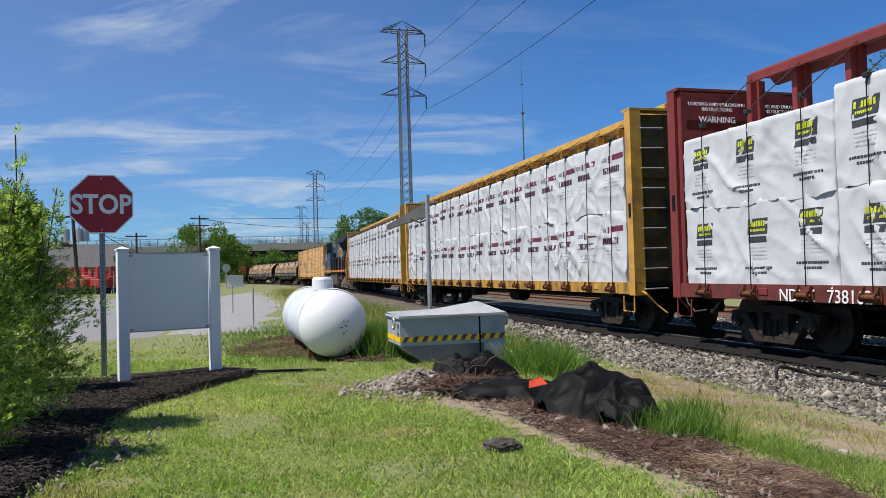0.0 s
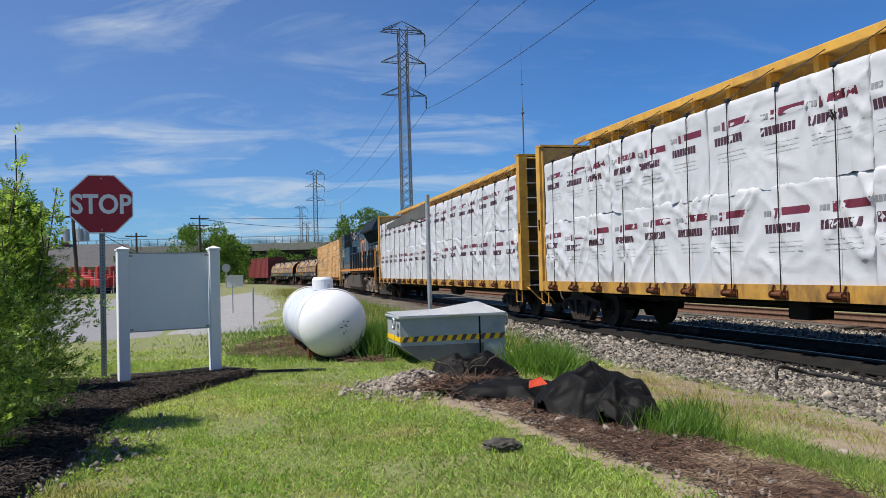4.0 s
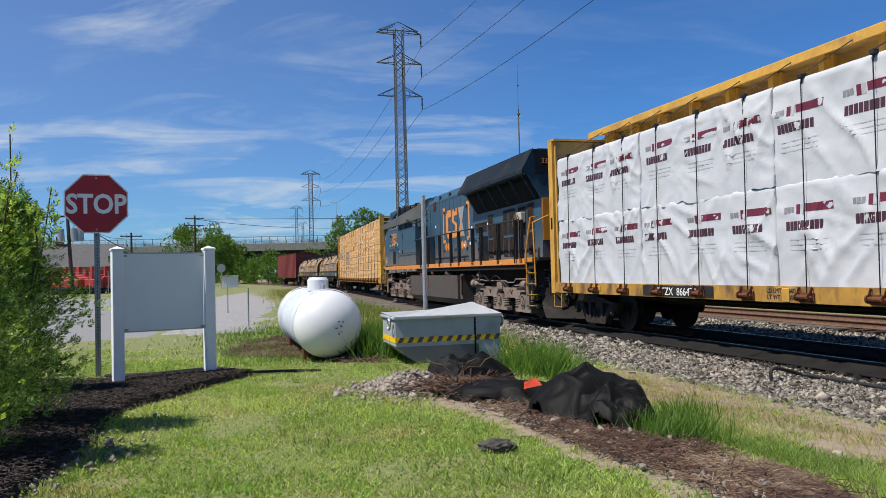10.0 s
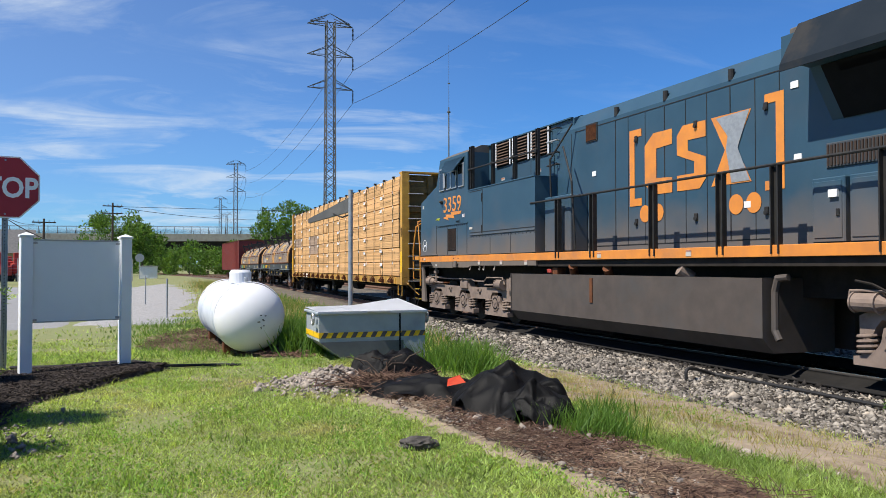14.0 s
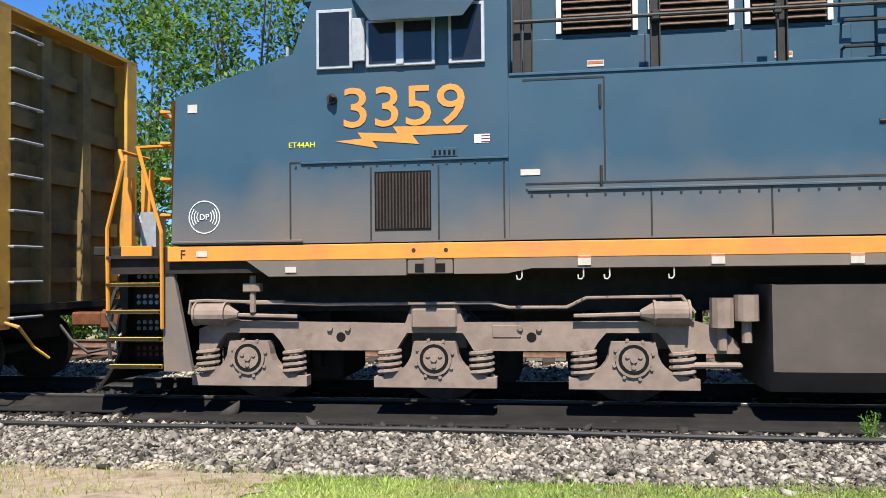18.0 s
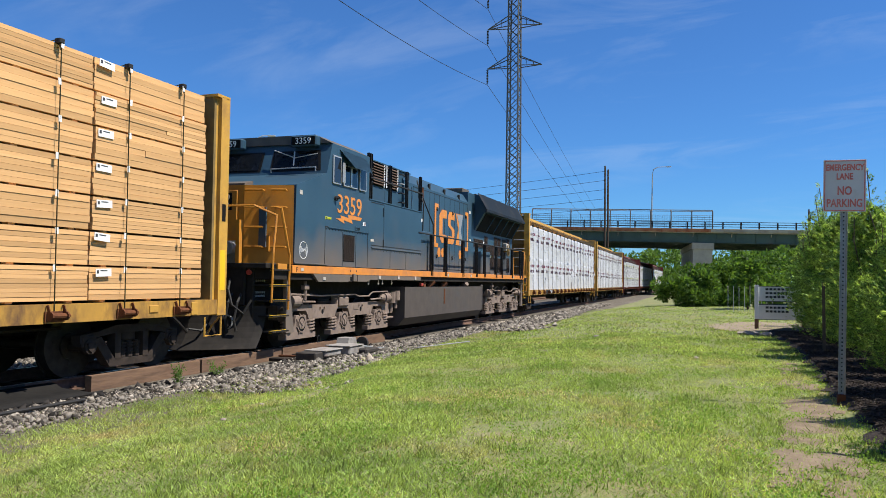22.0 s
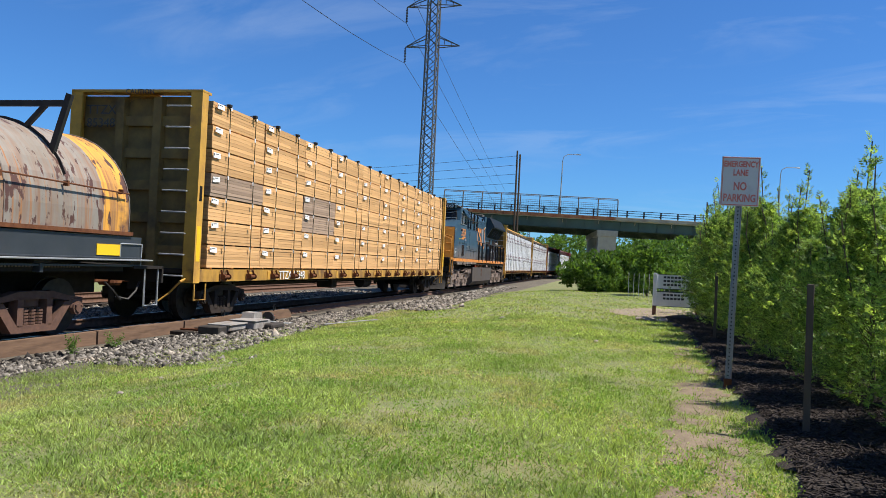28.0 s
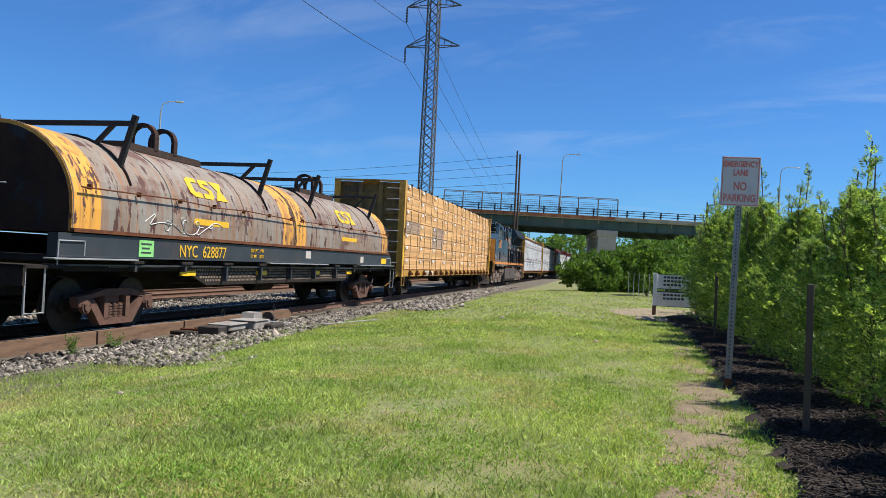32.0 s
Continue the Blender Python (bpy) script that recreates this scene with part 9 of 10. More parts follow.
# heap of black ground fabric with brush
def cloth_heap(cx, cy, rx, ry, hgt, seed, label, turn=0.0, n=46):
    bm, rows = BM(), []
    for i in range(n + 1):
        row = []
        for j in range(n + 1):
            u, v = i / n * 2 - 1, j / n * 2 - 1
            p = Vector((u * 1.6 + seed * 3.7, v * 1.6, seed))
            r = max(0.0, math.hypot(u, v) + 0.18 * noise.noise(p * 1.3))
            base = max(0.0, 1 - r ** 1.5)
            ridge = 1 - abs(noise.noise(p * 0.8)) * 1.3
            fold = 1 - abs(noise.noise(p * 1.7 + Vector((3, 1, 0)))) * 2.0
            lump = 0.5 + 0.75 * noise.noise(p * 1.15 + Vector((0, 9, 0)))
            z = hgt * base ** 0.5 * (0.50 + 0.22 * ridge + 0.22 * fold + 0.55 * lump) + 0.02 * base ** 0.3 * math.sin(9 * (u * math.cos(seed) + v * math.sin(seed)) + 5 * noise.noise(p)) + 0.006 * noise.noise(p * 4)
            x, y = u * rx + 0.12 * rx * noise.noise(p * 2), v * ry + 0.12 * ry * noise.noise(p * 2 + Vector((7, 0, 0)))
            c, s = math.cos(turn), math.sin(turn)
            x, y = cx + x * c - y * s, cy + x * s + y * c
            row.append(bm.verts.new((x, y, gz(x, y) + max(-0.03, z) + 0.015)))
        rows.append(row)
    for A, B in zip(rows, rows[1:]):
        for k in range(n):
            u, v = (rows.index(A) / n * 2 - 1), k / n * 2 - 1
            if math.hypot(u, v) < 1.08 + 0.2 * noise.noise(Vector((u * 3, v * 3, seed))):
                bm.faces.new((A[k], A[k + 1], B[k + 1], B[k]))
    bmesh.ops.solidify(bm, geom=bm.faces[:], thickness=0.006)
    for f in bm.faces:
        f.smooth = True
    return tagged(new("ground_fabric", mesh_of("ground_fabric", bm, M["fabric"])), label, "fabric", group="heap of ground fabric")


cloth_heap(1.55, 6.85, 0.56, 0.50, 0.36, 1.0, "crumpled black ground fabric heaped on the soil", 0.4)
cloth_heap(1.64, 6.3, 0.32, 0.34, 0.29, 4.0, "crumpled black ground fabric heaped on the soil", 1.0)
cloth_heap(0.95, 7.65, 0.70, 0.38, 0.16, 2.0, "crumpled black ground fabric spread over brush", -0.5)
cloth_heap(0.66, 8.75, 0.50, 0.34, 0.30, 3.0, "crumpled black ground fabric heaped before the skip", 0.2)
bm = BM()
v = [bm.verts.new(p) for p in ((1.00, 7.0, gz(1, 7) + 0.20), (1.16, 6.95, gz(1, 7) + 0.24), (1.12, 7.06, gz(1, 7) + 0.29), (1.02, 7.10, gz(1, 7) + 0.25))]
bm.faces.new(v)
bmesh.ops.solidify(bm, geom=bm.faces[:], thickness=0.012)
M["orangeplastic"] = material("orange_plastic", (0.85, 0.10, 0.03), rough=0.4)
tagged(new("plastic_scrap", mesh_of("plastic_scrap", bm, M["orangeplastic"])), "orange plastic scrap on the fabric heap", "litter")
bsp = np.array([(0.55, 8.2)]) + rr.normal(size=(900, 2)) * np.array([0.22, 0.2])
twigs("brush_pile", "pile of dry brown branches by the fabric", bsp, 0.42, 0.005, "brush", 104, 0.06)
bm = BM()
for k in range(10):
    a0 = random.uniform(0, math.tau)
    x, y = 0.55 + random.uniform(-0.2, 0.2), 8.45 + random.uniform(-0.15, 0.15)
    p = Vector((x, y, gz(x, y) + 0.12))
    q2 = p + Vector((math.cos(a0) * 0.25, math.sin(a0) * 0.25, random.uniform(0.08, 0.25)))
    pipe(bm, [p, (p + q2) / 2 + Vector((0, 0, 0.05)), q2], 0.006, 4)
tagged(new("bare_branches", mesh_of("bare_branches", bm, M["bark"])), "bare grey twigs sticking out of the brush", "branches", kind="stuff")
bm = BM()
ob_ = bmesh.ops.create_icosphere(bm, subdivisions=3, radius=1)
for v in bm.verts:
    v.co = Vector((v.co.x * 0.125, v.co.y * 0.07, v.co.z * 0.05)) * (1 + 0.35 * noise.noise(v.co * 2.5))
    v.co += Vector((0.55, 5.35, gz(0.55, 5.35) + 0.04))
M["char"] = material("charred_wood", (0.055, 0.05, 0.046), (0.10, 0.09, 0.08), 0.9, scale=14, bump=0.8)
tagged(new("charred_log", mesh_of("charred_log", bm, M["char"])), "charred lump of wood in the grass", "log")
for k, (x, y, r) in enumerate(((2.9, 5.3, 0.045), (3.2, 4.7, 0.035), (-2.0, 5.6, 0.035), (6.3, -5.5, 0.035), (6.9, -6.6, 0.03), (3.75, -13.3, 0.05), (7.2, -17.5, 0.07))):
    bm = BM()
    bmesh.ops.create_icosphere(bm, subdivisions=2, radius=r)
    for v in bm.verts:
        v.co *= 1 + 0.4 * noise.noise(v.co * 9 + Vector((k, 0, 0)))
        v.co.z *= 0.6
        v.co += Vector((x, y, gz(x, y) + r * 0.2))
    tagged(new("rock", mesh_of("rock", bm, M["palestone"])), "pale weathered rock lying in the grass", "rock", group="rocks in the grass")

# notice on the grass verge
g = gz(1.12, -9.15)
ns = thing("parking_notice", "faded white and red no-parking sign on a leaning perforated post", "sign", facing(1.13, -9.11, g, -168) @ pose(0, 0, 0, 0, 1.1, 0))
M["fadedred"] = material("faded_red_print", (0.66, 0.16, 0.12), (0.70, 0.24, 0.19), 0.6, scale=6)
M["signwhite"] = material("aged_white_sign", (0.64, 0.62, 0.61), (0.58, 0.565, 0.555), 0.5, scale=3, c3=(0.50, 0.46, 0.43), s3=2.0)
channel_post(ns, -0.1, 2.52, "galv", 0.0, 0.03)
part("stub", bx(BM(), -0.04, 0.04, 0.0, 0.07, -0.2, 0.10, 0.006), M["rust"], ns)
pl = part("plate", bx(BM(), -0.20, 0.20, -0.003, 0.003, 1.99, 2.53, 0.001), M["signwhite"], ns)
bm = BM()
for x0, x1, z0, z1 in ((-0.19, 0.19, 2.514, 2.522), (-0.19, 0.19, 1.998, 2.006), (-0.19, -0.182, 2.006, 2.514), (0.182, 0.19, 2.006, 2.514)):
    bx(bm, x0, x1, -0.006, -0.0032, z0, z1)
part("border", bm, M["fadedred"], pl)
for words, size, z in (("EMERGENCY", 0.089, 2.42), ("LANE", 0.092, 2.325), ("NO", 0.125, 2.165), ("PARKING", 0.115, 2.04)):
    lettering("lettering", words, size, M["fadedred"], pl, pose(0, -0.0045, z, 90, 0, 0) @ Matrix.Diagonal((0.70, 1, 1, 1)), "", 0.001, bold=0.003)
for k, (x, y, h) in enumerate(((0.28, -6.82, 1.24), (2.1, -15.4, 1.3))):
    bm = bx(BM(), -0.026, 0.026, -0.02, 0.02, -0.2, h, 0.004)
    o = new("wooden_stake", mesh_of("wooden_stake", bm, M["stakewood"]))
    o.matrix_world = pose(x, y, gz(x, y), 0.6, 0.3, 8 * k)
    tagged(o, "weathered wooden tree stake in the mulch", "stake", group="tree stakes")
# business notice board with two panels; its wording is not copied
g = gz(5.1, -24.6)
nb = thing("notice_board", "white two-panel notice board on square posts", "sign board", facing(4.36, -24.1, g, -164))
for x in (-0.62, 0.62):
    part("post", bx(BM(), x - 0.05, x + 0.05, -0.05, 0.05, -0.2, 1.25, 0.005), M["vinyl"], nb)
    part("post_foot", bx(BM(), x - 0.051, x + 0.051, -0.051, 0.051, -0.2, 0.28), M["brown"], nb)
for z0, z1 in ((0.26, 0.70), (0.78, 1.22)):
    pn = part("panel", bx(BM(), -0.57, 0.57, -0.015, 0.015, z0, z1), M["white"], nb)
    fr = BM()
    for a4 in ((-0.57, 0.57, z0, z0 + 0.015), (-0.57, 0.57, z1 - 0.015, z1)):
        bx(fr, a4[0], a4[1], -0.02, -0.0155, a4[2], a4[3])
    part("trim", fr, M["print"], pn)
    for k in range(3 if z0 > 0.5 else 2):
        bm = BM()
        n = 7 - k
        for j in range(n):
            bx(bm, -0.38 + j * 0.105, -0.30 + j * 0.105, -0.019, -0.0155, z1 - 0.12 - k * 0.11, z1 - 0.06 - k * 0.11)
        part("print_bar", bm, M["print"], pn)
part("green_band", bx(BM(), -0.57, 0.57, -0.019, -0.0155, 0.685, 0.72), M["greensteel"], nb)
litter = BM()
for k in range(8):
    x, y = 4.4 + random.uniform(-0.35, 0.35), -20.6 + random.uniform(-0.3, 0.3)
    ob_box(litter, pose(x, y, gz(x, y) + 0.04, random.uniform(-20, 20), random.uniform(-20, 20), random.uniform(0, 180)), 0.22, 0.14, 0.05)
tagged(new("broken_stone", mesh_of("broken_stone", litter, M["palestone"])), "broken white stone pieces at the mulch edge", "stone", kind="stuff")

# switch machine and plank beside the track
x, y, h = along(15.2, 2.35)
sm = thing("switch_machine", "low weathered grey switch machine on dark ties beside the rail", "switch machine", on_track(14.7, 2.15, -0.12))
M["swgrey"] = material("weathered_grey_casting", (0.33, 0.31, 0.285), (0.22, 0.205, 0.19), 0.7, scale=6, c3=(0.17, 0.125, 0.10), s3=4)
M["swdark"] = material("greasy_dark_casting", (0.07, 0.062, 0.055), (0.045, 0.04, 0.036), 0.7, scale=7)
for k in (-1.15, -0.25, 0.75):
    part("tie", bx(BM(), k - 0.13, k + 0.13, -0.62, 1.0, -0.12, 0.02, 0.01), M["tie"], sm)
part("end_block", bx(BM(), -1.45, -1.10, -0.22, 0.22, 0.02, 0.17, 0.02), M["swdark"], sm)
part("circuit_case", bx(BM(), -1.12, -0.42, -0.26, 0.16, 0.06, 0.17, 0.02), M["swgrey"], sm)
part("case_lid", bx(BM(), -1.15, -0.39, -0.29, 0.19, 0.17, 0.195, 0.008), M["swgrey"], sm)
part("coupling", tube(BM(), (-0.42, -0.05, 0.10), (-0.12, -0.05, 0.10), 0.08, 12), M["swdark"], sm)
part("gear_case", bx(BM(), -0.14, 0.62, -0.32, 0.22, 0.02, 0.19, 0.03), M["swgrey"], sm)
part("gear_lid", bx(BM(), -0.17, 0.52, -0.34, 0.24, 0.19, 0.215, 0.008), M["swgrey"], sm)
part("clutch_housing", prism(BM(), [(0.40, 0.20), (0.44, 0.33), (0.78, 0.33), (0.84, 0.22), (0.84, 0.05), (0.40, 0.05)], "y", -0.02, 0.26), M["swgrey"], sm)
part("motor_case", bx(BM(), 0.30, 0.95, -0.50, -0.20, 0.02, 0.13, 0.03), M["swdark"], sm)
part("hand_wheel", tube(BM(), (0.88, -0.12, 0.20), (0.95, -0.12, 0.20), 0.14, 16), M["swdark"], sm)
part("motor", tube(tube(BM(), (0.95, 0.05, 0.14), (1.30, 0.05, 0.14), 0.10, 14), (1.30, 0.05, 0.14), (1.42, 0.05, 0.12), 0.07, 10), M["swdark"], sm)
part("lock_tag", bx(BM(), 1.22, 1.30, -0.10, -0.05, 0.12, 0.24, 0.01), M["machred"], sm, "red lock tag")
for k in (-0.9, -0.1, 0.3):
    part("throw_rod", tube(BM(), (k, 0.2, 0.04), (k, 1.4, 0.02), 0.022, 6), M["rust"], sm)
part("hand_lever", pipe(BM(), [(0.6, -0.3, 0.16), (1.0, -0.42, 0.10), (1.5, -0.46, 0.07)], 0.016, 6), M["galv"], sm)
rod = BM()
pipe(rod, [(*along(16.6, 3.2)[:2], -0.06), (*along(18.4, 3.9)[:2], -0.02)], 0.011, 6)
tagged(new("marker_rod", mesh_of("marker_rod", rod, M["galv"])), "pale grey rod lying on the gravel", "rod")


# ---- power line ----
def lattice_tower(x, y, h, yaw, label="grey steel lattice transmission tower"):
    t = thing("transmission_tower", label, "power tower", pose(x, y, gz(x, y) - 0.3, 0, 0, yaw), "transmission towers")
    def half(z):
        return 0.76 - 0.16 * (z / h) + 0.9 * max(0.0, 1 - z / (h * 0.16)) ** 1.3
    zs = [0.0]
    while zs[-1] < h - 2:
        zs.append(zs[-1] + max(1.15, half(zs[-1]) * 1.6))
    zs[-1] = h - 1.2
    for sx in (-1, 1):
        for sy in (-1, 1):
            part("leg", pipe(BM(), [(sx * half(a), sy * half(a), a) for a in zs], 0.085, 4), M["lattice"], t)
    bm = BM()
    for a, b in zip(zs, zs[1:]):
        ha, hb = half(a), half(b)
        for s in (-1, 1):
            strip(bm, (-ha, s * ha, a), (hb, s * hb, b), 0.07, 0.07, up=(0, 1, 0))
            strip(bm, (ha, s * ha, a), (-hb, s * hb, b), 0.07, 0.07, up=(0, 1, 0))
            strip(bm, (s * ha, -ha, a), (s * hb, hb, b), 0.07, 0.07, up=(1, 0, 0))
            strip(bm, (s * ha, ha, a), (s * hb, -hb, b), 0.07, 0.07, up=(1, 0, 0))
    part("brace", bm, M["lattice"], t)
    tips = []
    for z in (h * 0.715, h * 0.84, h * 0.955):
        bm = BM()
        for s in (-1, 1):
            for w in (-0.6, 0.6):
                strip(bm, (s * 0.6, w, z + 1.25), (s * 3.4, 0, z), 0.09, 0.09, up=(0, 1, 0))
                strip(bm, (s * 0.6, w, z), (s * 3.4, 0, z), 0.09, 0.09, up=(0, 1, 0))
            for k in (0.35, 0.65):
                strip(bm, (s * (0.6 + 2.8 * k), 0.6 * (1 - k), z), (s * (0.6 + 2.8 * k), 0.6 * (1 - k), z + 1.25 * (1 - k)), 0.06, 0.06, up=(0, 1, 0))
        tagged(part("cross_arm", bm, M["lattice"], t), kind="stuff")
        bm = BM()
        for k in range(9):
            tube(bm, (3.4, 0, z - 0.15 - k * 0.19), (3.4, 0, z - 0.23 - k * 0.19), 0.13, 8)
        tube(bm, (3.4, 0, z), (3.4, 0, z - 1.95), 0.03, 5)
        part("insulator", bm, M["black"], t)
        tips.append(t.matrix_world @ Vector((3.4, 0, z - 1.95)))
    bm = BM()
    strip(bm, (-3.0, 0, h - 1.3), (3.0, 0, h - 1.3), 0.12, 0.12)
    strip(bm, (-3.0, 0, h - 1.3), (0, 0, h), 0.08, 0.08)
    strip(bm, (3.0, 0, h - 1.3), (0, 0, h), 0.08, 0.08)
    part("peak", bm, M["lattice"], t)
    return tips


TOWERS = [(-54.0, 430.0, 39.0), (-30.5, 284.0, 39.0), (0.8, 117.0, 39.0), (25.15, 5.3, 39.0), (44.7, -83.8, 39.0), (190.0, -510.0, 39.0)]
ends = []
for (x, y, h) in TOWERS:
    ends.append(lattice_tower(x, y, h, 12.0))
lattice_tower(-66, 560, 39, 12)


def wires(name, label, a, b, sag, r=0.022):
    """One sagging conductor between two points."""
    pts = [Vector(a).lerp(Vector(b), k / 16) - Vector((0, 0, sag * 4 * (k / 16) * (1 - k / 16))) for k in range(17)]
    return tagged(new(name, mesh_of(name, pipe(BM(), pts, r, 5), M["black"])), label, "cable", group="power line conductors")


for A, B in zip(ends, ends[1:]):
    for p, q in zip(A, B):
        wires("power_line", "sagging power line conductor between towers", p, q, 2.6 if (p - q).length < 130 else 4.0, 0.03)


def yaw_at(yaw, d, z=0.0):
    return (-math.sin(radians(yaw)) * d, math.cos(radians(yaw)) * d, z)


def utility_pole(yaw, d, h, arms=1, transformers=0, lean=0.0, mat="pole"):
    x, y, _ = yaw_at(yaw, d)
    t = thing("utility_pole", "weathered wooden utility pole with cross arms", "utility pole", pose(x, y, gz(x, y), 0, lean, yaw), "utility poles")
    part("pole", tube(BM(), (0, 0, -0.5), (0, 0, h), 0.16, 10, 0.11), M[mat], t)
    for k in range(arms):
        z = h - 0.4 - k * 0.9
        am = part("cross_arm", bx(BM(), -1.15, 1.15, -0.05, 0.05, z - 0.06, z + 0.06), M[mat], t)
        for xx in (-1.0, -0.5, 0.5, 1.0):
            part("insulator", tube(BM(), (xx, 0, z + 0.06), (xx, 0, z + 0.22), 0.04, 7), M["galv"], am)
    for k in range(transformers):
        xx = (-0.5, 0.35, 0.75)[k]
        tr2 = part("transformer", tube(BM(), (xx, -0.25, h - 2.2), (xx, -0.25, h - 1.3), 0.24, 14), M["galv"], t)
        part("bushing", tube(BM(), (xx, -0.25, h - 1.3), (xx, -0.25, h - 1.1), 0.05, 7), M["galv"], tr2)
    return Vector((x, y, h - 0.2))


pA = utility_pole(21.9, 62, 6.2, 1, 3, -3.0)
pB = utility_pole(18.26, 95, 6.4, 1)
pC = utility_pole(14.15, 105, 9.0, 2)
pD = utility_pole(-0.2, 135, 10.0, 1)
wires("service_wire", "thin overhead service wire", pA, pB, 0.8, 0.02)
wires("service_wire", "thin overhead service wire", pC, pD, 1.0, 0.03)
wires("service_wire", "thin overhead service wire", pC, Vector(yaw_at(-60, 200, 11)), 1.5, 0.03)
wires("service_wire", "thin overhead service wire", pA, Vector(yaw_at(17.5, 60, 3.0)), 0.3, 0.03)
pE = utility_pole(-158.45, 100, 16.4, 0)
utility_pole(-158.66, 100.5, 16.0, 0)
utility_pole(-171.75, 118, 11.6, 0)
for k in range(5):
    wires("service_wire", "thin overhead service wire", pE - Vector((0, 0, 0.8 + 1.15 * k)), Vector(yaw_at(-130 + k * 0.5, 160, 15.5 - 1.0 * k)), 1.2, 0.022)

# mast with guy wires
mx, my, _ = yaw_at(-9.0, 300)
ms = thing("radio_mast", "slender guyed radio mast far beyond the track", "mast", pose(mx, my, 0))
part("mast", tube(BM(), (0, 0, 0), (0, 0, 62), 0.32, 6, 0.24), M["lattice"], ms)
part("antenna", tube(BM(), (0, 0, 62), (0, 0, 86), 0.09, 5, 0.05), M["lattice"], ms)
part("platform", tube(BM(), (0, 0, 60), (0, 0, 60.4), 0.7, 8), M["lattice"], ms)
part("platform", tube(BM(), (0, 0, 71), (0, 0, 71.3), 0.5, 8), M["lattice"], ms)


# ---- bridges ----
def street_lamp(parent_pose, h, reach, label="tall grey street lamp with a curved arm"):
    t = thing("street_lamp", label, "street lamp", parent_pose, "street lamps on the bridges")
    part("pole", tube(BM(), (0, 0, 0), (0, 0, h - 1.0), 0.11, 8, 0.07), M["galv"], t)
    part("arm", pipe(BM(), [(0, 0, h - 1.0), (0.15, 0, h - 0.35), (0.7, 0, h - 0.05), (reach, 0, h)], 0.05, 6), M["galv"], t)
    part("lamp_head", bx(BM(), reach - 0.1, reach + 0.6, -0.13, 0.13, h - 0.07, h + 0.07, 0.03), M["galv"], t)
    return t


def bridge(name, label, centre, yaw, x0, x1, deck, depth, width, slope, girder, fence_x, lamps, piers, edge="concrete", rail_gap=2.4):
    """A girder bridge: x runs along it, the viewer's side is -y."""
    t = thing(name, label, "bridge", pose(centre[0], centre[1], 0, 0, slope, yaw))
    part("deck", bx(BM(), x0, x1, 0, width, deck - 0.55, deck - 0.15), M["concrete"], t)
    part("parapet", bx(BM(), x0, x1, -0.15, 0.15, deck - 0.43, deck + 0.05, 0.03), M[edge], t)
    part("parapet", bx(BM(), x0, x1, width - 0.15, width + 0.15, deck - 0.60, deck + 0.05, 0.03), M["concrete"], t)
    n = max(3, int(width / 2.6))
    for k in range(n):
        y = 0.5 + k * (width - 1.0) / (n - 1)
        g_ = part("girder", bx(bx(bx(BM(), x0, x1, y - 0.02, y + 0.02, deck - depth, deck - 0.55), x0, x1, y - 0.22, y + 0.22, deck - depth, deck - depth + 0.05), x0, x1, y - 0.2, y + 0.2, deck - 0.60, deck - 0.55), M[girder], t)
        if k == 0:
            bm = BM()
            xx = x0
            while xx < x1:
                bx(bm, xx, xx + 0.03, y - 0.2, y, deck - depth + 0.05, deck - 0.6)
                xx += 2.6
            part("stiffener", bm, M[girder], g_)
            xx = x0 + 2
            while xx < x1:
                part("bracket", prism(BM(), [(0.0, deck - 0.62), (0.45, deck - 0.62), (0.45, deck - 1.1)], "x", xx, xx + 0.08), M["concrete"], t)
                xx += 5.2
    post = mesh_of("rail_post", bx(BM(), -0.10, 0.10, -0.08, 0.08, deck, deck + 1.0), M["black"])
    xx = x0
    while xx <= x1:
        part_on("rail_post", post, t, pose(xx, 0, 0))
        xx += rail_gap
    for z in (0.35, 0.68, 1.0):
        part("rail", bx(BM(), x0, x1, -0.03, 0.03, deck + z - 0.04, deck + z + 0.04), M["black"], t)
    f0, f1, fh = fence_x
    if f1 > f0:
        n = int((f1 - f0) / 2.6)
        for k in range(n + 1):
            x = f0 + k * (f1 - f0) / n
            part("fence_post", pipe(BM(), [(x, -0.1, deck), (x, -0.1, deck + fh * 0.7), (x, 0.08, deck + fh * 0.92), (x, 0.5, deck + fh)], 0.085, 5), M["lattice"], t)
        bm = BM()
        for k in range(int((f1 - f0) / 0.32)):
            x = f0 + k * 0.32
            tube(bm, (x, -0.1, deck), (x, -0.1, deck + fh * 0.7), 0.014, 3)
        for k in range(7):
            tube(bm, (f0, -0.1, deck + fh * 0.1 * (k + 1)), (f1, -0.1, deck + fh * 0.1 * (k + 1)), 0.026, 3)
        tube(bm, (f0, 0.5, deck + fh), (f1, 0.5, deck + fh), 0.06, 4)
        tube(bm, (f0, 0.08, deck + fh * 0.92), (f1, 0.08, deck + fh * 0.92), 0.04, 4)
        part("fence_mesh", bm, M["lattice"], t)
    for x, w in piers:
        bm = bx(BM(), x - w / 2, x + w / 2, 0.3, width - 0.3, -1, deck - depth - 0.6)
        bx(bm, x - w / 2 - 0.2, x + w / 2 + 0.2, 0.1, width - 0.1, deck - depth - 0.9, deck - depth, 0.05)
        part("pier", bm, M["concrete"], t)
    for x, h, reach in lamps:
        street_lamp(t.matrix_world @ pose(x, 0.4, deck), h, reach)
    return t


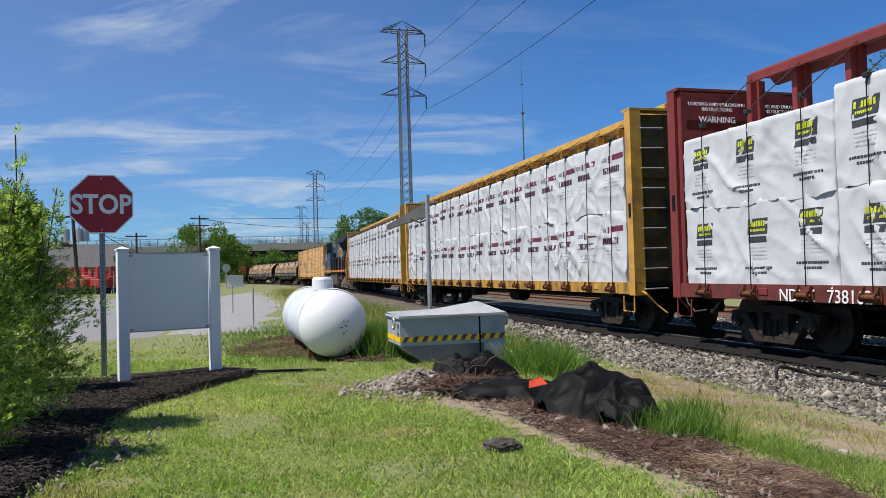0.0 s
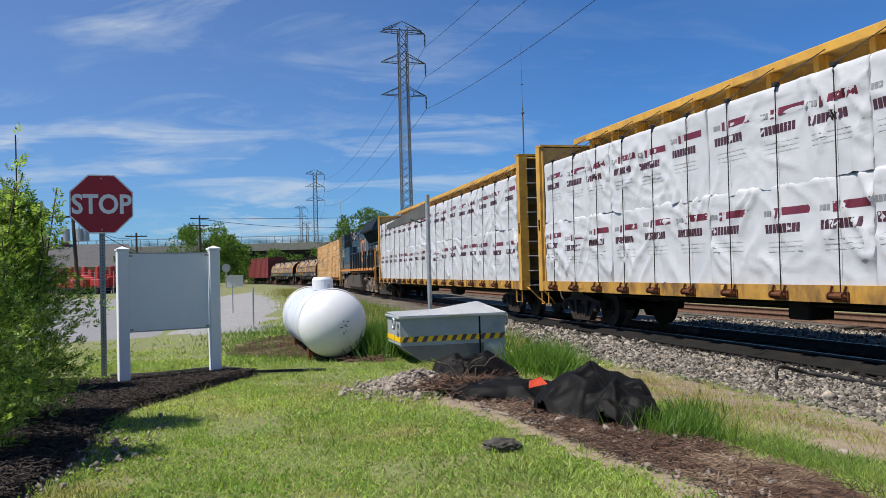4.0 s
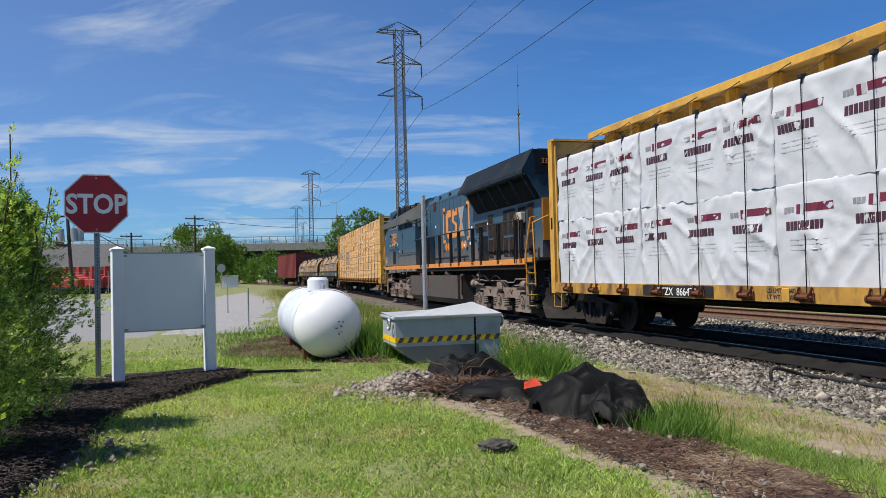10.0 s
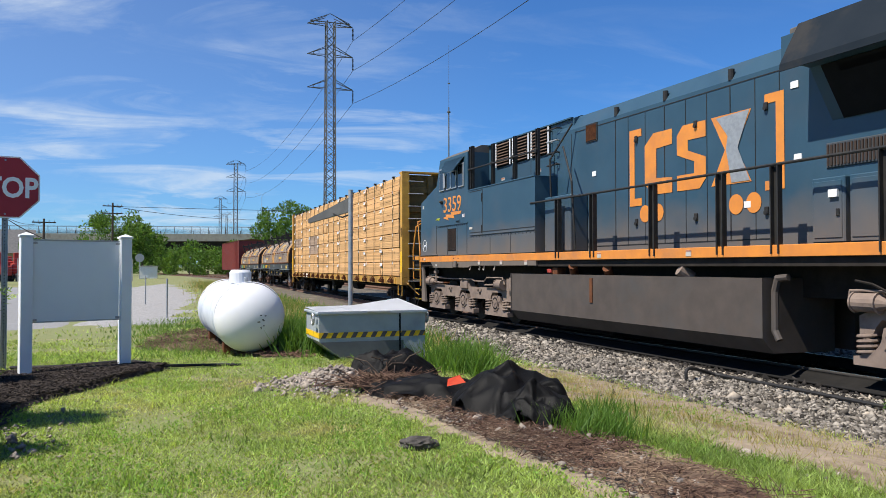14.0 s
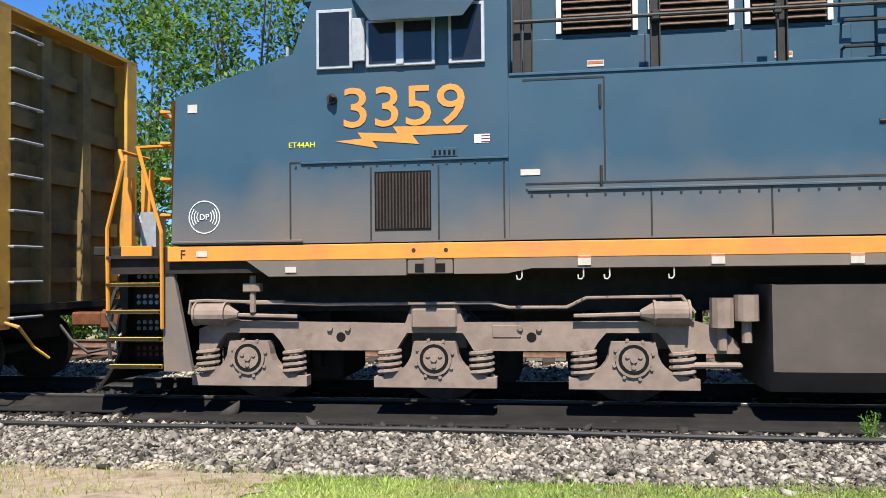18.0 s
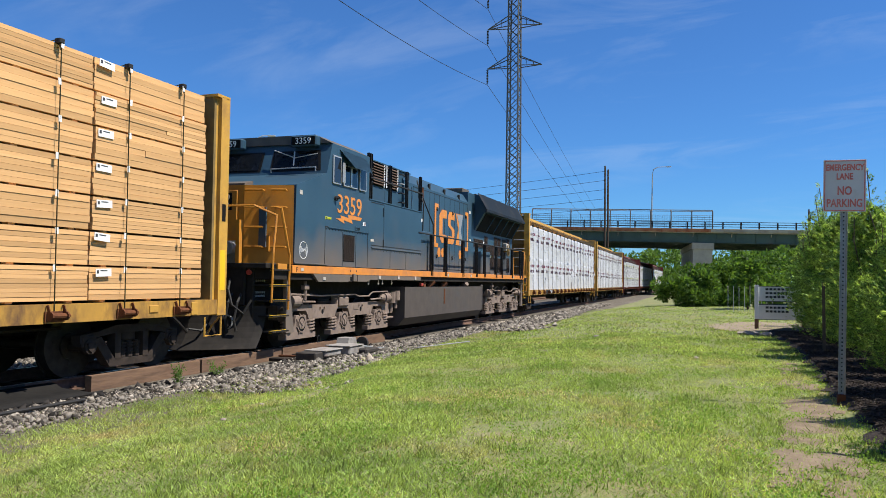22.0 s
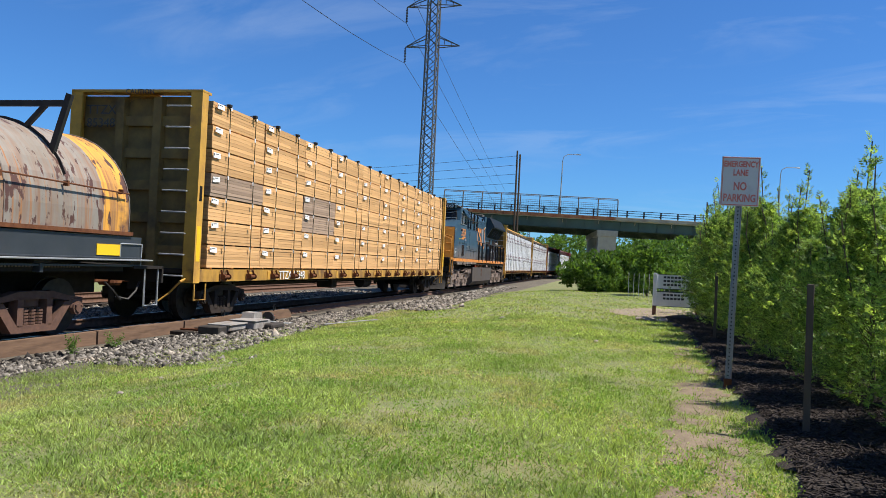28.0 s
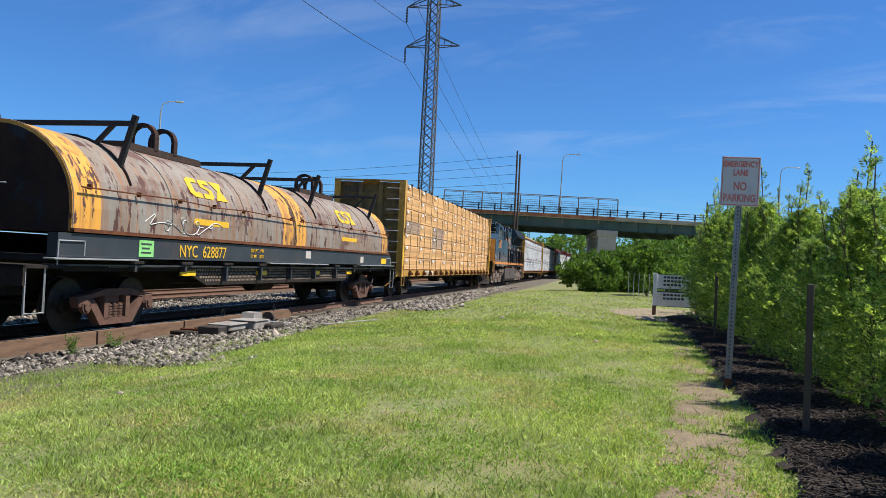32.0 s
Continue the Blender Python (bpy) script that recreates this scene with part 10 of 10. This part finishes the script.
M["rustedge"] = material("rust_stained_fascia", (0.30, 0.095, 0.045), (0.42, 0.22, 0.12), 0.85, scale=1.6, stretch=(1, 1, 0.3), c3=(0.18, 0.07, 0.04), s3=0.5)
cx, cy, _ = yaw_at(-163.0, 117)
b2 = bridge("road_bridge", "green steel girder road bridge with rust-stained fascia over the track", (cx, cy), -163 + 3.5, -46, 62, 9.36, 1.94, 22, 1.05, "greensteel", (-20, 5.4, 2.7), [(-2.9, 8.9, 2.0), (28.0, 8.6, 2.0)], [(4.2, 2.6)], "concrete")
part("stained_fascia", bx(BM(), -19, 5.2, -0.185, -0.155, 8.90, 9.38), M["rustedge"], b2)
part("abutment", bx(BM(), 26, 62, 1, 21, -1, 7.3), M["concrete"], b2)
part("abutment", bx(BM(), -48, -34, 1, 21, -1, 7.3), M["concrete"], b2)
cx, cy, _ = yaw_at(10.0, 270)
bridge("road_bridge", "long beige concrete-edged road bridge far along the track", (cx, cy), 10, -95, 70, 12.0, 5.0, 14, -0.55, "under", (-80, 60, 2.4), [(27.0, 13.5, -2.0)], [(-30, 3), (42, 3)], "concrete", 5.0)
cxb, cyb, _ = yaw_at(10.0, 269.5)
fa = tagged(new("bridge_fascia", mesh_of("bridge_fascia", bx(BM(), -95, 70, -0.2, 0.0, 9.6, 12.05), M["concrete"])), "beige concrete fascia of the far road bridge", "bridge")
fa.matrix_world = pose(cxb, cyb, 0, 0, -0.55, 10)
street_lamp(pose(*yaw_at(-110.5, 60, 0)) @ pose(0, 0, 0, 0, 0, -150), 13.8, 1.6)
street_lamp(pose(*yaw_at(-133.3, 75, 0)) @ pose(0, 0, 0, 0, 0, -133), 14.8, 1.3)


# ---- beyond the tracks and across the street ----
for k, (yw, d, h, w, n) in enumerate(((-40, 34, 10, 9, 9000), (-47, 29, 10.5, 8, 11000), (-54, 27, 11, 8, 12000), (-61, 28, 9.5, 8, 12000), (-67, 25, 8.0, 6.5, 11000), (-72.5, 27, 9.0, 6.5, 12000), (-78, 31, 10.5, 7.5, 11000), (-84, 33, 9.5, 7, 9000), (-88.5, 27, 7.5, 5, 9000))):
    x, y, _ = yaw_at(yw, d)
    broadleaf(x, y, h, w, "leafy green broadleaf tree beyond the tracks", 200 + k, n, 0.20)
for k in range(13):
    x, y, _ = yaw_at(-42 - k * 4.0, 22.5 + (k * 5) % 4)
    broadleaf(x, y, 2.8 + (k * 3) % 3 * 0.6, 4.0, "bushy green undergrowth beyond the tracks", 230 + k, 4200, 0.15, "undergrowth beyond the tracks", category="shrub")
for k, yw in enumerate((-65.0, -69.0, -72.5, -76.0, -80.0)):
    broadleaf(*yaw_at(yw, 18.6 + 0.7 * (k % 3))[:2], 2.3 + 0.5 * (k % 2), 3.4, "bushy green undergrowth beyond the tracks", 250 + k, 4200, 0.13, "undergrowth beyond the tracks", category="shrub")
broadleaf(*yaw_at(-118.5, 42)[:2], 10.2, 5, "leafy green broadleaf tree beyond the tracks", 260, 5000, 0.25)
broadleaf(*yaw_at(-94.0, 29.5)[:2], 7.6, 2.2, "ivy-covered tree against the white building", 261, 7000, 0.14)
# white building with ivy, silo
wb = thing("industrial_building", "white-painted block building with a sloping roof line", "building", pose(*yaw_at(-97.5, 31)[:2], 0, 0, 0, -97.5))
M["whitewall"] = material("grubby_white_block", (0.66, 0.67, 0.67), (0.58, 0.59, 0.59), 0.8, scale=2, c3=(0.48, 0.50, 0.46), s3=0.6, bump=0.3, bump_scale=8)
part("wall", prism(BM(), [(-3.5, -0.5), (-3.5, 7.9), (3.0, 6.4), (3.0, -0.5)], "y", 0, 9), M["whitewall"], wb)
part("roof_edge", prism(BM(), [(-3.6, 7.9), (-3.6, 8.05), (3.15, 6.5), (3.15, 6.35)], "y", -0.15, 9.1), M["galv"], wb)
for k, (x, z, c) in enumerate(((-2.2, 1.6, "greentag"), (-1.2, 1.3, "graf"), (-0.6, 2.0, "greentag"))):
    bm = BM()
    for j in range(10):
        strip(bm, (x + 0.5 * math.sin(j * 1.3), -0.01, z + 0.6 * math.cos(j * 0.8)), (x + 0.5 * math.sin(j * 1.3 + 1.3), -0.01, z + 0.6 * math.cos(j * 0.8 + 0.8)), 0.09, 0.006, up=(0, 1, 0))
    part("spray_paint", bm, M[c], wb)
sl = thing("storage_silo", "white steel silo streaked with rust", "silo", pose(*yaw_at(-102.6, 44)[:2], 0))
M["silo"] = material("white_silo_rust_streaks", (0.66, 0.66, 0.64), (0.58, 0.57, 0.55), 0.6, scale=2, stretch=(1, 1, 0.15), c3=(0.30, 0.11, 0.05), s3=0.9, cut3=(0.58, 0.66))
smooth(part("drum", tube(BM(), (0, 0, -0.3), (0, 0, 9.4), 1.7, 32), M["silo"], sl))
part("ladder", bx(BM(), -0.25, 0.25, -1.78, -1.70, 0.2, 9.3), M["galv"], sl)
part("top_rail", tube(BM(), (0, 0, 9.4), (0, 0, 9.5), 1.75, 32), M["galv"], sl)
fb = thing("industrial_shed", "low white metal shed beyond the tracks", "building", pose(*yaw_at(-105.5, 46)[:2], 0, 0, 0, -105))
part("wall", bx(BM(), -5, 6, 0, 8, -0.3, 4.2), M["whitewall"], fb)
part("roof", prism(BM(), [(-5.2, 4.2), (0.5, 5.2), (6.2, 4.2)], "y", -0.2, 8.2), M["galv"], fb)

# across the street: houses, equipment, trees
M["shingle"] = material("grey_roof_shingles", (0.15, 0.145, 0.14), (0.10, 0.10, 0.10), 0.9, scale=6)
M["brick"] = material("red_brick_far", (0.26, 0.10, 0.07), (0.20, 0.085, 0.06), 0.9, scale=4)
M["siding"] = material("tan_siding", (0.45, 0.38, 0.28), (0.40, 0.34, 0.25), 0.8, scale=2)
for yw, d, w, h in ((22.6, 92, 12, 2.6), (28.0, 80, 12, 3.0)):
    x, y, _ = yaw_at(yw, d)
    hs = thing("house", "low house with a grey shingled roof across the street", "house", pose(x, y, 0.2, 0, 0, yw), "houses across the street")
    part("wall", bx(BM(), -w / 2, w / 2, 0, 8, -0.3, h), M["siding"], hs)
    part("roof", prism(BM(), [(-0.6, h), (4, h + 2.6), (8.6, h)], "x", -w / 2 - 0.5, w / 2 + 0.5), M["shingle"], hs)
    part("chimney", bx(BM(), -0.4, 0.4, 3.5, 4.3, h + 1.5, h + 3.4), M["brick"], hs)
    for k in range(3):
        wd = part("window", bx(BM(), -w / 2 + 1.5 + k * 3.6, -w / 2 + 2.7 + k * 3.6, -0.03, 0.02, 0.9, 2.1), M["white"], hs)
        part("pane", bx(BM(), -w / 2 + 1.6 + k * 3.6, -w / 2 + 2.6 + k * 3.6, -0.04, -0.025, 1.0, 2.0), M["glass"], wd)
for k in range(9):
    yw = 19.4 + k * 0.42
    x, y, _ = yaw_at(yw, 74 + (k % 3))
    e_ = thing("machine", "red construction machine in a fenced yard", "machinery", pose(x, y, 0.2, 0, 0, yw + k * 9), "machines in the yard")
    part("body", bx(BM(), -0.45, 0.45, -0.9, 0.9, 0.5, 1.3 + 0.2 * (k % 3), 0.06), M["machred"], e_)
    part("mast", bx(BM(), -0.2, 0.2, -0.2, 0.2, 1.2, 2.1 + 0.3 * (k % 2), 0.03), M["machred"], e_)
    for sx in (-0.5, 0.5):
        for sy in (-0.6, 0.6):
            part("wheel", tube(BM(), (sx - 0.08, sy, 0.35), (sx + 0.08, sy, 0.35), 0.35, 12), M["black"], e_)
fx = thing("chain_fence", "chain-link fence round the yard", "fence", pose(*yaw_at(20.4, 70)[:2], 0.2, 0, 0, 20))
for k in range(14):
    part("post", tube(BM(), (-9 + k * 1.4, 0, -0.2), (-9 + k * 1.4, 0, 1.9), 0.035, 6), M["galv"], fx)
bm = BM()
for k in range(8):
    tube(bm, (-9, 0, 0.1 + k * 0.25), (9.2, 0, 0.1 + k * 0.25), 0.008, 3)
part("wire", bm, M["galv"], fx)
broadleaf(*yaw_at(13.7, 112)[:2], 7.8, 8.6, "round-crowned green tree by the crossing", 301, 8000, 0.34)
broadleaf(*yaw_at(12.3, 118)[:2], 6.6, 6.5, "round-crowned green tree by the crossing", 302, 6000, 0.34)
broadleaf(*yaw_at(19.0, 84)[:2], 3.6, 2.6, "small green tree across the street", 303, 2500, 0.25)
for k, (yw, d, h, w) in enumerate(((2.6, 165, 13.5, 12), (0.9, 170, 12.0, 11), (3.6, 175, 11, 9))):
    broadleaf(*yaw_at(yw, d)[:2], h, w, "dark green tree behind the track", 310 + k, 5000, 0.5)
for k in range(26):
    yw = 3.5 + k * 0.95
    x, y, _ = yaw_at(yw, 330 + (k * 37) % 50)
    broadleaf(x, y, 7.5 + (k * 5) % 4 * 1.2, 15, "far green wooded edge beyond the bridge", 330 + k, 1800, 1.0, "far tree line")
for k in range(14):
    yw = -153.5 - k * 1.5
    x, y, _ = yaw_at(yw, 200 + (k * 41) % 60)
    broadleaf(x, y, 8.0 + (k * 5) % 4 * 1.5, 14, "far green wooded edge beyond the bridge", 370 + k, 1800, 0.9, "far tree line")
for k in range(10):
    x, y, _ = yaw_at(3.0 + k * 1.25, 150 + (k * 13) % 21)
    broadleaf(x, y, 4.2 + (k * 7) % 3 * 0.7, 9.0, "low green thicket beneath the far bridge", 430 + k, 2200, 0.5, "thicket by the far bridge", category="shrub")
# equipment box and round signal by the crossing
x, y, _ = yaw_at(11.9, 88)
cb = thing("equipment_cabinet", "small white equipment cabinet by the track", "cabinet", pose(x, y, 0.2, 0, 0, 12))
part("body", bx(BM(), -0.9, 0.9, -0.5, 0.5, -0.1, 1.25, 0.03), M["white"], cb)
part("door", bx(BM(), -0.8, -0.02, -0.52, -0.5, 0.05, 1.15, 0.01), M["white"], cb)
part("roof", bx(BM(), -1.0, 1.0, -0.6, 0.6, 1.25, 1.32, 0.02), M["galv"], cb)
x, y, _ = yaw_at(12.45, 84)
sg = thing("round_sign", "round white sign on a thin post", "sign", pose(x, y, 0.2, 0, 0, 12))
part("post", tube(BM(), (0, 0, -0.2), (0, 0, 2.5), 0.05, 8), M["galv"], sg)
part("disc", tube(BM(), (0, -0.06, 2.1), (0, -0.04, 2.1), 0.42, 20), M["galv"], sg)
for k, (yw, d) in enumerate(((10.9, 19.5), (12.2, 27))):
    x, y, _ = yaw_at(yw, d)
    mk = tagged(new("marker_post", mesh_of("marker_post", tube(BM(), (0, 0, -0.2), (0, 0, 0.95), 0.02, 8), M["galv"])), "thin grey marker post in the verge", "post", group="marker posts")
    mk.matrix_world = pose(x, y, gz(x, y))
# shrubs at the end of the lawn
for k, (yw, d, h, w, n) in enumerate(((-164.0, 47, 1.9, 3.4, 6500), (-165.4, 49, 2.1, 3.6, 6500), (-167.0, 52, 2.5, 3.8, 6500), (-168.6, 50, 2.9, 4.0, 6500), (-166.4, 60, 2.6, 4.4, 5000), (-170.6, 56, 3.2, 4.6, 5000), (-172.6, 60, 3.2, 5, 5000), (-167.9, 43, 2.4, 1.5, 2200))):
    x, y, _ = yaw_at(yw, d)
    broadleaf(x, y, h, w, "dense green shrub at the end of the lawn", 400 + k, n, 0.22, "shrubs at the lawn's end", category="shrub")
bm = BM()
for k in range(9):
    x, y, _ = yaw_at(-166.6 - k * 0.35, 40)
    tube(bm, (x, y, 0.1), (x, y, 1.4), 0.012, 5)
tagged(new("wire_fence", mesh_of("wire_fence", bm, M["galv"])), "thin wire fence by the shrubs", "fence")


# ---- what moves ----
def motions():
    for car, off, a in MOVERS:
        rows = []
        for t in range(0, 33):
            s = run(t) + off
            (x1, y1, _), (x0, y0, _) = along(s + a), along(s - a)
            rows.append((t, pose((x0 + x1) / 2, (y0 + y1) / 2, 0, 0, 0, math.degrees(math.atan2(y1 - y0, x1 - x0)))))
        walk(car, rows)
    for ob, r, m in WHEELS:
        walk(ob, [(t, m @ pose(0, 0, 0, 0, math.degrees((run(t) - run(0)) / r), 0)) for t in [k * 4 / 30 for k in range(241)]])


motions()
